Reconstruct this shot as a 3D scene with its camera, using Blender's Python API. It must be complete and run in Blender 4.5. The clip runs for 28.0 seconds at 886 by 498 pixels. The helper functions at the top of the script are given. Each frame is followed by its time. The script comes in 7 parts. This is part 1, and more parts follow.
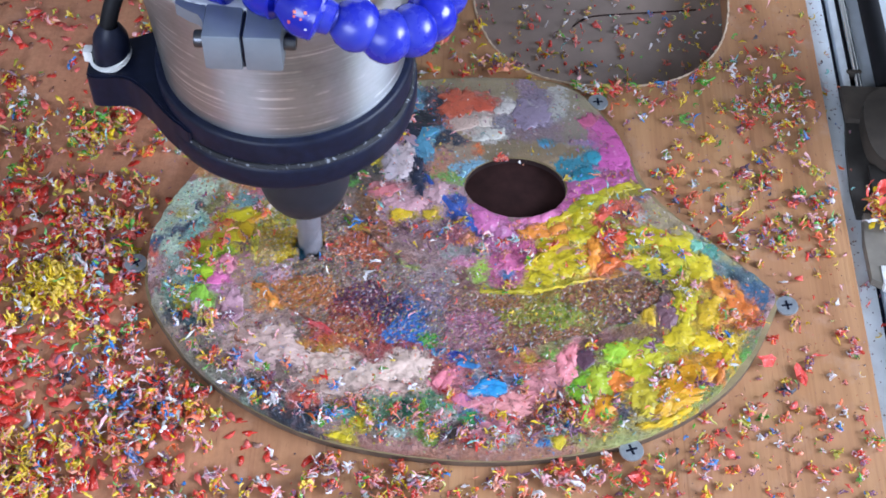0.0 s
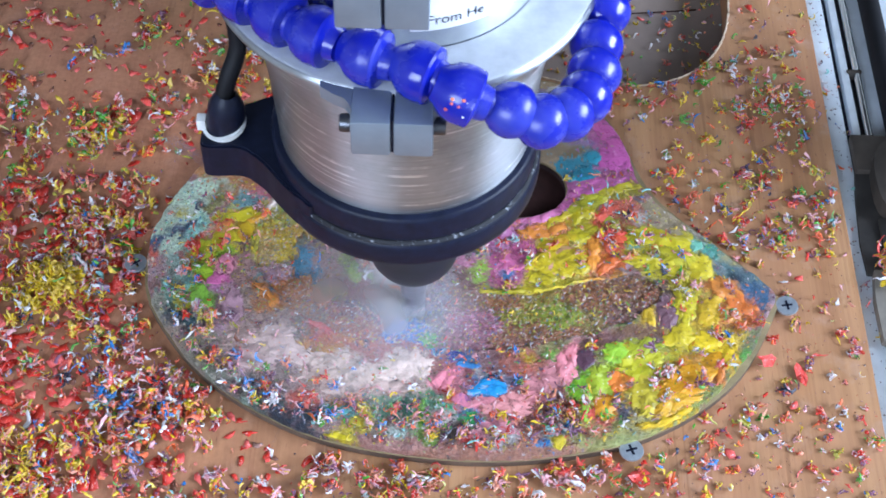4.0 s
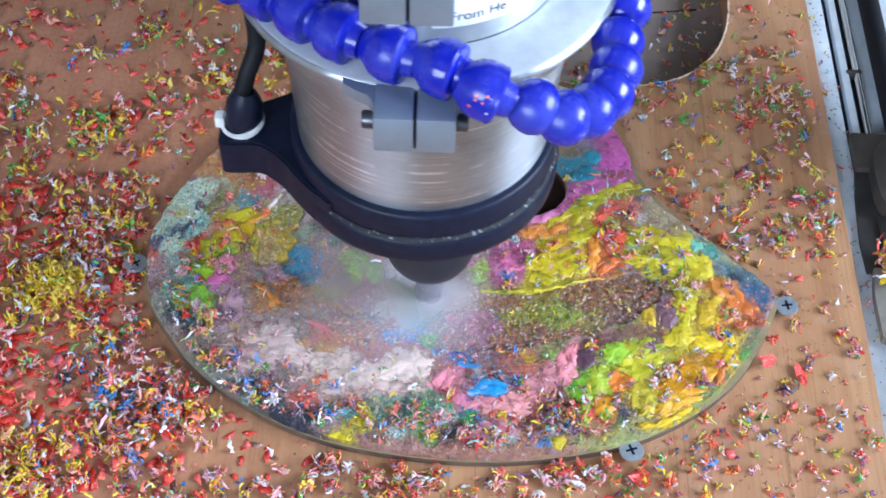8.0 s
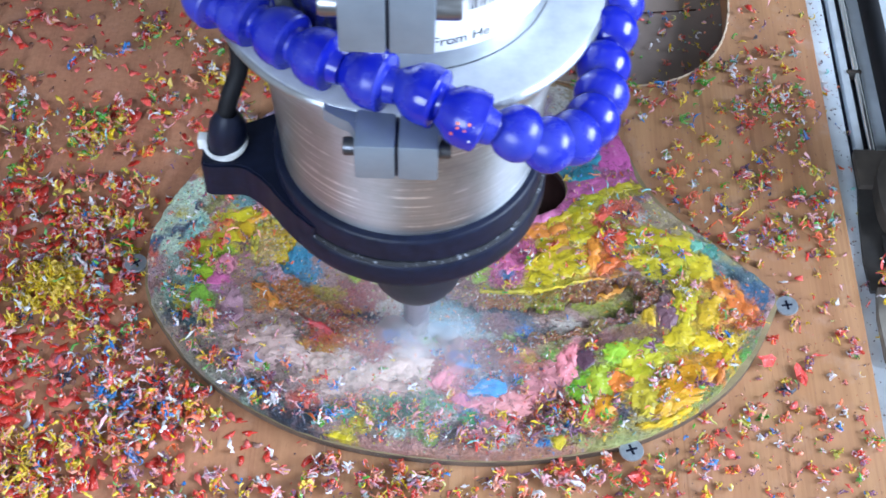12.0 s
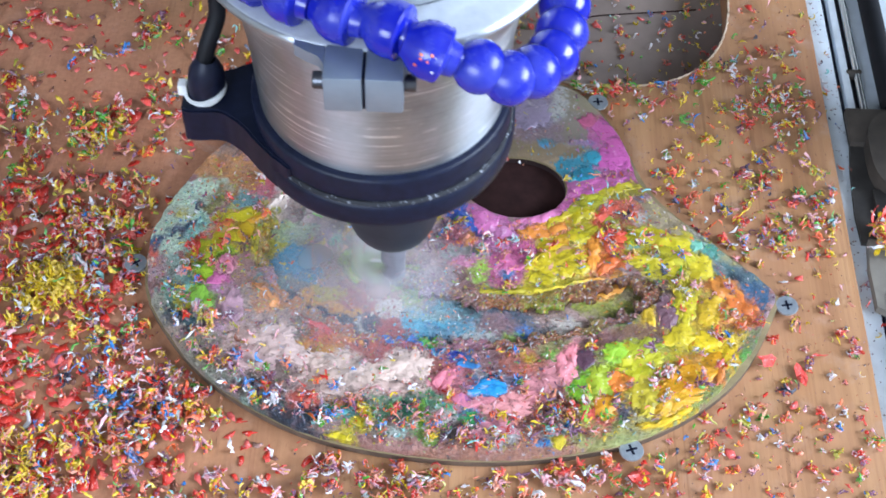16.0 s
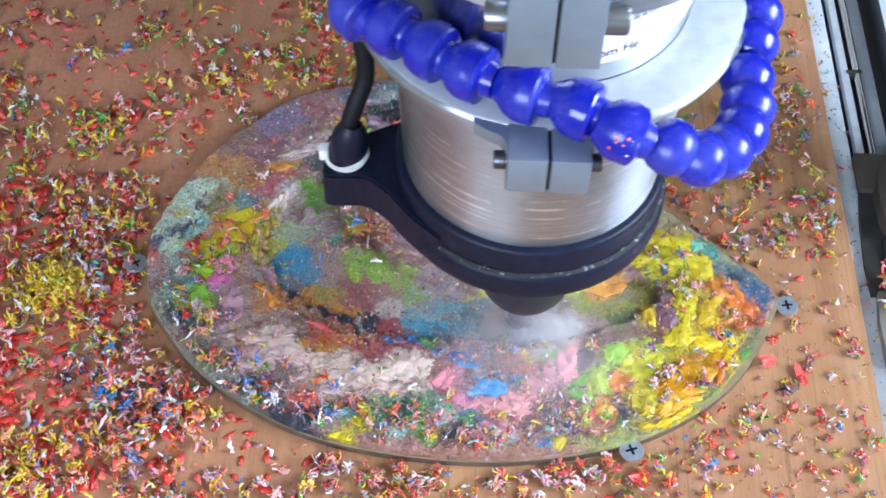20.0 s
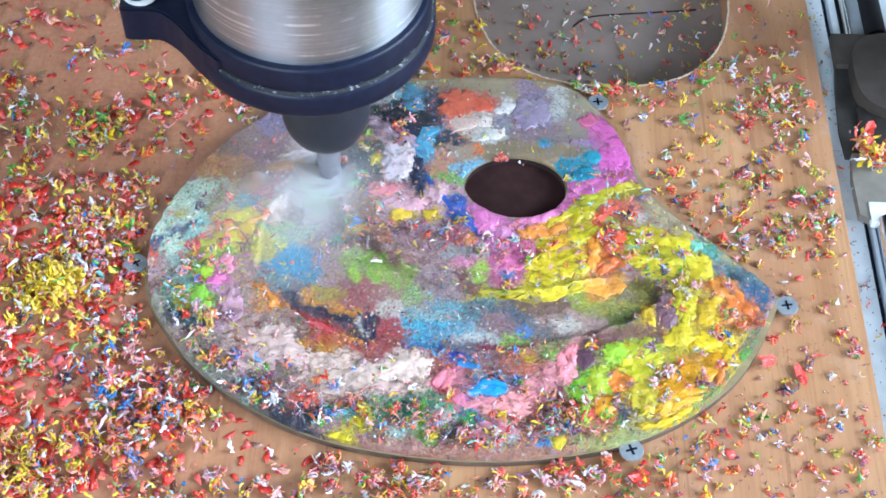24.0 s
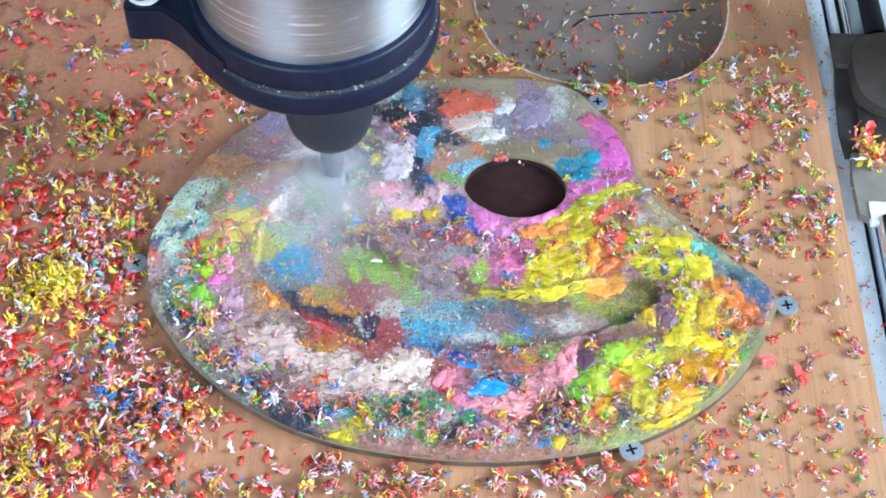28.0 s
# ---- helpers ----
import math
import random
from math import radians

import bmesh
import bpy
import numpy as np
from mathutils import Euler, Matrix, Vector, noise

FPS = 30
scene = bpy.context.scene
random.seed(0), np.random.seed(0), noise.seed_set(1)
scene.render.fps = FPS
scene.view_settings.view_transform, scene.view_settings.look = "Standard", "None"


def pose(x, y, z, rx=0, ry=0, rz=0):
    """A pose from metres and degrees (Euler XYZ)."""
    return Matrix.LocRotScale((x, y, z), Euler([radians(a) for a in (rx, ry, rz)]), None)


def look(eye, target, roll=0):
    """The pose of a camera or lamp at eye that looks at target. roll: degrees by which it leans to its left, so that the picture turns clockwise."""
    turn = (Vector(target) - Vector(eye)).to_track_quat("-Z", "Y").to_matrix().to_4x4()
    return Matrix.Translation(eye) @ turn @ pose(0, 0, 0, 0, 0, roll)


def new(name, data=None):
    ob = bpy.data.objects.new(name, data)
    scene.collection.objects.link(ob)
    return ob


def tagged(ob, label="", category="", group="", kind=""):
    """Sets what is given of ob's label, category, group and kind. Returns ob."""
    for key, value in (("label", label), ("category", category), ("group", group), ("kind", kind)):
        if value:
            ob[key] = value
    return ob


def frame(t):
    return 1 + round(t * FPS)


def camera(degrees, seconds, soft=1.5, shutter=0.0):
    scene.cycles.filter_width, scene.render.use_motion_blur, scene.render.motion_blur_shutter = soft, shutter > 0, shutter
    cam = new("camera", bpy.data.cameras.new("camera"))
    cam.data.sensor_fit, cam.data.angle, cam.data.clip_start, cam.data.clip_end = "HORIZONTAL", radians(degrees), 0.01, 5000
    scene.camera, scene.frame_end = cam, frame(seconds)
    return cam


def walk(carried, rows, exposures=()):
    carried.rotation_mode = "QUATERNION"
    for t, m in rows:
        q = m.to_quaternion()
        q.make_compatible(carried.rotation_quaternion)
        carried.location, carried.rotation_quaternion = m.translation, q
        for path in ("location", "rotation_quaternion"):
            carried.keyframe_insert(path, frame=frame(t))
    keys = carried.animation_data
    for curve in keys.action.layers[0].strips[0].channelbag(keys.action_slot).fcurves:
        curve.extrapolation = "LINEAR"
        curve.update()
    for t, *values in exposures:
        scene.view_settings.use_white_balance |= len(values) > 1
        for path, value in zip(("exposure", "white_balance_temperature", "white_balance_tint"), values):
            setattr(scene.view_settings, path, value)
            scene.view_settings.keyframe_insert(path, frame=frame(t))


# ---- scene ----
import collections

# camera, light, materials
cam = camera(34.82, 28.0, soft=1.7, shutter=0.5)
EYE, AIM = (-0.0042, -0.33967, 0.47371), (-0.0042, 0.01704, 0.0)
walk(cam, [(0.0, look(EYE, AIM, 1.98)), (28.0, look(EYE, AIM, 1.98))],
     exposures=[(0.0, -0.32, 6245, 15), (1.0, -0.30, 5990, 14), (3.5, -0.26, 5990, 12), (6.0, -0.26, 5990, 10), (8.0, -0.22, 6025, 10), (11.0, -0.16, 6025, 10), (14.4, -0.12, 6125, 10),
                (17.0, -0.10, 6295, 11), (21.5, -0.05, 6265, 9), (23.5, 0.03, 6075, 5), (24.5, 0.08, 5955, 5), (28.0, 0.08, 5955, 5)])

world = bpy.data.worlds.new("sky")
scene.world = world
world.use_nodes = True
wn = world.node_tree.nodes
sky = wn.new("ShaderNodeTexSky")
sky.sky_type, sky.sun_disc, sky.sun_elevation, sky.sun_rotation = "NISHITA", False, radians(38), radians(60)
world.node_tree.links.new(sky.outputs[0], wn["Background"].inputs[0])
wn["Background"].inputs[1].default_value = 0.12


def area_light(name, m, w, h, watts, color):
    lamp = bpy.data.lights.new(name, "AREA")
    lamp.shape, lamp.size, lamp.size_y, lamp.energy, lamp.color = "RECTANGLE", w, h, watts, color
    ob = new(name, lamp)
    ob.matrix_world = m
    return ob


area_light("window_daylight", look((2.86, -0.32, 1.42), (0.0, 0.05, 0.0)), 2.0, 1.3, 312.0, (0.73, 0.845, 1.0))
# added fill that brightens the left side; no rear window is known
area_light("rear_fill_light", look((-1.2, -2.38, 1.25), (0.0, 0.0, 0.0)), 1.8, 1.1, 118.0, (0.73, 0.845, 1.0))


def rgb(code):
    """Linear colour from a six-digit sRGB code."""
    v = [int(code[i:i + 2], 16) / 255 for i in (0, 2, 4)]
    return tuple(c / 12.92 if c <= 0.04045 else ((c + 0.055) / 1.055) ** 2.4 for c in v)


class Mat:
    """A node material with short ways to add texture nodes."""

    def __init__(self, name, color=(0.5, 0.5, 0.5), rough=0.5, metal=0.0, spec=0.5, coat=0.0):
        self.m = bpy.data.materials.new(name)
        self.m.use_nodes = True
        self.n, self.l = self.m.node_tree.nodes, self.m.node_tree.links
        self.b = self.n["Principled BSDF"]
        for key, value in (("Roughness", rough), ("Metallic", metal), ("Specular IOR Level", spec), ("Coat Weight", coat)):
            self.b.inputs[key].default_value = value
        self.b.inputs["Base Color"].default_value = (*color, 1)
        self.m.diffuse_color = (*color, 1)
        self.color = color
        self.chain = None

    def coords(self, scale=(1, 1, 1), turn=(0, 0, 0)):
        c, mp = self.n.new("ShaderNodeTexCoord"), self.n.new("ShaderNodeMapping")
        mp.inputs["Scale"].default_value, mp.inputs["Rotation"].default_value = scale, turn
        self.l.new(c.outputs["Object"], mp.inputs[0])
        return mp.outputs[0]

    def noise(self, scale, detail=4.0, rough=0.55, stretch=(1, 1, 1), distort=0.0):
        t = self.n.new("ShaderNodeTexNoise")
        t.inputs["Scale"].default_value, t.inputs["Detail"].default_value = scale, detail
        t.inputs["Roughness"].default_value, t.inputs["Distortion"].default_value = rough, distort
        self.l.new(self.coords(stretch), t.inputs["Vector"])
        return t.outputs[0]

    def voronoi(self, scale, feature="F1", out="Color", stretch=(1, 1, 1)):
        t = self.n.new("ShaderNodeTexVoronoi")
        t.feature = feature
        t.inputs["Scale"].default_value = scale
        self.l.new(self.coords(stretch), t.inputs["Vector"])
        return t.outputs[out]

    def island(self):
        return self.n.new("ShaderNodeNewGeometry").outputs["Random Per Island"]

    def object_random(self):
        return self.n.new("ShaderNodeObjectInfo").outputs["Random"]

    def ramp(self, src, stops, constant=False):
        r = self.n.new("ShaderNodeValToRGB")
        if constant:
            r.color_ramp.interpolation = "CONSTANT"
        els = r.color_ramp.elements
        while len(els) < len(stops):
            els.new(0.5)
        for e, (p, c) in zip(els, stops):
            e.position = p
            e.color = (*c, 1) if len(c) == 3 else c
        self.l.new(src, r.inputs[0])
        return r.outputs[0]

    def mix(self, fac, a, b, mode="MIX"):
        x = self.n.new("ShaderNodeMix")
        x.data_type, x.blend_type = "RGBA", mode
        for sock, value in ((x.inputs[0], fac), (x.inputs[6], a), (x.inputs[7], b)):
            if isinstance(value, (int, float)):
                sock.default_value = value
            elif isinstance(value, tuple):
                sock.default_value = (*value, 1)
            else:
                self.l.new(value, sock)
        return x.outputs[2]

    def base(self, src):
        self.l.new(src, self.b.inputs["Base Color"])
        return self

    def roughness(self, src):
        self.l.new(src, self.b.inputs["Roughness"])
        return self

    def bump(self, src, strength, dist):
        b = self.n.new("ShaderNodeBump")
        b.inputs["Strength"].default_value, b.inputs["Distance"].default_value = strength, dist
        self.l.new(src, b.inputs["Height"])
        if self.chain:
            self.l.new(self.chain, b.inputs["Normal"])
        self.chain = b.outputs[0]
        self.l.new(self.chain, self.b.inputs["Normal"])
        return self


def grey(v):
    return (v, v, v)


def shade(c, k):
    return tuple(min(1.0, x * k) for x in c)


def wood_board():
    m = Mat("beech_board", rough=0.5)
    long = m.noise(26, 6, 0.6, (2.6, 0.16, 1), 0.5)
    fine = m.noise(300, 3, 0.5, (2.0, 0.06, 1))
    stain = m.noise(13, 6, 0.62)
    c = m.ramp(long, [(0.3, rgb("926846")), (0.5, rgb("a47852")), (0.72, rgb("b28860"))])
    c = m.mix(m.ramp(fine, [(0.45, grey(0.0)), (0.75, grey(0.4))]), c, rgb("80593e"))
    c = m.mix(m.ramp(stain, [(0.42, grey(0.0)), (0.7, grey(0.6))]), c, rgb("a5745a"))
    pores = m.noise(620, 2, 0.5, (2.2, 0.3, 1))
    c = m.mix(m.ramp(pores, [(0.67, grey(0.0)), (0.74, grey(0.7))]), c, rgb("5c3c2c"))
    dust = m.noise(70, 5, 0.65)
    c = m.mix(m.ramp(dust, [(0.55, grey(0.0)), (0.8, grey(0.5))]), c, rgb("b09484"))
    line = m.noise(120, 4, 0.6, (2.0, 0.05, 1), 0.4)
    c = m.mix(m.ramp(line, [(0.60, grey(0.0)), (0.66, grey(0.5))]), c, rgb("7a5236"))
    red = m.noise(9, 5, 0.6)
    drift = m.n.new("ShaderNodeSeparateXYZ")
    m.l.new(m.coords(), drift.inputs[0])
    west = m.n.new("ShaderNodeMapRange")
    for k, v in ((1, -0.02), (2, -0.14), (3, 0.0), (4, 1.0)):
        west.inputs[k].default_value = v
    m.l.new(drift.outputs[0], west.inputs[0])
    powder = m.mix(1.0, west.outputs[0], m.ramp(red, [(0.3, grey(0.25)), (0.7, grey(0.8))]), "MULTIPLY")
    c = m.mix(powder, c, m.ramp(m.noise(400, 4, 0.65), [(0.4, rgb("9c6450")), (0.6, rgb("b47860"))]))
    m.base(c).bump(fine, 0.35, 0.0004).bump(line, 0.3, 0.0004)
    m.roughness(m.ramp(long, [(0.3, grey(0.42)), (0.7, grey(0.6))]))
    return m.m


def palette_wood():
    m = Mat("palette_ply", rough=0.55)
    g = m.noise(40, 5, 0.6, (0.25, 3.5, 1), 0.3)
    c = m.ramp(g, [(0.3, rgb("75674a")), (0.6, rgb("8c7c5c")), (0.8, rgb("9a8a68"))])
    s = m.noise(30, 4, 0.6)
    c = m.mix(m.ramp(s, [(0.5, grey(0)), (0.75, grey(0.7))]), c, rgb("6f5a48"))
    return m.base(c).bump(g, 0.3, 0.0003).m


def paint(name, code, other, rough=0.38):
    """Thick artist's paint: its colour streaked with a second one and flecked, with a ridged relief."""
    col, second = rgb(code), rgb(other)
    m = Mat(name, col, rough, spec=0.5)
    a = m.noise(150, 6, 0.62, (1, 1, 1), 1.2)
    b = m.noise(520, 4, 0.6)
    w = m.noise(75, 5, 0.6, (1, 1, 1), 2.2)
    c = m.ramp(a, [(0.34, shade(col, 0.5)), (0.47, col), (0.62, col), (0.78, tuple(x + (1 - x) * 0.3 for x in col))])
    c = m.mix(m.ramp(w, [(0.62, grey(0)), (0.68, grey(0.5))]), c, second)
    c = m.mix(m.ramp(b, [(0.52, grey(0)), (0.75, grey(0.35))]), c, shade(col, 0.5))
    fleck = m.voronoi(310)
    spots = m.ramp(m.voronoi(310, out="Distance"), [(0.08, grey(0.85)), (0.14, grey(0.0))])
    c = m.mix(spots, c, m.ramp(fleck, [(0.1, rgb("b03a2c")), (0.3, rgb("d8d4d0")), (0.5, rgb("3a4a5c")), (0.7, rgb("d0b024")), (0.9, rgb("c87890"))], True))
    pits = m.ramp(m.voronoi(430, out="Distance"), [(0.10, grey(0.8)), (0.22, grey(0.0))])
    some = m.ramp(m.noise(130, 4, 0.6), [(0.45, grey(0.0)), (0.55, grey(1.0))])
    c = m.mix(m.mix(1.0, pits, some, "MULTIPLY"), c, m.mix(0.6, shade(col, 0.35), rgb("5a4048")))
    m.base(c).bump(a, 0.5, 0.0012).bump(b, 0.6, 0.0006).bump(m.noise(1300, 3, 0.6), 0.5, 0.0003)
    m.roughness(m.ramp(b, [(0.3, grey(rough * 0.75)), (0.7, grey(min(1, rough * 1.5)))]))
    return m.m


def shaving_mat(name, code):
    """Dried paint shaving: one main colour, a little different on each curl, streaked with other layers of paint."""
    col = rgb(code)
    m = Mat(name, col, 0.52, spec=0.4)
    c = m.ramp(m.island(), [(0.0, shade(col, 0.62)), (0.4, col), (1.0, tuple(x + (1 - x) * 0.12 for x in col))])
    n = m.noise(900, 3, 0.6, distort=1.0)
    c = m.mix(m.ramp(n, [(0.36, grey(0.55)), (0.46, grey(0))]), c, shade(col, 0.4))
    other = m.ramp(m.noise(500, 2), [(0.35, rgb("e8e2de")), (0.48, rgb("d87a5a")), (0.55, rgb("dcd8e0")), (0.68, rgb("4a3a50"))])
    c = m.mix(m.ramp(n, [(0.60, grey(0)), (0.66, grey(0.75))]), c, other)
    return m.base(c).bump(n, 0.3, 0.0003).m


def brushed(name, code, rough, metal=1.0, axis=(1, 1, 30), turned=0.0):
    col = rgb(code)
    m = Mat(name, col, rough, metal)
    if turned:
        m.b.inputs["Anisotropic"].default_value = turned
        tg = m.n.new("ShaderNodeTangent")
        tg.direction_type, tg.axis = "RADIAL", "Z"
        m.l.new(tg.outputs[0], m.b.inputs["Tangent"])
    n = m.noise(60, 4, 0.6, axis)
    m.base(m.ramp(n, [(0.3, shade(col, 0.86)), (0.7, shade(col, 1.08))]))
    s = m.noise(9, 4, 0.6)
    m.roughness(m.ramp(s, [(0.3, grey(rough * 0.8)), (0.7, grey(rough * 1.3))])).bump(n, 0.12, 0.0002)
    return m.m


def plain(name, code, rough, metal=0.0, scale=150, vary=0.25, bump=0.1, spec=0.5):
    col = rgb(code)
    m = Mat(name, col, rough, metal, spec)
    n = m.noise(scale, 5, 0.6)
    s = m.noise(scale / 9, 4, 0.6)
    c = m.ramp(n, [(0.3, shade(col, 1 - vary)), (0.7, shade(col, 1 + vary))])
    c = m.mix(m.ramp(s, [(0.5, grey(0)), (0.8, grey(0.35))]), c, shade(col, 0.7))
    return m.base(c).bump(n, bump, 0.0004).m


WOOD, PLY = wood_board(), palette_wood()


def turned_aluminium():
    col = rgb("b2b8c0")
    m = Mat("turned_aluminium", col, 0.34, 0.97)
    m.b.inputs["Anisotropic"].default_value = 0.9
    m.b.inputs["Anisotropic Rotation"].default_value = 0.25
    tg = m.n.new("ShaderNodeTangent")
    tg.direction_type, tg.axis = "RADIAL", "Z"
    m.l.new(tg.outputs[0], m.b.inputs["Tangent"])
    rings = m.noise(30, 5, 0.65, (0.05, 0.05, 22))
    broken = m.noise(55, 4, 0.6)
    c = m.ramp(rings, [(0.3, shade(col, 0.84)), (0.5, col), (0.7, shade(col, 1.1))])
    lines = m.ramp(m.noise(30, 3, 0.6, (0.04, 0.04, 16)), [(0.55, grey(0)), (0.59, grey(1.0))])
    gate = m.ramp(broken, [(0.46, grey(0)), (0.58, grey(0.9))])
    c = m.mix(m.mix(1.0, lines, gate, "MULTIPLY"), c, rgb("f2f6fa"))
    grime = m.noise(22, 5, 0.65)
    c = m.mix(m.ramp(grime, [(0.48, grey(0)), (0.68, grey(0.5))]), c, rgb("74736f"))
    m.base(c).bump(rings, 0.25, 0.0003)
    m.roughness(m.ramp(grime, [(0.3, grey(0.29)), (0.7, grey(0.40))]))
    return m.m


ALU = turned_aluminium()
ALU_FLAT = brushed("milled_aluminium", "8b98a7", 0.45, 0.65, (1, 1, 1))
STEEL = brushed("steel", "8e9196", 0.28)
FROSTED = plain("frosted_aluminium", "b4bac1", 0.5, 0.45, 200, 0.1)
SHANK = plain("dusty_shank_steel", "87868e", 0.4, 0.5, 300, 0.15)
CHROME = brushed("chrome", "dfe6ee", 0.1)
DARK_STEEL = plain("dark_steel", "54565c", 0.35, 0.9)
NUT = plain("dusty_nut_steel", "23262f", 0.5, 0.2, 200, 0.15)
BLACK = plain("black_plastic", "111628", 0.42, 0.0, 300, 0.35, 0.12, 0.2)
RUBBER = plain("black_rubber", "0f1015", 0.6, 0, 150, 0.25, 0.1, 0.2)
ZINC = plain("zinc_screw", "9aa1a8", 0.42, 0.6, 400, 0.15)
GREY_DUST = plain("dusty_brown_plastic", "37302a", 0.7, 0, 60, 0.5)
PALE_FOOT = plain("dusty_pale_plastic", "6e685f", 0.7, 0, 60, 0.3)
WHITE = plain("white_plastic", "d8dadb", 0.45)
WALL = plain("wall_plaster", "b9b6b0", 0.85, 0, 6, 0.06)
FLOOR = plain("floor_concrete", "6c6a66", 0.8, 0, 5, 0.2)
BENCH = plain("bench_board", "7c6a58", 0.7, 0, 30, 0.2)
EDGE = plain("extrusion_face", "c8d1da", 0.42, 0.3, 60, 0.15)


def hose_plastic():
    m = Mat("blue_hose_plastic", rgb("222c9c"), 0.28)
    dust, fine = m.noise(60, 5, 0.65), m.noise(700, 3, 0.6)
    c = m.mix(m.ramp(dust, [(0.46, grey(0.0)), (0.75, grey(0.5))]), rgb("131c96"), rgb("4652a6"))
    c = m.mix(m.ramp(fine, [(0.68, grey(0.0)), (0.74, grey(0.4))]), c, rgb("5c62a8"))
    m.roughness(m.ramp(dust, [(0.4, grey(0.15)), (0.7, grey(0.42))]))
    return m.base(c).bump(fine, 0.1, 0.0003).m


BLUE = hose_plastic()


# ---- builders ----
def part(name, bm, material, parent=None, label="", smooth=True):
    """Links a bmesh as one mesh object, under a thing or a part where one is given."""
    me = bpy.data.meshes.new(name)
    bm.normal_update()
    bm.to_mesh(me)
    bm.free()
    for m in material if isinstance(material, (list, tuple)) else [material]:
        me.materials.append(m)
    if smooth:
        me.shade_smooth()
        me.set_sharp_from_angle(angle=radians(38))
    ob = new(name, me)
    if parent:
        ob.parent = parent
    if label:
        ob["label"] = label
    return ob


def raw_part(name, verts, faces, material, parent=None, label="", smooth=True, index=None):
    """The same from plain lists."""
    me = bpy.data.meshes.new(name)
    me.from_pydata(verts, [], faces)
    for m in material if isinstance(material, (list, tuple)) else [material]:
        me.materials.append(m)
    if index is not None:
        me.polygons.foreach_set("material_index", index)
    if smooth:
        me.shade_smooth()
    me.update()
    ob = new(name, me)
    if parent:
        ob.parent = parent
    if label:
        ob["label"] = label
    return ob


def empty(name, m=None):
    ob = new(name)
    ob.empty_display_size = 0.01
    if m is not None:
        ob.matrix_world = m
    return ob


def box(bm, x0, x1, y0, y1, z0, z1, bevel=0.0, seg=2):
    """Adds a box with rounded edges to bm."""
    made = bmesh.ops.create_cube(bm, size=1.0)["verts"]
    for v in made:
        v.co = Vector(((x0 + x1) / 2 + v.co.x * (x1 - x0), (y0 + y1) / 2 + v.co.y * (y1 - y0), (z0 + z1) / 2 + v.co.z * (z1 - z0)))
    if bevel:
        edges = list({e for v in made for e in v.link_edges})
        bmesh.ops.bevel(bm, geom=edges, offset=bevel, segments=seg, profile=0.6, affect="EDGES")
    return bm


def lathe(bm, profile, n=48, m=None, wobble=0.0):
    """Turns a profile of (radius, z) round the z axis."""
    m = m or Matrix()
    rings = []
    for r, z in profile:
        if r < 1e-6:
            rings.append([bm.verts.new(m @ Vector((0, 0, z)))])
        else:
            rings.append([bm.verts.new(m @ Vector((r * math.cos(2 * math.pi * i / n) * (1 + wobble * math.sin(5 * i)), r * math.sin(2 * math.pi * i / n), z))) for i in range(n)])
    for a, b in zip(rings, rings[1:]):
        for i in range(n):
            j = (i + 1) % n
            if len(a) == 1 and len(b) > 1:
                bm.faces.new((a[0], b[j], b[i]))
            elif len(b) == 1 and len(a) > 1:
                bm.faces.new((a[i], a[j], b[0]))
            elif len(a) > 1:
                bm.faces.new((a[i], a[j], b[j], b[i]))
    return bm


def sweep(bm, pts, r, n=12):
    """A round tube along points; r is a radius or a function of the way along."""
    pts = [Vector(p) for p in pts]
    rings, side = [], None
    for i, p in enumerate(pts):
        d = (pts[min(i + 1, len(pts) - 1)] - pts[max(i - 1, 0)]).normalized()
        side = (side - d * side.dot(d)).normalized() if side else d.orthogonal().normalized()
        up = d.cross(side)
        rr = r(i / (len(pts) - 1)) if callable(r) else r
        rings.append([bm.verts.new(p + rr * (math.cos(2 * math.pi * k / n) * side + math.sin(2 * math.pi * k / n) * up)) for k in range(n)])
    for a, b in zip(rings, rings[1:]):
        for k in range(n):
            bm.faces.new((a[k], a[(k + 1) % n], b[(k + 1) % n], b[k]))
    bm.faces.new(rings[0][::-1])
    bm.faces.new(rings[-1])
    return bm


def spline(ctrl, per, closed=True):
    """Points of a Catmull-Rom curve through the control points."""
    out, n = [], len(ctrl)
    P = [np.array(c, float) for c in ctrl]
    for i in range(n if closed else n - 1):
        a, b, c, d = (P[(i + k) % n] if closed else P[min(max(i + k, 0), n - 1)] for k in (-1, 0, 1, 2))
        for j in range(per):
            t = j / per
            out.append(0.5 * (2 * b + (c - a) * t + (2 * a - 5 * b + 4 * c - d) * t * t + (3 * b - a - 3 * c + d) * t ** 3))
    if not closed:
        out.append(P[-1])
    return out


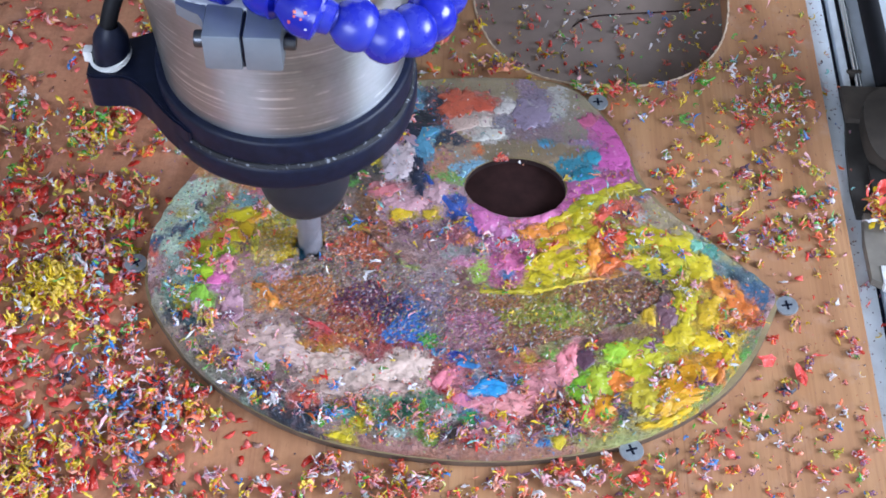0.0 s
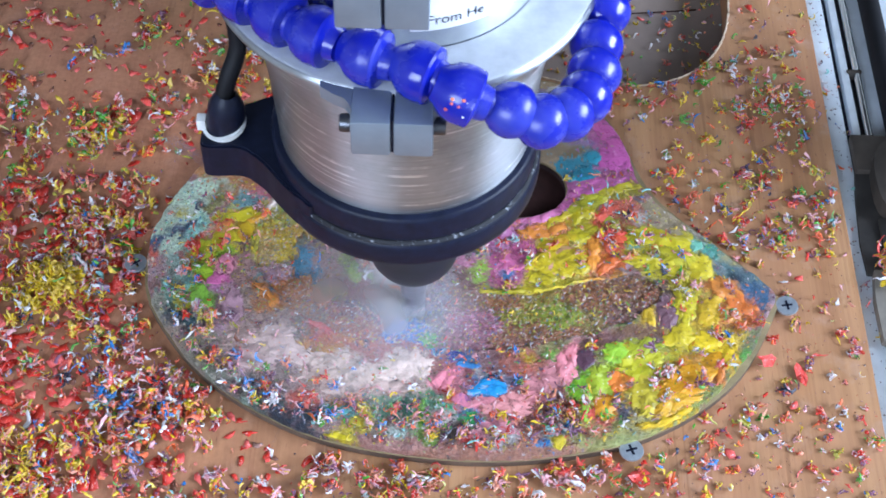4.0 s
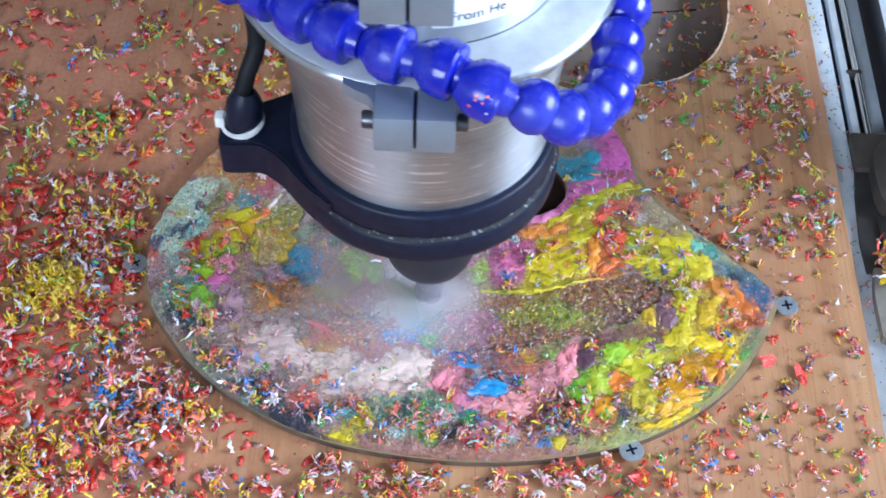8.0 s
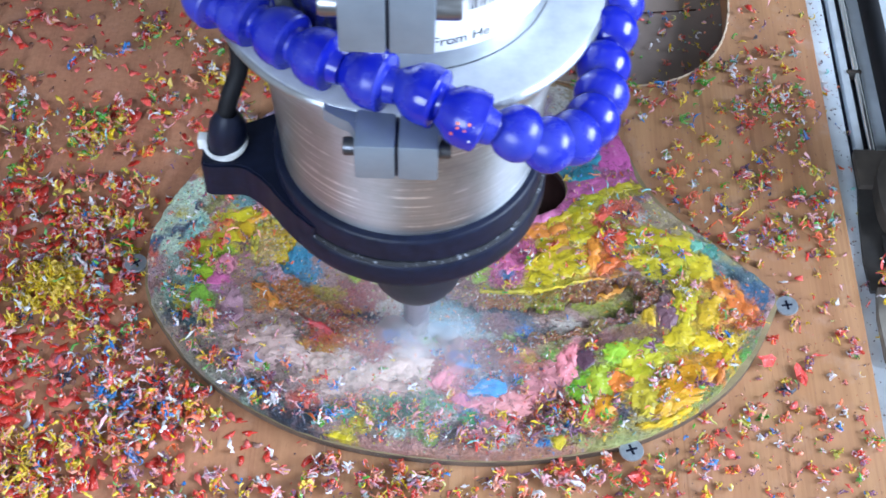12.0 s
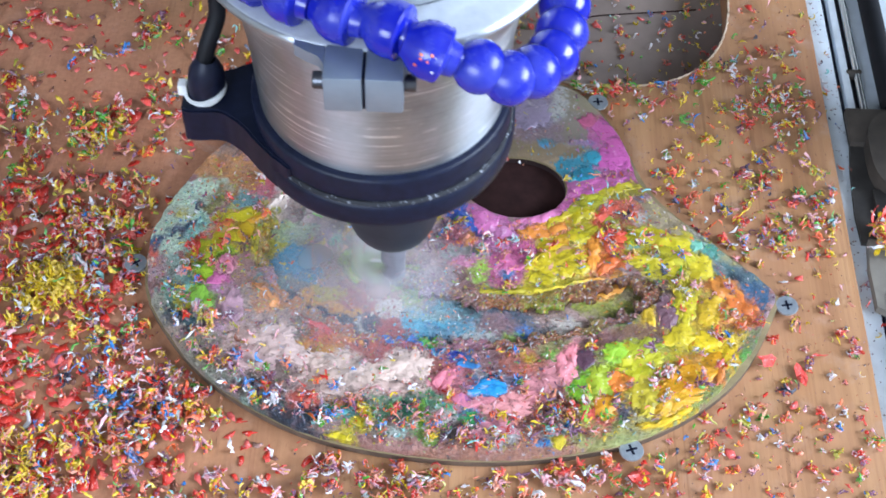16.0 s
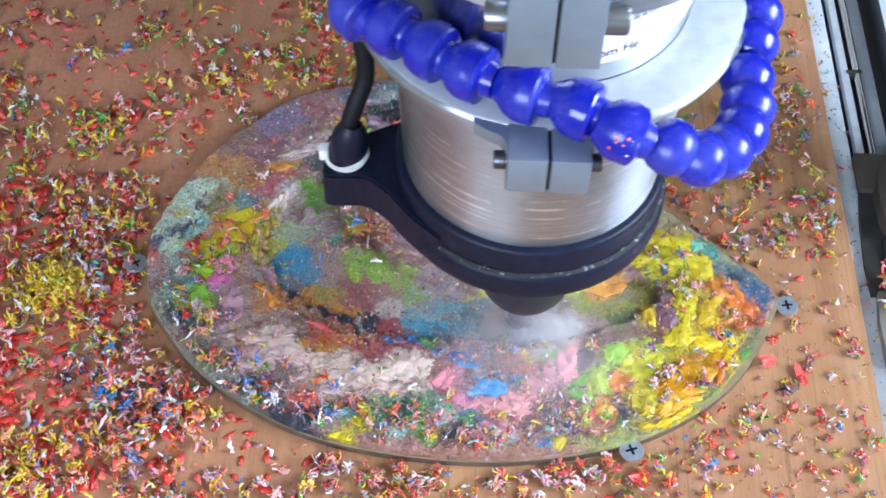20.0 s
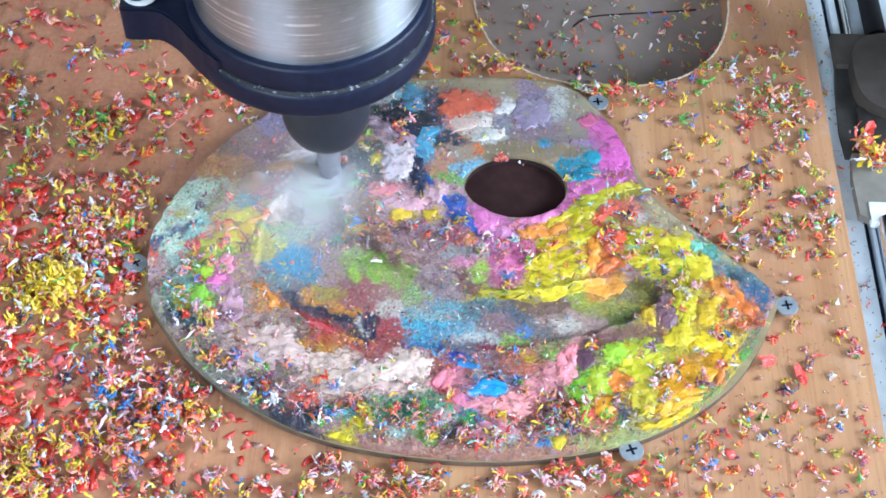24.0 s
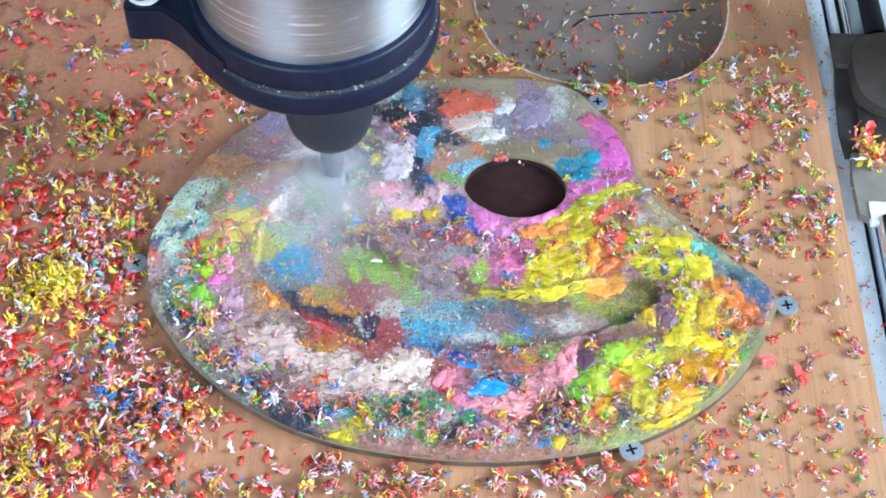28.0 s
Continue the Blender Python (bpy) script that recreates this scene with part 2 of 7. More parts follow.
def slab(bm, loops, z0, z1):
    """A sheet between two heights with the first loop as outline and the others as holes through it."""
    for z, flip in ((z1, False), (z0, True)):
        edges = []
        for loop in loops:
            vs = [bm.verts.new((p[0], p[1], z)) for p in loop]
            edges += [bm.edges.new((vs[i], vs[(i + 1) % len(vs)])) for i in range(len(vs))]
        for f in bmesh.ops.triangle_fill(bm, use_beauty=True, use_dissolve=False, edges=edges, normal=(0, 0, -1 if flip else 1))["geom"]:
            if isinstance(f, bmesh.types.BMFace) and (f.normal.z < 0) != flip:
                f.normal_flip()
    for k, loop in enumerate(loops):
        top = [bm.verts.new((p[0], p[1], z1)) for p in loop]
        low = [bm.verts.new((p[0], p[1], z0)) for p in loop]
        for i in range(len(loop)):
            j = (i + 1) % len(loop)
            bm.faces.new((low[i], low[j], top[j], top[i]))
    bmesh.ops.remove_doubles(bm, verts=bm.verts, dist=1e-6)
    bmesh.ops.recalc_face_normals(bm, faces=bm.faces)
    return bm


def ellipse(cx, cy, rx, ry, n=48, power=2.0, turn=0.0):
    out = []
    for i in range(n):
        a = 2 * math.pi * i / n
        c, s = math.cos(a), math.sin(a)
        x, y = rx * math.copysign(abs(c) ** (2 / power), c), ry * math.copysign(abs(s) ** (2 / power), s)
        out.append((cx + x * math.cos(turn) - y * math.sin(turn), cy + x * math.sin(turn) + y * math.cos(turn)))
    return out


# ---- the room ----
def room():
    x0, x1, y0, y1, z0, z1 = -2.6, 2.9, -2.4, 2.6, -0.9, 2.2

    def wall(name, loops, m, label):
        ob = tagged(part(name, slab(bmesh.new(), loops, -0.06, 0.06), WALL, smooth=False), label, "wall", kind="structure")
        ob.matrix_world = m

    def rect(a, b, c, d):
        return [(a, c), (b, c), (b, d), (a, d)]
    up_x = Matrix(((0, 0, 1, 0), (1, 0, 0, 0), (0, 1, 0, 0), (0, 0, 0, 1)))
    up_y = Matrix(((1, 0, 0, 0), (0, 0, 1, 0), (0, 1, 0, 0), (0, 0, 0, 1)))
    wall("wall_east", [rect(y0, y1, z0, z1), rect(-1.4, 0.75, 0.7, 2.1)], Matrix.Translation((x1 + 0.06, 0, 0)) @ up_x, "plain plaster workshop wall with an opening for light")
    wall("wall_west", [rect(y0, y1, z0, z1)], Matrix.Translation((x0 - 0.06, 0, 0)) @ up_x, "plain plaster workshop wall")
    wall("wall_north", [rect(x0, x1, z0, z1)], Matrix.Translation((0, y1 + 0.06, 0)) @ up_y, "plain plaster workshop wall")
    # opening made up to go with the added fill lamp
    wall("wall_south", [rect(x0, x1, z0, z1), rect(-2.15, -0.25, 0.65, 1.85)], Matrix.Translation((0, y0 - 0.06, 0)) @ up_y, "plain plaster workshop wall with an opening for light")
    tagged(part("ceiling", box(bmesh.new(), x0, x1, y0, y1, z1, z1 + 0.1), WALL, smooth=False), "plain plaster workshop ceiling", "ceiling", kind="structure")
    tagged(part("floor", box(bmesh.new(), x0, x1, y0, y1, z0 - 0.1, z0), FLOOR, smooth=False), "bare concrete workshop floor", "floor", kind="structure")
    bench = tagged(empty("workbench"), "wide wooden workbench under the milling machine", "workbench")
    part("benchtop", box(bmesh.new(), -0.75, 0.75, -0.55, 0.65, -0.11, -0.07, 0.004), BENCH, bench)
    for x in (-0.68, 0.68):
        for y in (-0.48, 0.58):
            part("leg", box(bmesh.new(), x - 0.035, x + 0.035, y - 0.035, y + 0.035, z0, -0.11, 0.003), BENCH, bench)


EDGE_X = 0.1682          # the board's long edge beside the rail
BED_Z = -0.016           # the machine bed below the board
HOLE = (0.0261, 0.0480, 0.0218, 0.0174)
OPENING = (0.0682, 0.1892, 0.0625, 0.0748)


def machine_base():
    bed = tagged(empty("machine_bed"), "dusty grey-brown bed plate of the milling machine", "machine bed")
    part("bed_plate", box(bmesh.new(), -0.42, 0.30, -0.36, 0.46, -0.07, BED_Z, 0.002), BED, bed)
    board = [(-0.36, -0.30), (EDGE_X, -0.30), (EDGE_X, 0.34), (-0.36, 0.34)]
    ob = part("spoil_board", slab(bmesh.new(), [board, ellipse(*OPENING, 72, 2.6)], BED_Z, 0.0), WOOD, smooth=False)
    lip = [(p[0] + 0.0004 * noise.noise((p[0] * 900, p[1] * 900, 0)), p[1] + 0.0004 * noise.noise((p[0] * 900, p[1] * 900, 5)), 0.0001 + 0.0003 * noise.noise((p[0] * 1500, p[1] * 1500, 2))) for p in ellipse(*OPENING, 260, 2.6)]
    part("frayed_lip", sweep(bmesh.new(), lip + lip[:1], lambda q: 0.00055 + 0.0003 * math.sin(q * 613) * math.sin(q * 97), 6), PALE_WOOD, ob, "pale frayed edge of the cut-out")
    tagged(ob, "warm brown wooden spoil board strewn with paint shavings", "board")
    # flat dark disc: the shade inside the thumb hole put into colour
    tagged(part("hole_shade_disc", slab(bmesh.new(), [ellipse(HOLE[0], HOLE[1], HOLE[2] * 1.04, HOLE[3] * 1.04)], 0.0, 0.0005), SHADE_AND_SCRATCH, smooth=False), "dark brown disc standing for the shade in the thumb hole", "stain")
    sc = spline([(0.0560, 0.1690, 0), (0.0640, 0.1760, 0), (0.0800, 0.1790, 0), (0.1000, 0.1815, 0), (0.1180, 0.1840, 0)], 6, False)
    part("pencil_line", sweep(bmesh.new(), [(p[0], p[1], BED_Z + 0.0001) for p in sc], 0.0004, 6), SHADE_AND_SCRATCH, bed, "dark scratch on the bed plate")


def rail():
    """The aluminium profile, the guide rod and the hoses beside the board."""
    r = tagged(empty("linear_rail"), "dusty aluminium profile with a chrome guide rod", "linear rail")
    y0, y1 = -0.34, 0.42
    part("top_face", box(bmesh.new(), 0.1692, 0.1779, y0, y1, BED_Z, -0.0050, 0.0010), EDGE, r)
    part("groove", box(bmesh.new(), 0.1780, 0.1807, y0, y1, BED_Z, -0.0092), BLACK, r)
    part("lip", box(bmesh.new(), 0.1808, 0.1846, y0, y1, BED_Z, -0.0055, 0.0008), EDGE, r)
    part("channel", box(bmesh.new(), 0.1847, 0.1905, y0, y1, BED_Z, -0.0098), DARK_STEEL, r)
    bm = sweep(bmesh.new(), [(0.1886, y0, -0.0066), (0.1886, y1, -0.0066)], 0.0019, 20)
    part("guide_rod", bm, CHROME, r, "bright chrome guide rod")
    part("tray", box(bmesh.new(), 0.1907, 0.2400, y0, y1, BED_Z, -0.0080, 0.0003), EDGE, r)
    part("rod_clip", box(bmesh.new(), 0.1835, 0.1905, 0.1330, 0.1350, -0.0098, -0.0045, 0.0004), GREY_DUST, r)


room()


# ---- the cutter's way ----
def cutter_rows():
    """Seconds and the tip of the cutter, lap after lap."""
    first = [(0, -0.0620, 0.0122), (0.5, -0.0588, 0.0041), (1, -0.0551, 0.0030), (1.2, -0.0506, -0.0025), (1.5, -0.0447, -0.0098), (1.75, -0.0552, -0.0029),
             (2, -0.0634, 0.0049), (2.5, -0.0594, 0.0099), (3, -0.0518, 0.0084), (3.5, -0.0359, -0.0090), (4, -0.0183, -0.0181), (4.3, -0.0148, -0.0198),
             (4.6, -0.0234, -0.0214), (5, -0.0446, -0.0162), (5.5, -0.0669, 0.0027), (6, -0.0629, 0.0219)]
    second = [(6.5, -0.0537, 0.0108), (7, -0.0464, 0.0094), (7.5, -0.0313, -0.0065), (8, -0.0122, -0.0170), (8.5, 0.0094, -0.0222), (9, 0.0300, -0.0219),
              (9.5, 0.0496, -0.0168), (10, 0.0670, -0.0093), (10.5, 0.0498, -0.0183), (11, 0.0278, -0.0246), (11.5, 0.0056, -0.0272), (12, -0.0167, -0.0269),
              (12.5, -0.0386, -0.0234), (13, -0.0603, -0.0134), (13.5, -0.0738, 0.0064), (14, -0.0719, 0.0336), (14.3, -0.0628, 0.0431)]
    third = [(14.5, -0.0578, 0.0357), (15, -0.0500, 0.0151), (15.5, -0.0425, 0.0139), (16, -0.0270, -0.0019), (16.5, -0.0070, -0.0116), (17, 0.0152, -0.0153),
             (17.5, 0.0329, -0.0144), (18, 0.0549, -0.0074), (18.5, 0.0714, -0.0040), (18.7, 0.0752, -0.0064), (19, 0.0660, -0.0152), (19.5, 0.0463, -0.0233),
             (20, 0.0239, -0.0290), (20.5, 0.0013, -0.0311), (21, -0.0193, -0.0305), (21.5, -0.0415, -0.0269), (22, -0.0628, -0.0164), (22.5, -0.0776, 0.0021),
             (23, -0.0768, 0.0250), (23.5, -0.0702, 0.0373), (23.8, -0.0607, 0.0446), (24.2, -0.0549, 0.0468), (28, -0.0549, 0.0468)]
    rows = [(t, x, y, 0.0017) for t, x, y in first] + [(t, x, y, 0.0022) for t, x, y in second] + [(t, x, y, 0.0012) for t, x, y in third]
    return rows


CUTS = cutter_rows()
AXIS = 0.0030            # the cutter stands this far east of the clamp's middle


def cutter_at(t):
    """The cutter's tip at any time."""
    ts = [r[0] for r in CUTS]
    return Vector([float(np.interp(t, ts, [r[k] for r in CUTS])) + (AXIS if k == 1 else 0.0) for k in (1, 2, 3)])


LANE = np.array([tuple(cutter_at(t))[:2] for t in np.arange(0.0, 24.3, 0.1)])


def lane_distance(x, y):
    """How far a place on the palette is from the milled lane's middle."""
    return float(np.sqrt(((LANE - (x, y)) ** 2).sum(1).min()))


# ---- the palette ----
OUTLINE = spline([(-0.1256, -0.0022), (-0.1235, 0.0259), (-0.1052, 0.0613), (-0.0737, 0.0947), (-0.0285, 0.1087), (0.0128, 0.1136), (0.0490, 0.1103),
                  (0.0699, 0.0860), (0.0852, 0.0476), (0.1130, 0.0183), (0.1312, -0.0010), (0.1313, -0.0124), (0.1115, -0.0467), (0.0768, -0.0719),
                  (0.0337, -0.0832), (-0.0087, -0.0842), (-0.0539, -0.0758), (-0.0931, -0.0537), (-0.1183, -0.0242)], 8)
TOP = 0.0035
MID = np.array((0.0, 0.005))


def reach(a):
    """The outline's distance from the palette's middle at an angle."""
    return float(np.interp(a % (2 * math.pi), REACH[0], REACH[1]))


def reach_table():
    v = np.array(OUTLINE) - MID
    a = np.mod(np.arctan2(v[:, 1], v[:, 0]), 2 * math.pi)
    k = np.argsort(a)
    a, r = a[k], np.hypot(v[:, 0], v[:, 1])[k]
    return np.concatenate(([a[-1] - 2 * math.pi], a, [a[0] + 2 * math.pi])), np.concatenate(([r[-1]], r, [r[0]]))


REACH = reach_table()


def inside(x, y, margin=0.0):
    dx, dy = x - MID[0], y - MID[1]
    if ((x - HOLE[0]) / (HOLE[2] + margin)) ** 2 + ((y - HOLE[1]) / (HOLE[3] + margin)) ** 2 < 1:
        return False
    return math.hypot(dx, dy) < reach(math.atan2(dy, dx)) - margin


def rough(x, y, f, z):
    """Uneven relief with no grid to it."""
    wx, wy = x + 0.35 / f * noise.noise((y * f, x * f, z + 20)), y + 0.35 / f * noise.noise((x * f, y * f, z + 40))
    a = 0.7 + z
    c, s = math.cos(a) * f, math.sin(a) * f
    return noise.noise((wx * c + wy * s, wy * c - wx * s, z))


def whole_film(x, y):
    """Thickness of the dried paint where no cutter has passed."""
    h = max(0.0027 + 0.0011 * rough(x, y, 60, 0.3) + 0.0008 * rough(x, y, 210, 4.0), 0.0004)
    return h * (1 - 0.75 * min(max((y - 0.046) / 0.012, 0.0), 1.0) * min(max((x + 0.03) / 0.02, 0.0), 1.0))


def film(x, y):
    """Height of the dried paint film over the palette's wood, with the milled lane sunk into it."""
    h = whole_film(x, y)
    d = lane_distance(x, y) + 0.0012 * noise.noise((x * 150, y * 150, 9.0))
    h += 0.0006 * math.exp(-((d - 0.0070) / 0.0011) ** 2)
    k = min(max((d - 0.0054) / 0.0009, 0.0), 1.0)
    return TOP + (0.0003 + 0.0002 * noise.noise((x * 500, y * 500, 2.0))) * (1 - k) + h * k


DABS = []
BARE = [rgb(c) for c in ("9a6a64", "907670", "a48490", "7d5850", "a8746a", "84707c")]

BARE_WOOD = ("8b7d61", "8f8065", "8b8068", "807568", "7e6e53", "7e6a4c", "927d68", "998869", "9a9269")      # strokes that are bare or thinly glazed wood


def stroke_at(X, strokes=DABS):
    """Which stroke covers each place: the smallest there, else the nearest, else none."""
    best, found = np.full(len(X), 1.6), np.full(len(X), -1)
    for k, (x, y, rx, ry, turn, code, thick) in enumerate(strokes):
        d = X - (x, y)
        c, q = math.cos(radians(turn)), math.sin(radians(turn))
        u, v = (d[:, 0] * c + d[:, 1] * q) / (rx + 0.0007), (-d[:, 0] * q + d[:, 1] * c) / (ry + 0.0007)
        e = np.sqrt(u * u + v * v)
        e = np.where(e < 1, 1000 * rx * ry - 1 + 0.01 * e, e)
        hit = e < best
        best[hit], found[hit] = e[hit], k
    return found


def film_colours(pts):
    """The colour of the dried film at each place: that of the stroke that covers it, with ragged edges and crumbs of its neighbours mixed in."""
    P = np.array(pts)
    near = np.array([(rough(x, y, 80, 1.0) * 0.0042 + rough(x, y, 280, 2.0) * 0.0022 + rough(x, y, 900, 2.5) * 0.0005, rough(x, y, 80, 5.0) * 0.0042 + rough(x, y, 280, 6.0) * 0.0022 + rough(x, y, 900, 6.5) * 0.0005) for x, y, _ in pts])
    far = np.array([(noise.noise((x * 420, y * 420, 3.0)) * 0.016, noise.noise((x * 420, y * 420, 7.0)) * 0.016) for x, y, _ in pts])
    stray = np.array([noise.noise((x * 640, y * 640, 11.0)) for x, y, _ in pts]) > 0.25
    X = P[:, :2] + near
    found = np.where(stray, stroke_at(X + far), stroke_at(X))
    cols = np.array([rgb(d[5]) for d in DABS])
    patch = np.array([int(abs(noise.noise((x * 70, y * 70, 8.0)) * 20)) % len(BARE) for x, y in X])
    out = np.array(BARE)[patch]
    out[(P[:, 1] > 0.052) & (P[:, 0] > -0.03)] = rgb("97805f")
    out[found >= 0] = cols[found[found >= 0]]
    soft, parts = out.copy(), np.ones(len(P))
    for dx, dy in ((0.0011, 0.0003), (-0.0008, 0.0009), (0.0, -0.0012), (-0.0012, -0.0004)):
        side = stroke_at(X + (dx, dy))
        near_by = (found >= 0) & (side >= 0) & ~stray
        soft[near_by] += cols[side[near_by]]
        parts[near_by] += 1
    out = soft / parts[:, None]
    mute = np.array([min(max(noise.noise((x * 160, y * 160, 12.0)) * 1.2, 0.0), 0.22) for x, y in X])[:, None]
    wood = np.isin(found, [k for k, d in enumerate(DABS) if d[5] in BARE_WOOD]) | ((found < 0) & (P[:, 1] > 0.052) & (P[:, 0] > -0.03))
    mute[wood] *= 0.3
    out = out * (1 - mute) + np.array(BARE)[(patch + 2) % len(BARE)] * mute
    return np.concatenate((out, np.where(wood, 0.1, 1.0)[:, None]), axis=1)


def paint_film(parent):
    n, rings = 900, 230
    verts, grid, faces = [], [], []
    for i in range(n):
        a = 2 * math.pi * i / n
        edge = 0.0006 + 0.0008 * noise.noise((math.cos(a) * 4, math.sin(a) * 4, 1.0)) + 0.0006 * noise.noise((math.cos(a) * 25, math.sin(a) * 25, 5.0))
        b = a if a < math.pi else a - 2 * math.pi
        if -0.62 < b < 0.75:
            edge += 0.0022 * min(1.0, (b + 0.62) * 5, (0.75 - b) * 5) * (0.8 + 0.6 * noise.noise((b * 9, 0, 0)))
        R = reach(a) - edge
        for k in range(rings):
            r = R * ((k + 0.3) / (rings - 0.7)) ** 0.8
            x, y = MID[0] + r * math.cos(a), MID[1] + r * math.sin(a)
            u, v = (x - HOLE[0]) / HOLE[2], (y - HOLE[1]) / HOLE[3]
            q = math.hypot(u, v)
            lim = 1.02 + 0.04 * noise.noise((u, v, 3.0))
            if 0.93 < q < lim:
                x, y = HOLE[0] + u / q * lim * HOLE[2], HOLE[1] + v / q * lim * HOLE[3]
            grid.append(q < 0.93)
            verts.append((x, y, film(x, y) if k < rings - 1 else TOP - 0.0001))
    for i in range(n):
        j = (i + 1) % n
        for k in range(rings - 1):
            f = (i * rings + k, i * rings + k + 1, j * rings + k + 1, j * rings + k)
            if not any(grid[q] for q in f):
                faces.append(f)
    faces.append(tuple(i * rings for i in range(n)))
    ob = raw_part("paint_film", verts, faces, FILM, parent, "mottled film of dried paint in many colours")
    at = ob.data.color_attributes.new("Paint", "FLOAT_COLOR", "POINT")
    col = np.ones((len(verts), 4), dtype=np.float32)
    col[:] = film_colours(verts)
    at.data.foreach_set("color", col.ravel())
    return ob


DAB_MATS = {}


def dab(x, y, rx, ry, turn, code, thick):
    """Notes one stroke of paint on the palette."""
    DABS.append((x, y, rx, ry, turn, code, thick))


def dab_mesh(k0, x, y, rx, ry, turn, code, thick):
    """One raised dab of paint: an uneven outline, a ridged back, its own colour."""
    if code not in DAB_MATS:
        DAB_MATS[code] = paint("paint", code, DABS[k0 - 1][5], 0.34 if thick > 1 else 0.45)
    n, rings = (64, 16) if rx > 0.007 else (40, 10)
    h = (0.0004, 0.0006, 0.0010)[thick - 1]
    ca, sa = math.cos(radians(turn)), math.sin(radians(turn))
    verts, faces = [], []
    for k in range(rings + 1):
        for i in range(n):
            a = 2 * math.pi * i / n
            c, s = math.cos(a), math.sin(a)
            out = 0.98 + 0.34 * noise.noise((c * 1.2, s * 1.2, k0 * 3.7)) + 0.20 * noise.noise((c * 3.1, s * 3.1, k0 * 1.9)) + 0.20 * noise.noise((c * 9, s * 9, k0 * 1.1)) + 0.26 * noise.noise((c * 21, s * 21, k0 * 1.7))
            out = max(out, 0.4)
            q = k / rings
            u, v = rx * 1.08 * out * q * c, ry * 1.08 * out * q * s
            px, py = x + u * ca - v * sa, y + u * sa + v * ca
            px, py = px + q * (0.0025 * noise.noise((px * 90, py * 90, 3.0)) + 0.0018 * noise.noise((px * 300, py * 300, 4.0))), py + q * (0.0025 * noise.noise((px * 90, py * 90, 7.0)) + 0.0018 * noise.noise((px * 300, py * 300, 8.0)))
            if not inside(px, py, 0.0008):
                dx, dy = px - MID[0], py - MID[1]
                e = math.hypot((px - HOLE[0]) / HOLE[2], (py - HOLE[1]) / HOLE[3])
                if e < 1.06:
                    px, py = HOLE[0] + (px - HOLE[0]) / e * 1.06, HOLE[1] + (py - HOLE[1]) / e * 1.06
                else:
                    f = (reach(math.atan2(dy, dx)) - 0.001) / math.hypot(dx, dy)
                    px, py = MID[0] + dx * f, MID[1] + dy * f
            rid = 0.8 + 0.5 * rough(px, py, 95, 7.0) + 0.35 * rough(px, py, 230, 1.0) + 0.25 * rough(px, py, 480, 3.0)
            lift = h * (1 - q ** 2.2) * rid + 0.00012 + 0.00002 * (k0 % 9)
            ground = film(px, py)
            if lane_distance(px, py) < 0.0058:
                lift = lift * 0.15 + 0.0002
            verts.append((px, py, ground + lift if k < rings else ground - 0.0004))
    for k in range(rings):
        for i in range(n):
            j = (i + 1) % n
            if k == 0:
                if i == 0:
                    faces.append(tuple(range(n)))
            faces.append((k * n + i, (k + 1) * n + i, (k + 1) * n + j, k * n + j))
    return raw_part("paint_dab", verts, faces, DAB_MATS[code], PALETTE)


def film_material():
    m = Mat("mixed_paint_film", rough=0.45)
    at = m.n.new("ShaderNodeAttribute")
    at.attribute_name = "Paint"
    grain, fine = m.noise(190, 6, 0.65, distort=0.8), m.noise(620, 4, 0.6)
    c = m.mix(1.0, at.outputs["Color"], m.ramp(grain, [(0.3, grey(0.8)), (0.5, grey(1.04)), (0.7, grey(1.06))]), "MULTIPLY")
    dots = m.ramp(m.voronoi(300), [(0.1, rgb("8a3a34")), (0.3, rgb("cbb6a6")), (0.45, rgb("44607c")), (0.6, rgb("b0903a")), (0.75, rgb("5c3c34")), (0.9, rgb("8a4a6a"))], True)
    mask = m.ramp(m.noise(330, 5, 0.65), [(0.63, grey(0)), (0.68, grey(0.7))])
    c = m.mix(mask, c, dots)
    c = m.mix(1.0, c, m.ramp(m.noise(800, 3, 0.7), [(0.34, grey(0.76)), (0.48, grey(1.05)), (0.66, grey(1.3))]), "MULTIPLY")
    vein = m.ramp(m.noise(45, 5, 0.6, (0.25, 3.5, 1), 0.3), [(0.35, grey(0.7)), (0.6, grey(1.05))])
    c = m.mix(at.outputs["Alpha"], m.mix(1.0, at.outputs["Color"], vein, "MULTIPLY"), c)
    grain, fine = (m.mix(at.outputs["Alpha"], grey(0.5), k) for k in (grain, fine))
    m.base(c).bump(grain, 0.9, 0.0022).bump(fine, 1.0, 0.0018).bump(m.noise(1400, 3, 0.65), 1.0, 0.0012)
    m.roughness(m.ramp(grain, [(0.3, grey(0.26)), (0.7, grey(0.5))]))
    return m.m


FILM = film_material()
# brown side faces, darkened for the shade along the palette's edge
RIM = plain("shaded_edge", "57463a", 0.7, 0, 120, 0.3)
# shade on the thumb hole's wall, put into its colour
HOLE_WALL_SHADE = plain("hole_wall_shade", "2c2020", 0.8, 0, 120, 0.3, 0.1, 0.1)
PALETTE = tagged(empty("artist_palette"), "wooden artist's palette thick with dried multicoloured paint", "palette")


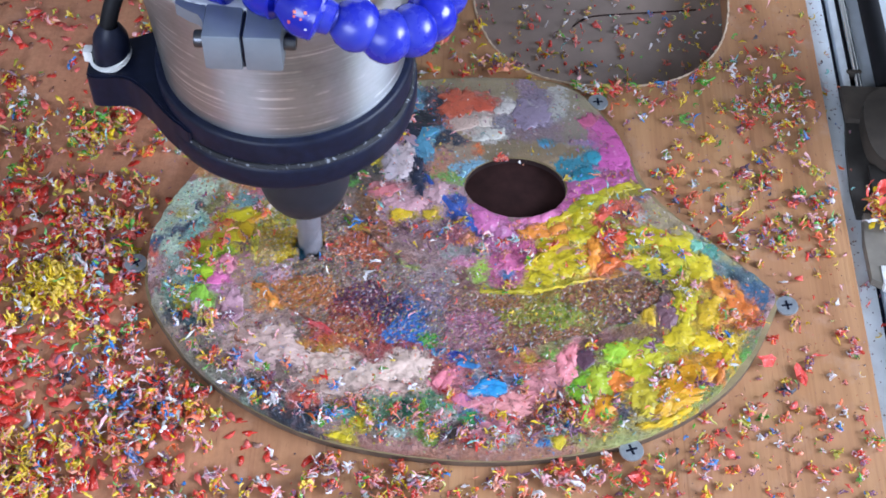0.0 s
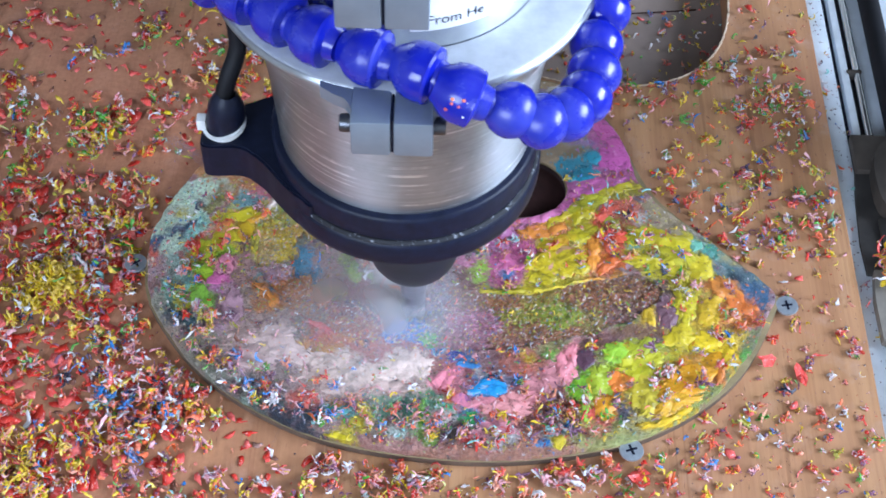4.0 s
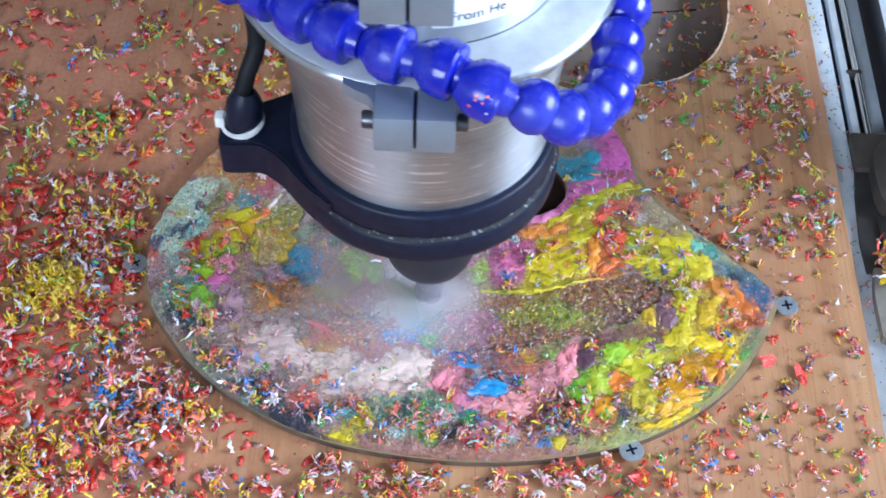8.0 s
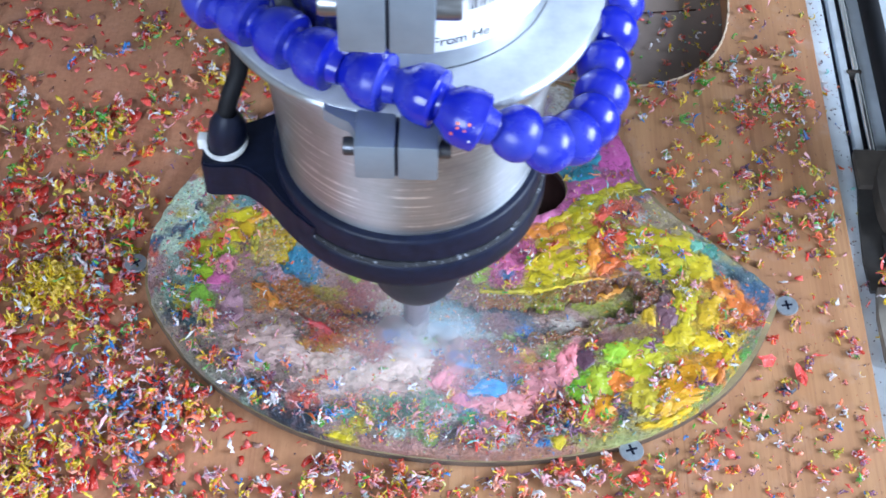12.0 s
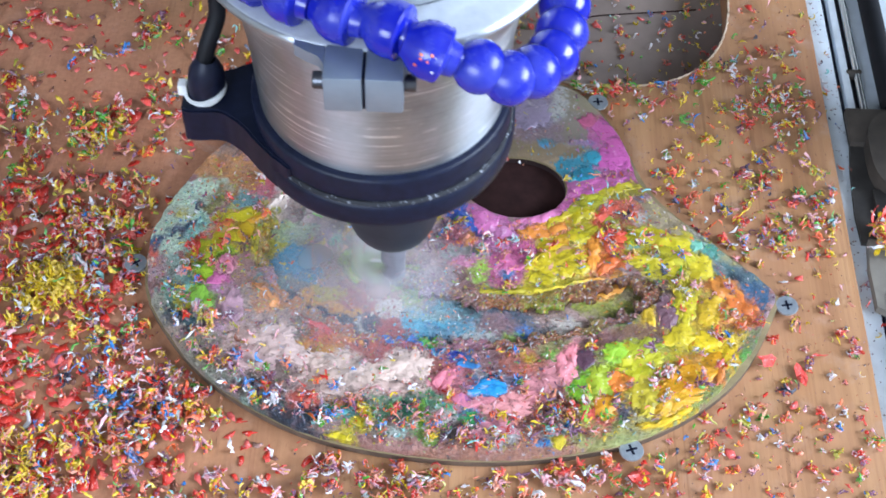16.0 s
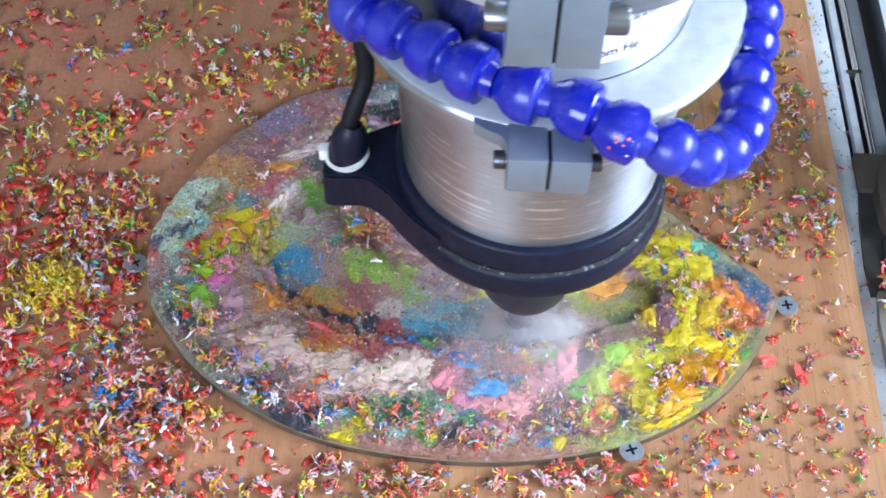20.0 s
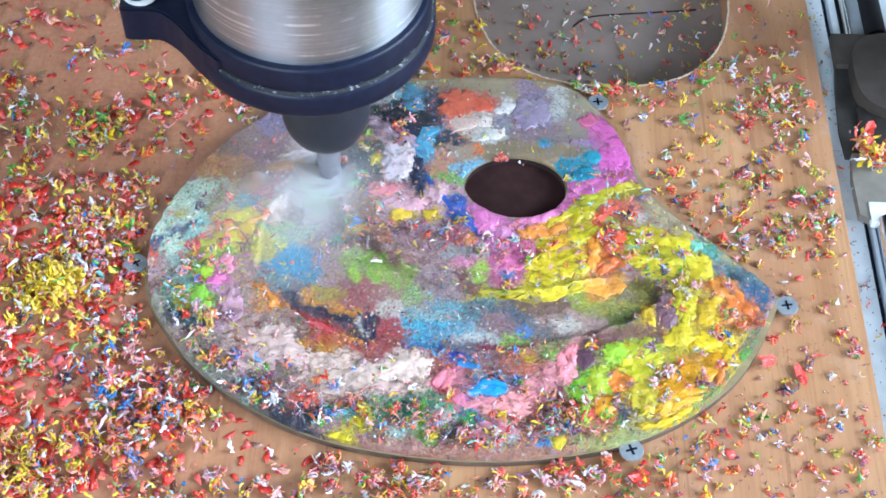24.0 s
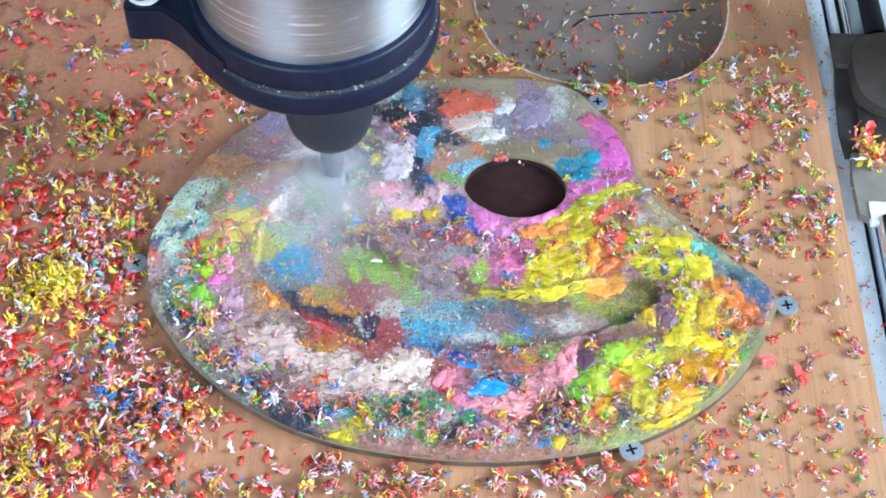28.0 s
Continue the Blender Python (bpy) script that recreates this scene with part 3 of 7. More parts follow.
def palette_body():
    bm = slab(bmesh.new(), [[tuple(p) for p in OUTLINE], ellipse(*HOLE)], 0.0002, TOP)
    for f in bm.faces:
        q = f.calc_center_median()
        near = math.hypot((q.x - HOLE[0]) / HOLE[2], (q.y - HOLE[1]) / HOLE[3]) < 1.2
        # outer edge and hole wall get darker colours that stand for shade
        f.material_index = 0 if abs(f.normal.z) > 0.5 else 2 if near else 1
    part("wooden_board", bm, [PLY, RIM, HOLE_WALL_SHADE], PALETTE, "bare olive-brown plywood with an edge coloured for shade", smooth=False)
    paint_film(PALETTE)
    for k, d in enumerate(DABS):
        if d[6] > 1:
            dab_mesh(k, *d)


def palette_dabs():
    dab(-0.1105, 0.0367, 0.0110, 0.0049, -143, "c2d4bc", 1)
    dab(-0.1172, 0.0242, 0.0087, 0.0063, -127, "c2d4bc", 1)
    dab(-0.1208, 0.0165, 0.0061, 0.0040, -132, "c2d4bc", 1)
    dab(-0.1138, 0.0168, 0.0054, 0.0028, -129, "3a576e", 1)
    dab(-0.1225, 0.0090, 0.0037, 0.0029, -145, "36587c", 1)
    dab(-0.1151, 0.0094, 0.0095, 0.0017, -142, "c2d4bc", 1)
    dab(-0.1100, 0.0155, 0.0048, 0.0033, 102, "8cc0b6", 1)
    dab(-0.1063, 0.0231, 0.0036, 0.0023, 101, "9cbfa7", 1)
    dab(-0.1076, 0.0331, 0.0019, 0.0015, 174, "1c2644", 1)
    dab(-0.1147, 0.0273, 0.0017, 0.0015, 161, "beb544", 1)
    dab(-0.1021, 0.0371, 0.0049, 0.0015, 90, "7e7946", 1)
    dab(-0.0975, 0.0388, 0.0031, 0.0024, 103, "a19a7d", 1)
    dab(-0.0876, 0.0362, 0.0043, 0.0033, 102, "678d91", 1)
    dab(-0.0889, 0.0269, 0.0071, 0.0030, -164, "b9aa23", 2)
    dab(-0.0839, 0.0241, 0.0033, 0.0024, -154, "cb922b", 2)
    dab(-0.0954, 0.0215, 0.0024, 0.0021, 168, "cb6747", 2)
    dab(-0.1000, 0.0165, 0.0024, 0.0019, 104, "c4817a", 1)
    dab(-0.0946, 0.0147, 0.0058, 0.0052, -126, "beac1f", 2)
    dab(-0.1009, 0.0085, 0.0054, 0.0050, 130, "9ba023", 2)
    dab(-0.1048, 0.0098, 0.0058, 0.0014, 94, "cb4a39", 2)
    dab(-0.0861, 0.0180, 0.0054, 0.0042, -104, "bc9a1e", 2)
    dab(-0.0870, 0.0135, 0.0030, 0.0028, 121, "6f5353", 1)
    dab(-0.1019, -0.0017, 0.0048, 0.0044, 141, "99b62b", 2)
    dab(-0.0972, 0.0072, 0.0047, 0.0029, 180, "8ba732", 1)
    dab(-0.1012, -0.0073, 0.0040, 0.0023, 100, "72a734", 1)
    dab(-0.1005, -0.0163, 0.0061, 0.0037, 94, "80af3f", 2)
    dab(-0.0925, 0.0010, 0.0040, 0.0028, 101, "cc7c91", 2)
    dab(-0.0962, -0.0071, 0.0046, 0.0039, 170, "c56597", 2)
    dab(-0.0979, -0.0114, 0.0037, 0.0028, 176, "b7749d", 1)
    dab(-0.0878, -0.0193, 0.0071, 0.0041, 92, "aa828f", 2)
    dab(-0.0912, -0.0139, 0.0037, 0.0033, 163, "b78b9d", 1)
    dab(-0.0950, -0.0292, 0.0054, 0.0038, 178, "ab8798", 1)
    dab(-0.0858, -0.0010, 0.0075, 0.0051, 100, "a47d79", 1)
    dab(-0.0816, -0.0177, 0.0083, 0.0063, 102, "978073", 1)
    dab(-0.0743, -0.0229, 0.0070, 0.0066, 134, "9d8076", 1)
    dab(-0.1149, -0.0079, 0.0057, 0.0041, 104, "87a192", 1)
    dab(-0.1100, -0.0105, 0.0045, 0.0032, 103, "7eb0a7", 1)
    dab(-0.1159, -0.0008, 0.0035, 0.0031, 123, "8b9d92", 1)
    dab(-0.1242, 0.0046, 0.0024, 0.0022, 139, "cb5947", 1)
    dab(-0.1204, -0.0019, 0.0030, 0.0027, 130, "ab878c", 1)
    dab(-0.1170, -0.0247, 0.0066, 0.0044, 104, "9e9a89", 1)
    dab(-0.1101, -0.0257, 0.0066, 0.0020, 102, "30494f", 1)
    dab(-0.1062, -0.0296, 0.0071, 0.0022, 105, "365058", 1)
    dab(-0.1013, -0.0240, 0.0049, 0.0031, 101, "91948c", 1)
    dab(-0.1070, -0.0188, 0.0039, 0.0014, 99, "b1a828", 1)
    dab(-0.1106, -0.0379, 0.0070, 0.0048, 104, "9e8779", 1)
    dab(-0.0990, -0.0413, 0.0071, 0.0064, 129, "8d8476", 1)
    dab(-0.0916, -0.0476, 0.0062, 0.0043, 144, "7e7e6f", 1)
    dab(-0.0729, -0.0140, 0.0083, 0.0017, 136, "cb7f36", 2)
    dab(-0.0747, -0.0188, 0.0034, 0.0031, 121, "b67547", 1)
    dab(-0.0791, 0.0124, 0.0065, 0.0047, 105, "c2b544", 1)
    dab(-0.0743, 0.0111, 0.0042, 0.0035, 175, "b7ae39", 1)
    dab(-0.0740, 0.0200, 0.0069, 0.0052, -135, "9aa87e", 1)
    dab(-0.0645, 0.0205, 0.0061, 0.0042, -180, "919a85", 1)
    dab(-0.0631, 0.0311, 0.0105, 0.0049, -178, "907a79", 1)
    dab(-0.0753, 0.0336, 0.0059, 0.0024, -120, "c5b2a6", 2)
    dab(-0.0783, 0.0274, 0.0039, 0.0026, -106, "bfa898", 2)
    dab(-0.0809, 0.0411, 0.0044, 0.0034, 101, "af5d6b", 1)
    dab(-0.0712, 0.0416, 0.0034, 0.0025, 179, "b9b2b1", 1)
    dab(-0.0656, 0.0063, 0.0105, 0.0034, -146, "3984a5", 1)
    dab(-0.0593, 0.0002, 0.0047, 0.0028, -149, "4a7c98", 1)
    dab(-0.0747, 0.0041, 0.0028, 0.0017, -164, "3c84ac", 1)
    dab(-0.0739, -0.0039, 0.0046, 0.0028, -180, "768b8a", 1)
    dab(-0.0677, -0.0087, 0.0055, 0.0034, -179, "606e75", 1)
    dab(-0.0649, -0.0142, 0.0047, 0.0027, 167, "252c41", 1)
    dab(-0.0582, -0.0125, 0.0028, 0.0022, 161, "c4842b", 1)
    dab(-0.0503, -0.0108, 0.0059, 0.0028, -178, "998339", 1)
    dab(-0.0467, 0.0036, 0.0093, 0.0086, 172, "967976", 1)
    dab(-0.0549, 0.0179, 0.0048, 0.0046, 131, "806a77", 1)
    dab(-0.0547, 0.0155, 0.0015, 0.0014, 112, "bea828", 1)
    dab(-0.0477, 0.0167, 0.0024, 0.0023, 131, "497c68", 1)
    dab(-0.0421, 0.0038, 0.0058, 0.0056, 111, "7e834c", 1)
    dab(-0.0408, 0.0010, 0.0040, 0.0021, 94, "92af39", 1)
    dab(-0.0382, 0.0157, 0.0059, 0.0056, 104, "633e3a", 1)
    dab(-0.0408, 0.0200, 0.0024, 0.0023, 125, "be8d1e", 1)
    dab(-0.0366, -0.0102, 0.0069, 0.0067, 161, "914a4c", 1)
    dab(-0.0438, -0.0049, 0.0046, 0.0028, -179, "815555", 1)
    dab(-0.0452, -0.0184, 0.0069, 0.0016, 170, "bd7d32", 1)
    dab(-0.0447, -0.0244, 0.0103, 0.0042, 160, "272841", 1)
    dab(-0.0343, -0.0280, 0.0067, 0.0043, -178, "292a47", 1)
    dab(-0.0356, -0.0254, 0.0022, 0.0014, 94, "bfbcb8", 1)
    dab(-0.0524, -0.0269, 0.0086, 0.0023, 152, "a73639", 2)
    dab(-0.0396, -0.0336, 0.0032, 0.0013, 170, "c4802b", 1)
    dab(-0.0821, -0.0340, 0.0067, 0.0053, 175, "ae9189", 3)
    dab(-0.0709, -0.0341, 0.0100, 0.0063, 166, "b59991", 3)
    dab(-0.0623, -0.0305, 0.0054, 0.0045, 101, "75675a", 1)
    dab(-0.0658, -0.0405, 0.0112, 0.0052, 175, "bba098", 3)
    dab(-0.0765, -0.0444, 0.0110, 0.0042, -178, "b59793", 2)
    dab(-0.0562, -0.0361, 0.0101, 0.0036, 164, "b9752b", 1)
    dab(-0.0475, -0.0326, 0.0091, 0.0032, 167, "b56032", 1)
    dab(-0.0373, -0.0348, 0.0112, 0.0047, 172, "a04a3f", 1)
    dab(-0.0238, -0.0369, 0.0111, 0.0053, -178, "984342", 1)
    dab(-0.0499, -0.0393, 0.0054, 0.0026, 175, "b5792b", 1)
    dab(-0.0242, -0.0276, 0.0045, 0.0032, -178, "a04346", 1)
    dab(-0.0455, -0.0444, 0.0111, 0.0047, 176, "bfa598", 3)
    dab(-0.0341, -0.0504, 0.0132, 0.0051, -172, "c2a99c", 3)
    dab(-0.0167, -0.0450, 0.0089, 0.0057, -164, "c4ab9f", 3)
    dab(-0.0207, -0.0550, 0.0096, 0.0025, -178, "bb9e93", 3)
    dab(-0.0516, -0.0511, 0.0066, 0.0031, -178, "b89e93", 2)
    dab(-0.0425, -0.0559, 0.0087, 0.0036, -178, "bba196", 3)
    dab(-0.0645, -0.0542, 0.0087, 0.0051, -179, "907972", 1)
    dab(-0.0794, -0.0574, 0.0067, 0.0040, 167, "756e68", 1)
    dab(-0.0561, -0.0627, 0.0043, 0.0035, 177, "bd6054", 2)
    dab(-0.0417, -0.0659, 0.0056, 0.0025, -172, "4a8b8a", 2)
    dab(-0.0413, -0.0624, 0.0026, 0.0018, -179, "c47e39", 2)
    dab(-0.0502, -0.0687, 0.0043, 0.0035, 178, "2c3745", 1)
    dab(-0.0538, -0.0762, 0.0087, 0.0033, 168, "2c3141", 1)
    dab(-0.0630, -0.0692, 0.0065, 0.0024, 170, "2c333f", 1)
    dab(-0.0697, -0.0670, 0.0066, 0.0034, 169, "585f5c", 1)
    dab(-0.0766, -0.0635, 0.0036, 0.0021, 155, "8a9a8c", 1)
    dab(-0.0327, -0.0717, 0.0030, 0.0029, 158, "beae23", 2)
    dab(-0.0431, -0.0770, 0.0034, 0.0019, -179, "beaa1e", 2)
    dab(-0.0382, -0.0792, 0.0030, 0.0029, 159, "beaa1e", 2)
    dab(-0.0476, -0.0735, 0.0043, 0.0034, 178, "927670", 1)
    dab(-0.0322, -0.0802, 0.0085, 0.0034, -178, "a07268", 1)
    dab(-0.0194, -0.0809, 0.0106, 0.0024, -178, "a87970", 1)
    dab(-0.0246, -0.0627, 0.0052, 0.0025, -178, "628c6f", 1)
    dab(-0.0148, -0.0648, 0.0035, 0.0030, -178, "2c6f53", 1)
    dab(-0.0093, -0.0671, 0.0049, 0.0022, 92, "70a039", 1)
    dab(-0.0051, -0.0619, 0.0043, 0.0040, -175, "4a926f", 1)
    dab(-0.0049, -0.0694, 0.0052, 0.0034, -177, "bcb2ab", 1)
    dab(-0.0155, -0.0735, 0.0034, 0.0034, 153, "98a198", 1)
    dab(-0.0090, -0.0757, 0.0034, 0.0026, 92, "7ca73f", 1)
    dab(-0.0240, -0.0738, 0.0043, 0.0034, -179, "908073", 1)
    dab(-0.0016, -0.0496, 0.0053, 0.0046, -175, "d07685", 3)
    dab(-0.0046, -0.0440, 0.0053, 0.0036, -177, "91514c", 1)
    dab(-0.0009, -0.0593, 0.0026, 0.0018, -177, "cb5939", 1)
    dab(0.0077, -0.0513, 0.0035, 0.0031, -173, "a76068", 1)
    dab(0.0169, -0.0530, 0.0096, 0.0048, -177, "bcbab8", 1)
    dab(0.0147, -0.0536, 0.0072, 0.0033, -174, "2986be", 2)
    dab(0.0076, -0.0435, 0.0040, 0.0021, 163, "3775ac", 2)
    dab(0.0026, -0.0411, 0.0013, 0.0013, -154, "1e3489", 1)
    dab(0.0057, -0.0595, 0.0052, 0.0025, 176, "c5748a", 2)
    dab(0.0144, -0.0604, 0.0087, 0.0023, -178, "c57b84", 2)
    dab(0.0231, -0.0623, 0.0096, 0.0065, -176, "d28b8b", 3)
    dab(0.0296, -0.0568, 0.0066, 0.0040, -176, "c47a80", 3)
    dab(0.0362, -0.0506, 0.0095, 0.0048, -142, "c58186", 3)
    dab(0.0452, -0.0433, 0.0068, 0.0053, 83, "d5838b", 3)
    dab(0.0481, -0.0366, 0.0053, 0.0027, 87, "d37e86", 3)
    dab(0.0253, -0.0493, 0.0053, 0.0036, -176, "7d768a", 1)
    dab(0.0231, -0.0403, 0.0089, 0.0042, -177, "99584c", 1)
    dab(0.0286, -0.0453, 0.0044, 0.0021, -177, "bd6f5b", 1)
    dab(0.0286, -0.0401, 0.0020, 0.0016, -173, "be9323", 1)
    dab(0.0142, -0.0407, 0.0067, 0.0052, -175, "836061", 1)
    dab(0.0130, -0.0328, 0.0031, 0.0027, -173, "993f58", 1)
    dab(0.0410, -0.0343, 0.0090, 0.0042, -177, "7e7546", 1)
    dab(0.0398, -0.0375, 0.0023, 0.0021, -156, "75ae39", 1)
    dab(0.0531, -0.0391, 0.0053, 0.0027, 87, "614251", 2)
    dab(0.0079, -0.0652, 0.0044, 0.0022, 107, "52849f", 1)
    dab(0.0086, -0.0669, 0.0026, 0.0022, -174, "349153", 2)
    dab(0.0188, -0.0709, 0.0065, 0.0039, -177, "cc8592", 2)
    dab(0.0209, -0.0757, 0.0039, 0.0034, -170, "b9b2b1", 1)
    dab(0.0017, -0.0752, 0.0043, 0.0039, -174, "584945", 1)
    dab(0.0071, -0.0779, 0.0017, 0.0014, -175, "b53431", 1)
    dab(0.0018, -0.0820, 0.0127, 0.0026, -178, "a06e5b", 1)
    dab(0.0231, -0.0812, 0.0128, 0.0021, -174, "a4725f", 1)
    dab(0.0401, -0.0791, 0.0073, 0.0019, -171, "a87661", 1)
    dab(0.0360, -0.0653, 0.0079, 0.0073, -154, "a0675b", 1)
    dab(0.0469, -0.0636, 0.0065, 0.0052, 82, "a06746", 1)
    dab(0.0423, -0.0761, 0.0026, 0.0024, -156, "bea823", 2)
    dab(0.0391, -0.0767, 0.0043, 0.0014, -177, "5284b3", 1)
    dab(0.0413, -0.0712, 0.0035, 0.0029, -169, "85b0b4", 1)
    dab(0.0516, -0.0521, 0.0062, 0.0044, 84, "7cae2b", 2)
    dab(0.0526, -0.0606, 0.0066, 0.0022, 75, "92bd40", 2)
    dab(0.0583, -0.0492, 0.0077, 0.0044, 86, "99a72b", 3)
    dab(0.0611, -0.0598, 0.0066, 0.0043, 72, "da9225", 3)
    dab(0.0660, -0.0494, 0.0062, 0.0036, -175, "d2752b", 2)
    dab(0.0655, -0.0359, 0.0069, 0.0041, -162, "8fb632", 3)
    dab(0.0741, -0.0413, 0.0093, 0.0070, -154, "b0aa23", 3)
    dab(0.0756, -0.0537, 0.0093, 0.0056, 71, "beab34", 3)
    dab(0.0551, -0.0640, 0.0030, 0.0017, 86, "cb5947", 2)
    dab(0.0675, -0.0620, 0.0036, 0.0033, 47, "42424c", 1)
    dab(0.0638, -0.0716, 0.0134, 0.0033, -161, "99965b", 1)
    dab(0.0726, -0.0683, 0.0091, 0.0028, -155, "a19a5b", 1)
    dab(0.0597, -0.0688, 0.0025, 0.0021, 74, "bd604d", 1)
    dab(-0.0315, 0.0219, 0.0052, 0.0048, 179, "a06746", 1)
    dab(-0.0202, 0.0361, 0.0096, 0.0049, -177, "b88d95", 2)
    dab(-0.0228, 0.0298, 0.0038, 0.0036, -179, "c2a128", 2)
    dab(-0.0104, 0.0304, 0.0030, 0.0029, 87, "bea12e", 2)
    dab(-0.0220, 0.0217, 0.0047, 0.0036, -178, "967376", 1)
    dab(-0.0101, 0.0228, 0.0071, 0.0042, -177, "957b84", 1)
    dab(-0.0006, 0.0212, 0.0047, 0.0036, -176, "92515b", 1)
    dab(0.0053, 0.0199, 0.0019, 0.0018, -166, "cb8439", 1)
    dab(-0.0002, 0.0348, 0.0182, 0.0019, 128, "34519a", 2)
    dab(-0.0065, 0.0429, 0.0069, 0.0048, 91, "b59198", 2)
    dab(0.0136, 0.0269, 0.0063, 0.0060, -152, "b76596", 2)
    dab(0.0188, 0.0199, 0.0071, 0.0048, -176, "af6d96", 2)
    dab(0.0242, 0.0066, 0.0061, 0.0057, -157, "c56590", 2)
    dab(0.0208, -0.0007, 0.0056, 0.0023, -177, "be5e8a", 1)
    dab(0.0301, 0.0127, 0.0053, 0.0047, 79, "be5e8a", 2)
    dab(0.0326, 0.0223, 0.0086, 0.0024, -173, "cb7d32", 2)
    dab(0.0433, 0.0252, 0.0046, 0.0023, -150, "cb7e32", 2)
    dab(0.0467, 0.0193, 0.0109, 0.0034, -158, "c2a81e", 3)
    dab(0.0374, 0.0310, 0.0110, 0.0023, -159, "be6d97", 2)
    dab(0.0441, 0.0075, 0.0131, 0.0075, -176, "baa41e", 3)
    dab(0.0370, -0.0014, 0.0047, 0.0040, -169, "c2ae23", 3)
    dab(0.0370, 0.0037, 0.0019, 0.0017, -161, "c34332", 1)
    dab(0.0430, 0.0089, 0.0023, 0.0019, 82, "756e3f", 1)
    dab(0.0348, 0.0106, 0.0019, 0.0017, -160, "b78b91", 1)
    dab(0.0415, -0.0063, 0.0195, 0.0020, -171, "beaa28", 2)
    dab(0.0231, -0.0082, 0.0138, 0.0011, -178, "a99a27", 2)
    dab(0.0103, 0.0017, 0.0046, 0.0028, 90, "9aba47", 1)
    dab(0.0219, 0.0008, 0.0028, 0.0023, -173, "3c75a5", 1)
    dab(0.0044, 0.0072, 0.0051, 0.0041, -175, "b77490", 1)
    dab(0.0069, -0.0004, 0.0057, 0.0037, 90, "724d48", 1)
    dab(0.0020, 0.0115, 0.0084, 0.0023, -177, "878784", 1)
    dab(-0.0304, 0.0028, 0.0046, 0.0040, -180, "8ba847", 1)
    dab(-0.0377, 0.0083, 0.0070, 0.0026, -178, "7c993f", 1)
    dab(-0.0208, -0.0039, 0.0046, 0.0045, 178, "8b9954", 1)
    dab(-0.0159, -0.0099, 0.0046, 0.0039, -177, "8ba169", 1)
    dab(-0.0237, 0.0089, 0.0088, 0.0022, 152, "8e6b63", 1)
    dab(-0.0144, 0.0093, 0.0095, 0.0040, 163, "967976", 1)
    dab(-0.0069, -0.0061, 0.0092, 0.0073, -176, "968284", 1)
    dab(-0.0252, -0.0075, 0.0046, 0.0045, 172, "9e7971", 1)
    dab(-0.0335, -0.0044, 0.0069, 0.0062, 178, "995c5b", 1)
    dab(-0.0248, -0.0153, 0.0058, 0.0023, 146, "b8aba2", 1)
    dab(-0.0063, -0.0260, 0.0081, 0.0060, -177, "529ab3", 1)
    dab(-0.0083, -0.0328, 0.0099, 0.0027, -178, "448bac", 1)
    dab(-0.0064, -0.0200, 0.0082, 0.0025, -178, "84a1a5", 1)
    dab(-0.0021, -0.0143, 0.0069, 0.0033, -177, "68929f", 1)
    dab(0.0139, -0.0151, 0.0091, 0.0055, -177, "536e75", 1)
    dab(0.0231, -0.0174, 0.0069, 0.0060, -169, "535b68", 1)
    dab(-0.0138, -0.0339, 0.0045, 0.0019, -178, "357cac", 1)
    dab(-0.0027, -0.0339, 0.0022, 0.0013, -177, "264289", 1)
    dab(0.0062, -0.0290, 0.0031, 0.0021, -176, "b2b2b1", 1)
    dab(0.0174, -0.0278, 0.0032, 0.0022, -176, "b2b2b1", 1)
    dab(0.0051, -0.0318, 0.0067, 0.0027, -177, "717384", 1)
    dab(0.0185, -0.0217, 0.0068, 0.0033, -177, "826569", 1)
    dab(0.0368, -0.0127, 0.0115, 0.0033, -177, "6f5446", 1)
    dab(0.0366, -0.0264, 0.0090, 0.0038, -177, "756e6f", 1)
    dab(0.0457, -0.0220, 0.0051, 0.0024, -164, "c2b8ae", 1)
    dab(0.0469, -0.0214, 0.0086, 0.0044, -176, "a48780", 1)
    dab(0.0287, -0.0254, 0.0028, 0.0026, -135, "3c75b3", 1)
    dab(0.0253, -0.0290, 0.0032, 0.0024, -174, "92b654", 1)
    dab(0.0543, 0.0342, 0.0053, 0.0043, -170, "b0a017", 3)
    dab(0.0539, 0.0226, 0.0061, 0.0056, 62, "b3a41e", 3)
    dab(0.0639, 0.0337, 0.0066, 0.0024, -136, "cb5947", 2)
    dab(0.0661, 0.0298, 0.0029, 0.0018, -174, "999932", 2)
    dab(0.0682, 0.0233, 0.0034, 0.0029, -160, "cb5132", 2)
    dab(0.0584, 0.0139, 0.0088, 0.0028, 87, "da8b33", 3)
    dab(0.0640, 0.0078, 0.0061, 0.0027, -146, "cb6732", 3)
    dab(0.0655, 0.0157, 0.0029, 0.0023, -167, "d26041", 2)
    dab(0.0735, 0.0341, 0.0058, 0.0043, -171, "b66754", 1)
    dab(0.0783, 0.0334, 0.0029, 0.0021, -171, "b2aeab", 1)
    dab(0.0891, 0.0332, 0.0081, 0.0043, 155, "998869", 1)
    dab(0.0777, 0.0231, 0.0072, 0.0042, -175, "b3a828", 3)
    dab(0.0762, 0.0177, 0.0030, 0.0023, 78, "6fa8a6", 1)
    dab(0.0894, 0.0212, 0.0117, 0.0045, 170, "beae23", 3)
    dab(0.0839, 0.0086, 0.0116, 0.0041, 167, "beae28", 3)
    dab(0.0936, 0.0131, 0.0093, 0.0044, 156, "b3a828", 3)
    dab(0.1025, 0.0065, 0.0066, 0.0054, 83, "beaa23", 3)
    dab(0.1006, 0.0187, 0.0031, 0.0027, 54, "609984", 2)
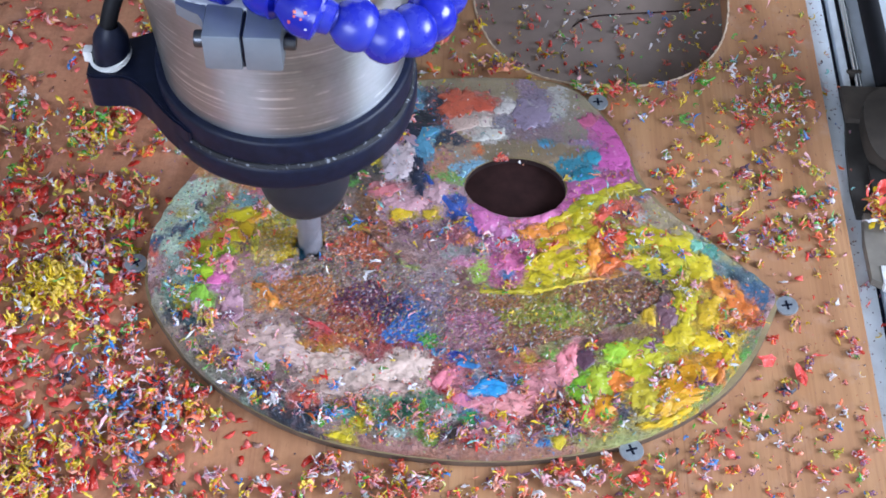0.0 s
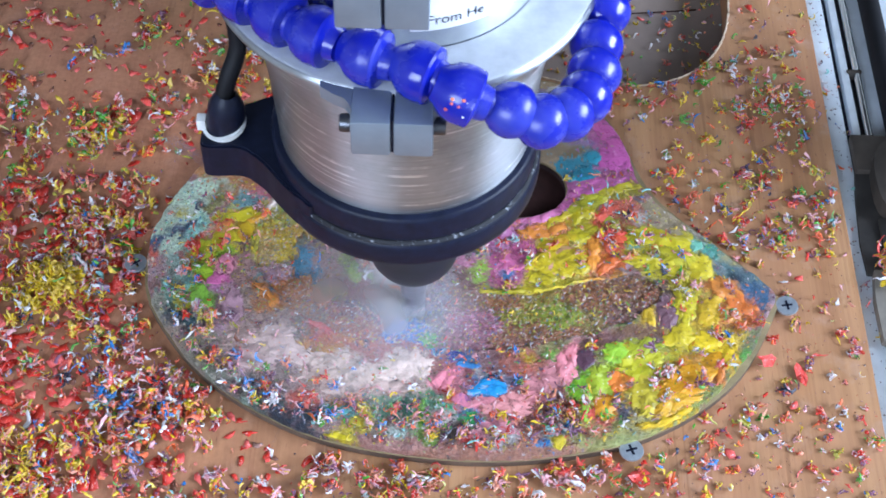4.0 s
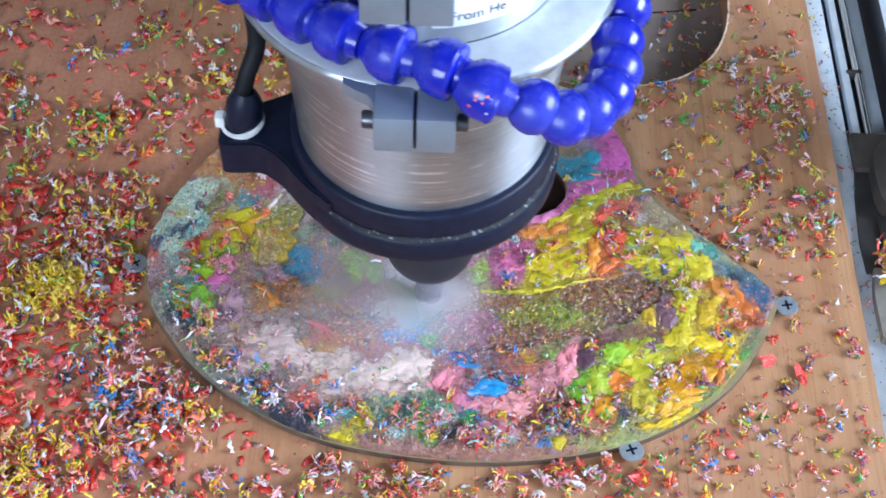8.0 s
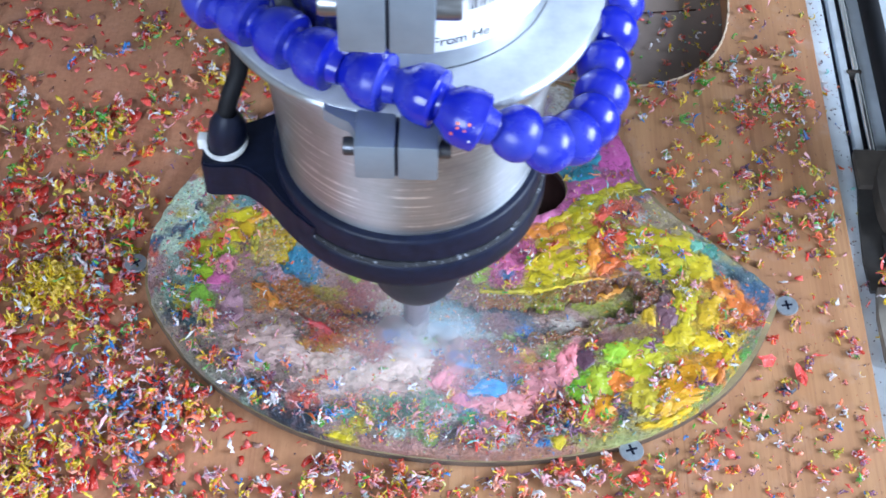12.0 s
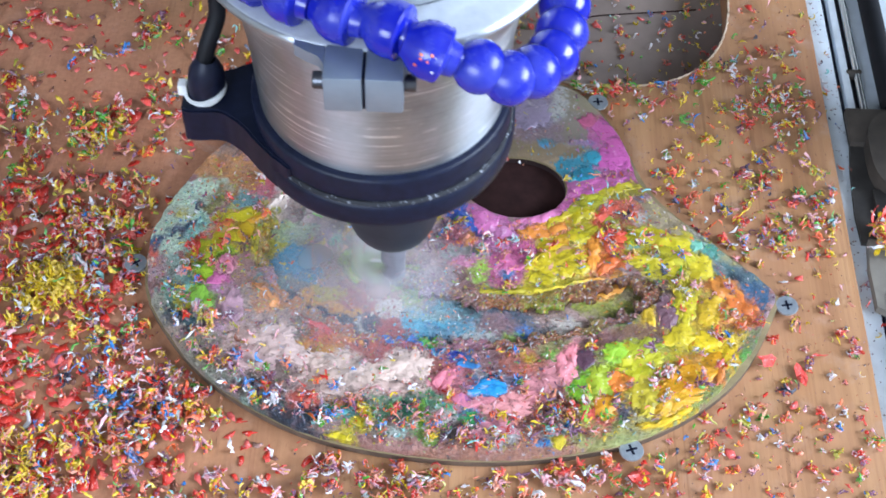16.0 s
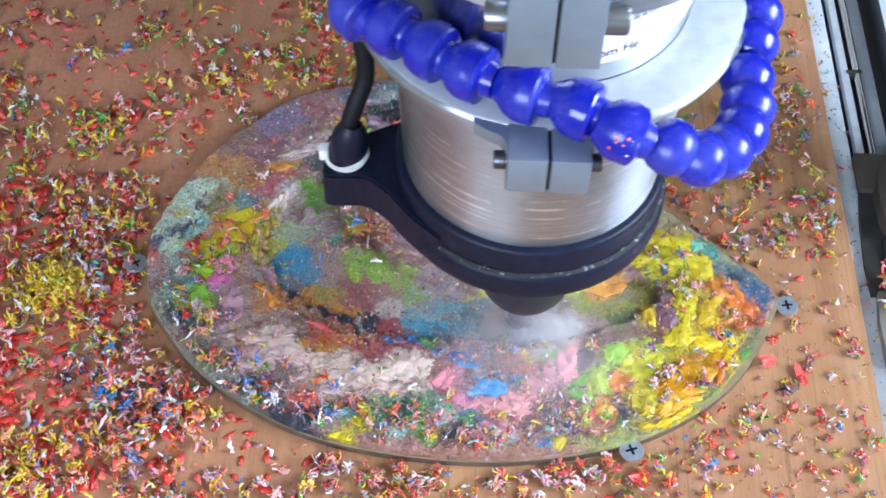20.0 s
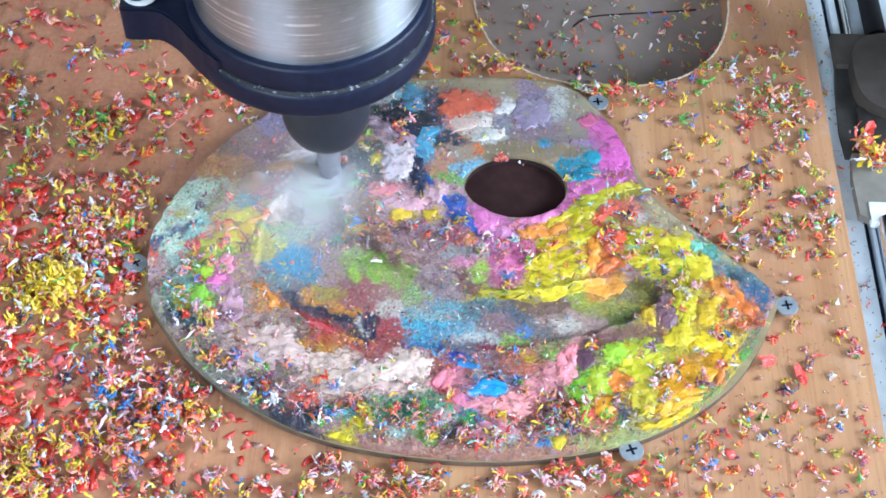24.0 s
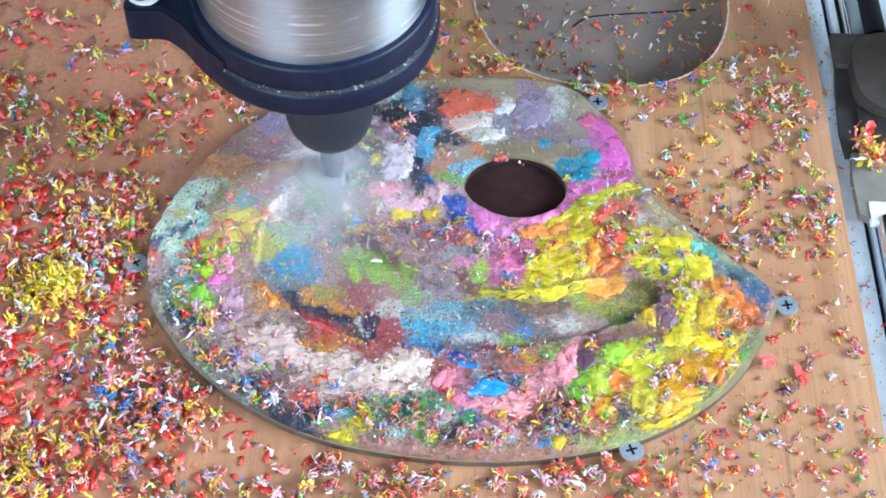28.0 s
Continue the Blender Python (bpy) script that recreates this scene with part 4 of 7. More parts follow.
    dab(0.1069, 0.0169, 0.0042, 0.0036, 149, "529284", 1)
    dab(0.1061, 0.0225, 0.0057, 0.0030, 148, "928d7d", 1)
    dab(0.1148, 0.0134, 0.0104, 0.0035, 143, "9a9269", 1)
    dab(0.1107, 0.0069, 0.0060, 0.0035, 148, "607c7d", 1)
    dab(0.1191, 0.0049, 0.0069, 0.0029, 150, "586e75", 1)
    dab(0.1230, -0.0049, 0.0075, 0.0034, 97, "3b6183", 1)
    dab(0.1166, 0.0034, 0.0028, 0.0014, -175, "253a4d", 1)
    dab(0.1120, -0.0039, 0.0080, 0.0050, 133, "cb7f39", 2)
    dab(0.1170, -0.0113, 0.0060, 0.0050, 130, "cb6e32", 2)
    dab(0.1098, -0.0157, 0.0069, 0.0044, -172, "c88839", 2)
    dab(0.0761, -0.0054, 0.0070, 0.0039, -175, "716a31", 1)
    dab(0.0589, -0.0039, 0.0046, 0.0034, -172, "cb8d39", 2)
    dab(0.0651, -0.0031, 0.0046, 0.0025, -175, "c48439", 2)
    dab(0.0507, -0.0085, 0.0055, 0.0025, -177, "92a040", 1)
    dab(0.0620, -0.0116, 0.0115, 0.0025, -177, "8b8b3f", 1)
    dab(0.0698, -0.0169, 0.0050, 0.0033, -174, "616d31", 1)
    dab(0.0728, -0.0249, 0.0091, 0.0035, -177, "7e5c46", 1)
    dab(0.0602, -0.0281, 0.0068, 0.0027, -177, "744a46", 1)
    dab(0.0589, -0.0335, 0.0090, 0.0024, -177, "7d583f", 1)
    dab(0.0870, -0.0156, 0.0072, 0.0045, 82, "71515a", 2)
    dab(0.0835, -0.0057, 0.0035, 0.0031, 56, "543e30", 1)
    dab(0.0789, -0.0165, 0.0058, 0.0019, 102, "c5a128", 3)
    dab(0.0865, -0.0153, 0.0015, 0.0013, 47, "b7a12e", 1)
    dab(0.0907, -0.0274, 0.0068, 0.0048, -171, "bea823", 3)
    dab(0.0746, -0.0334, 0.0101, 0.0036, -167, "a2a728", 3)
    dab(0.0947, -0.0103, 0.0112, 0.0046, 84, "baaa23", 3)
    dab(0.1040, -0.0160, 0.0078, 0.0045, 81, "c29d28", 3)
    dab(0.0804, -0.0294, 0.0023, 0.0016, -172, "75646a", 1)
    dab(0.0940, -0.0284, 0.0027, 0.0019, -172, "ab878a", 1)
    dab(0.1044, -0.0295, 0.0086, 0.0053, -173, "d3b41e", 3)
    dab(0.1087, -0.0347, 0.0064, 0.0031, 82, "ccaa1e", 3)
    dab(0.0955, -0.0457, 0.0186, 0.0056, -145, "d19318", 3)
    dab(0.0862, -0.0588, 0.0104, 0.0035, -150, "cd9a23", 3)
    dab(0.0836, -0.0659, 0.0112, 0.0017, -164, "cca81e", 2)
    dab(0.0682, -0.0494, 0.0044, 0.0031, -173, "d27e2b", 2)
    dab(0.1060, -0.0442, 0.0037, 0.0018, 83, "c47532", 2)
    dab(0.1168, -0.0359, 0.0036, 0.0021, -173, "43a731", 1)
    dab(0.1136, -0.0418, 0.0134, 0.0030, 64, "71784c", 1)
    dab(0.1008, -0.0542, 0.0123, 0.0023, -141, "8b924d", 1)
    dab(0.0745, -0.0724, 0.0134, 0.0021, -162, "9a9f62", 1)
    dab(-0.0203, 0.0965, 0.0082, 0.0047, 101, "456e83", 2)
    dab(-0.0242, 0.0998, 0.0031, 0.0028, -177, "85a9b4", 1)
    dab(-0.0101, 0.0970, 0.0048, 0.0036, 91, "253345", 1)
    dab(0.0001, 0.0968, 0.0092, 0.0083, -171, "b55943", 2)
    dab(0.0104, 0.0956, 0.0056, 0.0048, -172, "b5533f", 2)
    dab(0.0042, 0.0850, 0.0066, 0.0034, -177, "bba196", 2)
    dab(0.0117, 0.0860, 0.0041, 0.0034, -173, "c6b8ae", 2)
    dab(0.0156, 0.0778, 0.0062, 0.0036, -160, "bfbcb5", 2)
    dab(0.0213, 0.0943, 0.0044, 0.0041, -157, "bcb5b1", 2)
    dab(0.0333, 0.0922, 0.0097, 0.0090, 66, "84768a", 2)
    dab(0.0313, 0.1053, 0.0046, 0.0033, -107, "8b768a", 1)
    dab(0.0307, 0.0862, 0.0025, 0.0017, -175, "98363f", 1)
    dab(0.0461, 0.0979, 0.0076, 0.0046, 79, "b5b2ae", 1)
    dab(0.0382, 0.0788, 0.0126, 0.0047, -177, "806c71", 1)
    dab(0.0231, 0.0859, 0.0061, 0.0047, -173, "847d8a", 1)
    dab(-0.0078, 0.1083, 0.0155, 0.0035, -177, "8b7d61", 1)
    dab(0.0205, 0.1055, 0.0103, 0.0035, -177, "8f8065", 1)
    dab(0.0564, 0.1002, 0.0101, 0.0064, 70, "8b8068", 1)
    dab(0.0521, 0.0828, 0.0082, 0.0070, 76, "807568", 1)
    dab(0.0181, 0.0696, 0.0124, 0.0039, -177, "7e6e53", 1)
    dab(0.0393, 0.0696, 0.0125, 0.0030, -177, "7e6a4c", 1)
    dab(0.0033, 0.0673, 0.0074, 0.0039, -177, "927d68", 1)
    dab(-0.0065, 0.0613, 0.0061, 0.0023, -133, "b67d69", 1)
    dab(0.0077, 0.0682, 0.0030, 0.0022, 88, "cb6e39", 1)
    dab(-0.0133, 0.0781, 0.0060, 0.0037, -137, "45849e", 2)
    dab(-0.0142, 0.0698, 0.0058, 0.0041, 100, "528ba6", 2)
    dab(-0.0043, 0.0729, 0.0040, 0.0039, -141, "2c3748", 1)
    dab(-0.0234, 0.0800, 0.0087, 0.0050, 92, "212837", 2)
    dab(-0.0187, 0.0897, 0.0041, 0.0020, 92, "c46e4d", 1)
    dab(-0.0225, 0.0596, 0.0097, 0.0044, 93, "b8a8ab", 2)
    dab(-0.0165, 0.0528, 0.0114, 0.0025, 98, "252c41", 2)
    dab(0.0059, 0.0571, 0.0052, 0.0033, -145, "7ea9c1", 2)
    dab(-0.0050, 0.0524, 0.0049, 0.0025, -177, "7daf54", 1)
    dab(0.0011, 0.0505, 0.0025, 0.0024, 76, "84bd47", 1)
    dab(0.0671, 0.0802, 0.0100, 0.0036, 129, "b35690", 2)
    dab(0.0702, 0.0664, 0.0080, 0.0072, 59, "b65696", 2)
    dab(0.0621, 0.0500, 0.0126, 0.0046, -163, "b65e96", 2)
    dab(0.0586, 0.0889, 0.0045, 0.0035, 80, "af5677", 2)
    dab(0.0615, 0.0661, 0.0045, 0.0039, -164, "2e8398", 2)
    dab(0.0550, 0.0570, 0.0068, 0.0042, 169, "267c91", 2)
    dab(0.0406, 0.0740, 0.0035, 0.0020, -176, "357c8a", 1)
    dab(0.0393, 0.0713, 0.0020, 0.0016, -170, "448bba", 1)
    dab(0.0557, 0.0773, 0.0050, 0.0017, -177, "846d96", 1)
    dab(0.0472, 0.0375, 0.0116, 0.0028, -147, "b65e90", 2)
    dab(0.0559, 0.0395, 0.0106, 0.0042, -145, "a29d27", 3)
    dab(0.0589, 0.0411, 0.0029, 0.0020, -117, "af7b90", 2)
    dab(0.0681, 0.0478, 0.0101, 0.0037, -163, "a99a23", 2)
    dab(0.0446, 0.0307, 0.0064, 0.0022, -141, "b7a023", 2)
    dab(-0.0382, 0.0974, 0.0153, 0.0042, -170, "516e7c", 1)
    dab(-0.0330, 0.0966, 0.0113, 0.0017, -164, "989a98", 1)
    dab(-0.0607, 0.0912, 0.0079, 0.0066, -138, "996c6b", 1)
    dab(-0.0505, 0.0917, 0.0102, 0.0041, -163, "a17b7e", 1)
    dab(-0.0774, 0.0802, 0.0104, 0.0065, -145, "7d6e8a", 1)
    dab(-0.0693, 0.0739, 0.0125, 0.0066, -163, "8e6c6b", 1)
    dab(-0.0810, 0.0661, 0.0101, 0.0051, -148, "8c6068", 1)
    dab(-0.0635, 0.0649, 0.0126, 0.0019, -154, "b8a5a2", 2)
    dab(-0.0591, 0.0710, 0.0110, 0.0013, -164, "ab9492", 1)
    dab(-0.0992, 0.0529, 0.0099, 0.0057, -148, "b67d4d", 1)
    dab(-0.0909, 0.0438, 0.0072, 0.0063, -159, "a76e46", 1)
    dab(-0.0749, 0.0540, 0.0049, 0.0026, -179, "bd7d39", 2)
    dab(-0.0933, 0.0655, 0.0103, 0.0063, -138, "83675b", 1)
    dab(-0.0787, 0.0437, 0.0064, 0.0040, -147, "a74a53", 1)
    dab(-0.0758, 0.0508, 0.0054, 0.0032, -179, "af5961", 1)
    dab(-0.0223, 0.0855, 0.0126, 0.0068, -177, "242830", 2)
    dab(-0.0302, 0.0909, 0.0101, 0.0048, -177, "282c30", 1)
    dab(-0.0270, 0.0768, 0.0107, 0.0028, 150, "97808c", 2)
    dab(-0.0409, 0.0588, 0.0138, 0.0071, -178, "3b4245", 1)
    dab(-0.0557, 0.0597, 0.0098, 0.0045, -178, "42454c", 1)
    dab(-0.0261, 0.0595, 0.0103, 0.0059, 93, "afa1a8", 2)
    dab(-0.0302, 0.0428, 0.0063, 0.0028, -178, "bd6f76", 2)
    dab(-0.0348, 0.0597, 0.0032, 0.0015, 93, "bea823", 2)
    dab(-0.0470, 0.0766, 0.0047, 0.0030, 95, "bea823", 2)
    dab(-0.0565, 0.0391, 0.0063, 0.0056, 175, "547f2a", 1)
    dab(-0.0449, 0.0459, 0.0019, 0.0019, 164, "51983f", 1)
    dab(-0.0686, 0.0386, 0.0062, 0.0038, 97, "9a847a", 1)
    dab(-0.0488, 0.0327, 0.0072, 0.0061, 178, "7e6a61", 1)
    dab(-0.0369, 0.0338, 0.0049, 0.0038, 95, "835838", 1)
    dab(-0.0401, 0.0461, 0.0073, 0.0044, -178, "61524c", 1)
    dab(-0.0271, 0.0296, 0.0048, 0.0043, -179, "9e808c", 1)


palette_dabs()
palette_body()


# ---- the crust that the cutter breaks away ----
OLD, FLYING = [], []


def old(x, y, rx, ry, turn, code):
    """Notes a patch of the old paint that lies in the cutter's way."""
    OLD.append((x, y, rx, ry, turn, code, 1))


def old_paint():
    old(-0.0757, 0.0156, 0.0134, 0.0097, 0, "b08a2a")
    old(-0.0693, 0.0100, 0.0067, 0.0056, 0, "c4a420")
    old(-0.0581, 0.0018, 0.0089, 0.0069, 0, "7c6a60")
    old(-0.0763, -0.0019, 0.0089, 0.0056, 0, "b48a94")
    old(-0.0703, -0.0157, 0.0089, 0.0083, 0, "b8703c")
    old(-0.0572, -0.0096, 0.0100, 0.0061, 0, "b06a38")
    old(-0.0580, -0.0261, 0.0067, 0.0056, 0, "8f6f60")
    old(-0.0464, -0.0006, 0.0100, 0.0069, 0, "8c7468")
    old(-0.0355, 0.0115, 0.0089, 0.0069, 0, "b05a3c")
    old(-0.0240, 0.0149, 0.0056, 0.0069, 0, "b4603c")
    old(-0.0352, -0.0128, 0.0100, 0.0061, 0, "5a2e48")
    old(-0.0358, -0.0225, 0.0112, 0.0069, 0, "8c3434")
    old(-0.0247, -0.0179, 0.0056, 0.0069, 0, "4a3050")
    old(-0.0177, -0.0217, 0.0078, 0.0072, 0, "2e5c98")
    old(-0.0174, -0.0298, 0.0067, 0.0050, 0, "2a64ac")
    old(-0.0443, -0.0296, 0.0134, 0.0050, 0, "a05a40")
    old(-0.0526, -0.0372, 0.0089, 0.0050, 0, "b8702c")
    old(-0.0348, -0.0385, 0.0112, 0.0050, 0, "a04844")
    old(-0.0213, -0.0406, 0.0078, 0.0042, 0, "9c4a58")
    old(-0.0090, -0.0131, 0.0089, 0.0078, 0, "8a7484")
    old(-0.0051, -0.0266, 0.0045, 0.0056, 0, "7a6a6e")
    old(-0.0088, -0.0322, 0.0040, 0.0028, 0, "4c9a3a")
    old(-0.0140, -0.0006, 0.0089, 0.0056, 0, "8a7470")
    old(-0.0255, -0.0011, 0.0089, 0.0056, 0, "86706a")
    old(0.0070, -0.0124, 0.0112, 0.0061, 0, "8f6a60")
    old(0.0094, -0.0247, 0.0100, 0.0050, 0, "a46a80")
    old(0.0062, -0.0321, 0.0067, 0.0033, 0, "946470")
    old(0.0207, -0.0132, 0.0078, 0.0039, 0, "96603c")
    old(0.0298, -0.0176, 0.0100, 0.0050, 0, "8a8430")
    old(0.0422, -0.0192, 0.0089, 0.0050, 0, "86922c")
    old(0.0321, -0.0086, 0.0089, 0.0033, 0, "8c7430")
    old(0.0364, -0.0276, 0.0134, 0.0039, 0, "8a5a3c")
    old(0.0241, -0.0321, 0.0067, 0.0039, 0, "8a5a48")
    old(0.0547, -0.0187, 0.0078, 0.0061, 0, "86703c")
    old(0.0596, -0.0102, 0.0089, 0.0050, 0, "8c5a3c")
    old(0.0685, -0.0154, 0.0078, 0.0061, 0, "7c5650")
    old(0.0634, -0.0287, 0.0112, 0.0042, 0, "8a5c44")
    old(0.0758, -0.0067, 0.0078, 0.0050, 0, "7a5038")
    old(0.0795, -0.0218, 0.0063, 0.0050, 0, "7a5a50")
    old(-0.0704, 0.0339, 0.0067, 0.0056, 0, "a89a8c")
    old(-0.0565, 0.0392, 0.0054, 0.0044, 0, "5c7a2a")
    old(-0.0579, 0.0269, 0.0067, 0.0050, 0, "8c746c")
    old(-0.0721, 0.0262, 0.0049, 0.0061, 0, "96903c")
    old(-0.0641, 0.0442, 0.0058, 0.0039, 0, "6c6a70")
    old(-0.0523, 0.0478, 0.0049, 0.0044, 0, "70625c")
    old(-0.0774, 0.0200, 0.0049, 0.0050, 0, "b8a030")
    old(-0.0478, 0.0537, 0.0045, 0.0042, 0, "4e4c58")
    old(-0.0772, 0.0067, 0.0049, 0.0061, 0, "b89a5c")


def crust_colours(P):
    """Colours of the old paint: ragged patches, dusty and grainy with crumbs of every colour."""
    shift = np.array([(rough(x, y, 90, 1.0) * 0.0034 + rough(x, y, 380, 2.0) * 0.0024, rough(x, y, 90, 5.0) * 0.0034 + rough(x, y, 380, 6.0) * 0.0024) for x, y in P])
    far = np.array([(noise.noise((x * 900, y * 900, 3.0)) * 0.02, noise.noise((x * 900, y * 900, 7.0)) * 0.02) for x, y in P])
    grain = np.array([noise.noise((x * 760, y * 760, 11.0)) for x, y in P])
    X = P + shift
    found = np.where(grain > 0.2, stroke_at(X + far, OLD), stroke_at(X, OLD))
    out = np.array([rgb(d[5]) for d in OLD] + [rgb("8a6c62")])[found]
    bits = np.array([rgb(c) for c in ("d8d2d0", "c8a8a8", "c23a2c", "d0b02c", "3a2e3a", "4a78b0", "6a9a3c", "c87848")])
    which = np.array([int(abs(noise.noise((x * 500, y * 500, 15.0))) * 97) % len(bits) for x, y in P])
    k = np.clip((np.array([rough(x, y, 900, 19.0) for x, y in P]) - 0.15) * 6, 0, 0.8)[:, None]
    out = out * (1 - k) + bits[which] * k
    return np.concatenate((out, np.ones((len(out), 1))), axis=1)


def crust():
    """The paint over the milled lane, broken into ragged plates; each stays until the cutter reaches it."""
    rnd = random.Random(64)
    step = 0.0005
    way = np.array([tuple(cutter_at(t))[:2] for t in np.arange(0.0, 24.3, 0.05)])
    xs, ys = np.arange(-0.100, 0.104, step), np.arange(-0.044, 0.064, step)
    mid = np.stack(np.meshgrid(xs + step / 2, ys + step / 2, indexing="ij"), -1)
    near = np.full(mid.shape[:2], 9.0)
    for p in way:
        near = np.minimum(near, ((mid - p) ** 2).sum(2))
    lane = np.sqrt(near) < 0.0061
    seeds, gap = [], 0.0047
    for i in range(46):
        for j in range(30):
            p = (-0.102 + (i + 0.5 * (j % 2)) * gap + rnd.uniform(-0.3, 0.3) * gap, -0.046 + j * gap * 0.87 + rnd.uniform(-0.3, 0.3) * gap)
            if ((way - p) ** 2).sum(1).min() < 0.0068 ** 2:
                seeds.append(p)
    seeds = np.array(seeds)
    cells = [[] for _ in seeds]
    for i, j in np.argwhere(lane):
        x, y = mid[i, j]
        q = (x + 0.0016 * noise.noise((x * 320, y * 320, 1.0)), y + 0.0016 * noise.noise((x * 320, y * 320, 6.0)))
        cells[int(((seeds - q) ** 2).sum(1).argmin())].append((int(i), int(j)))
    for cell in cells:
        if len(cell) < 8:
            continue
        corner = sorted({(i + a, j + b) for i, j in cell for a in (0, 1) for b in (0, 1)})
        at = {c: k for k, c in enumerate(corner)}
        P = np.array([(xs[0] + i * step, ys[0] + j * step) for i, j in corner])
        c = P.mean(0)
        hit = np.nonzero(((way - c) ** 2).sum(1) < 0.0058 ** 2)[0]
        if not len(hit) or hit[0] < 3:
            continue
        n = len(P)
        top = [TOP + whole_film(x, y) + 0.0007 * rough(x, y, 430, 3.0) + 0.0005 * rough(x, y, 1000, 9.0) for x, y in P]
        verts = [(p[0] - c[0], p[1] - c[1], z) for p, z in zip(P, top)] + [(p[0] - c[0], p[1] - c[1], TOP + 0.0004) for p in P]
        faces, edges = [], collections.Counter()
        for i, j in cell:
            f = [at[i, j], at[i + 1, j], at[i + 1, j + 1], at[i, j + 1]]
            faces += [tuple(f), tuple(k + n for k in reversed(f))]
            edges.update((f[k], f[(k + 1) % 4]) for k in range(4))
        faces += [(b, a, a + n, b + n) for a, b in edges if (b, a) not in edges]
        ob = raw_part("paint_crust", verts, faces, FILM)
        ob.matrix_world = pose(c[0], c[1], 0.0)
        tagged(ob, "brittle plate of old dried paint in the cutter's way", "paint crust", "paint crust over the lane")
        shades = np.tile(crust_colours(P), (2, 1)).astype(np.float32)
        ob.data.color_attributes.new("Paint", "FLOAT_COLOR", "POINT").data.foreach_set("color", shades.ravel())
        land = (rnd.uniform(-0.345, -0.25), rnd.uniform(-0.12, 0.30)) if rnd.random() < 0.6 else (rnd.uniform(-0.30, -0.02), rnd.uniform(0.22, 0.325))
        FLYING.append((ob, float(hit[0]) * 0.05, (land[0], land[1], -TOP)))


old_paint()


# ---- the milling spindle ----
SPINDLE = tagged(empty("milling_spindle"), "silver milling spindle with a black ring and blue air hose", "spindle")


def bolt(parent, m, r, h, material, name="bolt"):
    """A socket-head bolt along its own z axis."""
    bm = lathe(bmesh.new(), [(0, 0), (r, 0), (r, h * 0.85), (r * 0.9, h), (r * 0.55, h), (r * 0.5, h * 0.5), (0, h * 0.5)], 20, m)
    return part(name, bm, material, parent)


def spindle():
    s = SPINDLE
    # lower clamp, flaring up to its bright rim
    prof = [(0.0380, 0.1180), (0.0421, 0.1180), (0.0425, 0.1190), (0.0428, 0.1260), (0.0433, 0.1350), (0.0442, 0.1500), (0.0460, 0.1630), (0.0488, 0.1725),
            (0.0528, 0.1812), (0.0566, 0.1869), (0.0582, 0.1886), (0.0586, 0.1895), (0.0584, 0.1904), (0.0576, 0.1911), (0.0410, 0.1911)]
    part("clamp_body", lathe(bmesh.new(), prof, 128), ALU, s, "turned aluminium clamp with machining rings")
    part("flange_face", lathe(bmesh.new(), [(0.0418, 0.1908), (0.0418, 0.1914), (0.0570, 0.1914), (0.0574, 0.1911), (0.0574, 0.1908)], 96), FROSTED, s, "frosted top face of the clamp")
    # its pinch block, in two halves beside the slit
    for x0, x1, fil in ((-0.0120, -0.0011, -1), (-0.0003, 0.0104, 1)):
        bm = box(bmesh.new(), x0, x1, -0.0692, -0.0440, 0.1782, 0.1913, 0.0008)
        part("pinch_block", bm, ALU_FLAT, s)
        # web that runs from the jaw into the flange
        e = x0 if fil < 0 else x1
        web = [(e, -0.0480), (e, -0.0640), (e + fil * 0.0006, -0.0622), (e + fil * 0.0020, -0.0602), (e + fil * 0.0050, -0.0588), (e + fil * 0.0090, -0.0560), (e + fil * 0.0090, -0.0480)]
        part("web", slab(bmesh.new(), [web[::fil]], 0.1868, 0.1910), ALU_FLAT, s)
    # black strip in the open gap puts the gap's shade into colour
    part("slit_shade", box(bmesh.new(), -0.0010, -0.0004, -0.0680, -0.0430, 0.1785, 0.1909), BLACK, s, "black strip standing for the shade between the two jaws")
    bolt(s, Matrix.Translation((-0.0120, -0.0625, 0.1838)) @ pose(0, 0, 0, 0, -90, 0), 0.0026, 0.0034, DARK_STEEL)
    bolt(s, Matrix.Translation((0.0104, -0.0625, 0.1838)) @ pose(0, 0, 0, 0, 90, 0), 0.0026, 0.0034, DARK_STEEL)
    # motor barrel, upper clamp with its block
    part("motor_barrel", lathe(bmesh.new(), [(0.0, 0.1000), (0.0400, 0.1000), (0.0415, 0.1912), (0.0415, 0.3000), (0.0395, 0.3030), (0, 0.3030)], 96), BARREL, s, "bright steel motor barrel")
    part("upper_clamp", lathe(bmesh.new(), [(0.0417, 0.2285), (0.0548, 0.2285), (0.0558, 0.2295), (0.0560, 0.2500), (0.0552, 0.2510), (0.0417, 0.2510)], 96), ALU, s, "turned aluminium upper clamp ring")
    for x0, x1 in ((-0.0148, -0.0031), (-0.0023, 0.0088)):
        part("pinch_block", box(bmesh.new(), x0, x1, -0.0668, -0.0480, 0.2235, 0.2480, 0.0007), ALU_FLAT, s)
    # likewise a black strip for the shade between the upper jaws
    part("slit_shade", box(bmesh.new(), -0.0030, -0.0024, -0.0655, -0.0480, 0.2240, 0.2470), BLACK, s, "black strip standing for the shade between the two jaws")
    bolt(s, Matrix.Translation((-0.0148, -0.0590, 0.2330)) @ pose(0, 0, 0, 0, -90, 0), 0.0038, 0.0052, STEEL)
    bolt(s, Matrix.Translation((0.0088, -0.0590, 0.2330)) @ pose(0, 0, 0, 0, 90, 0), 0.0038, 0.0064, STEEL)
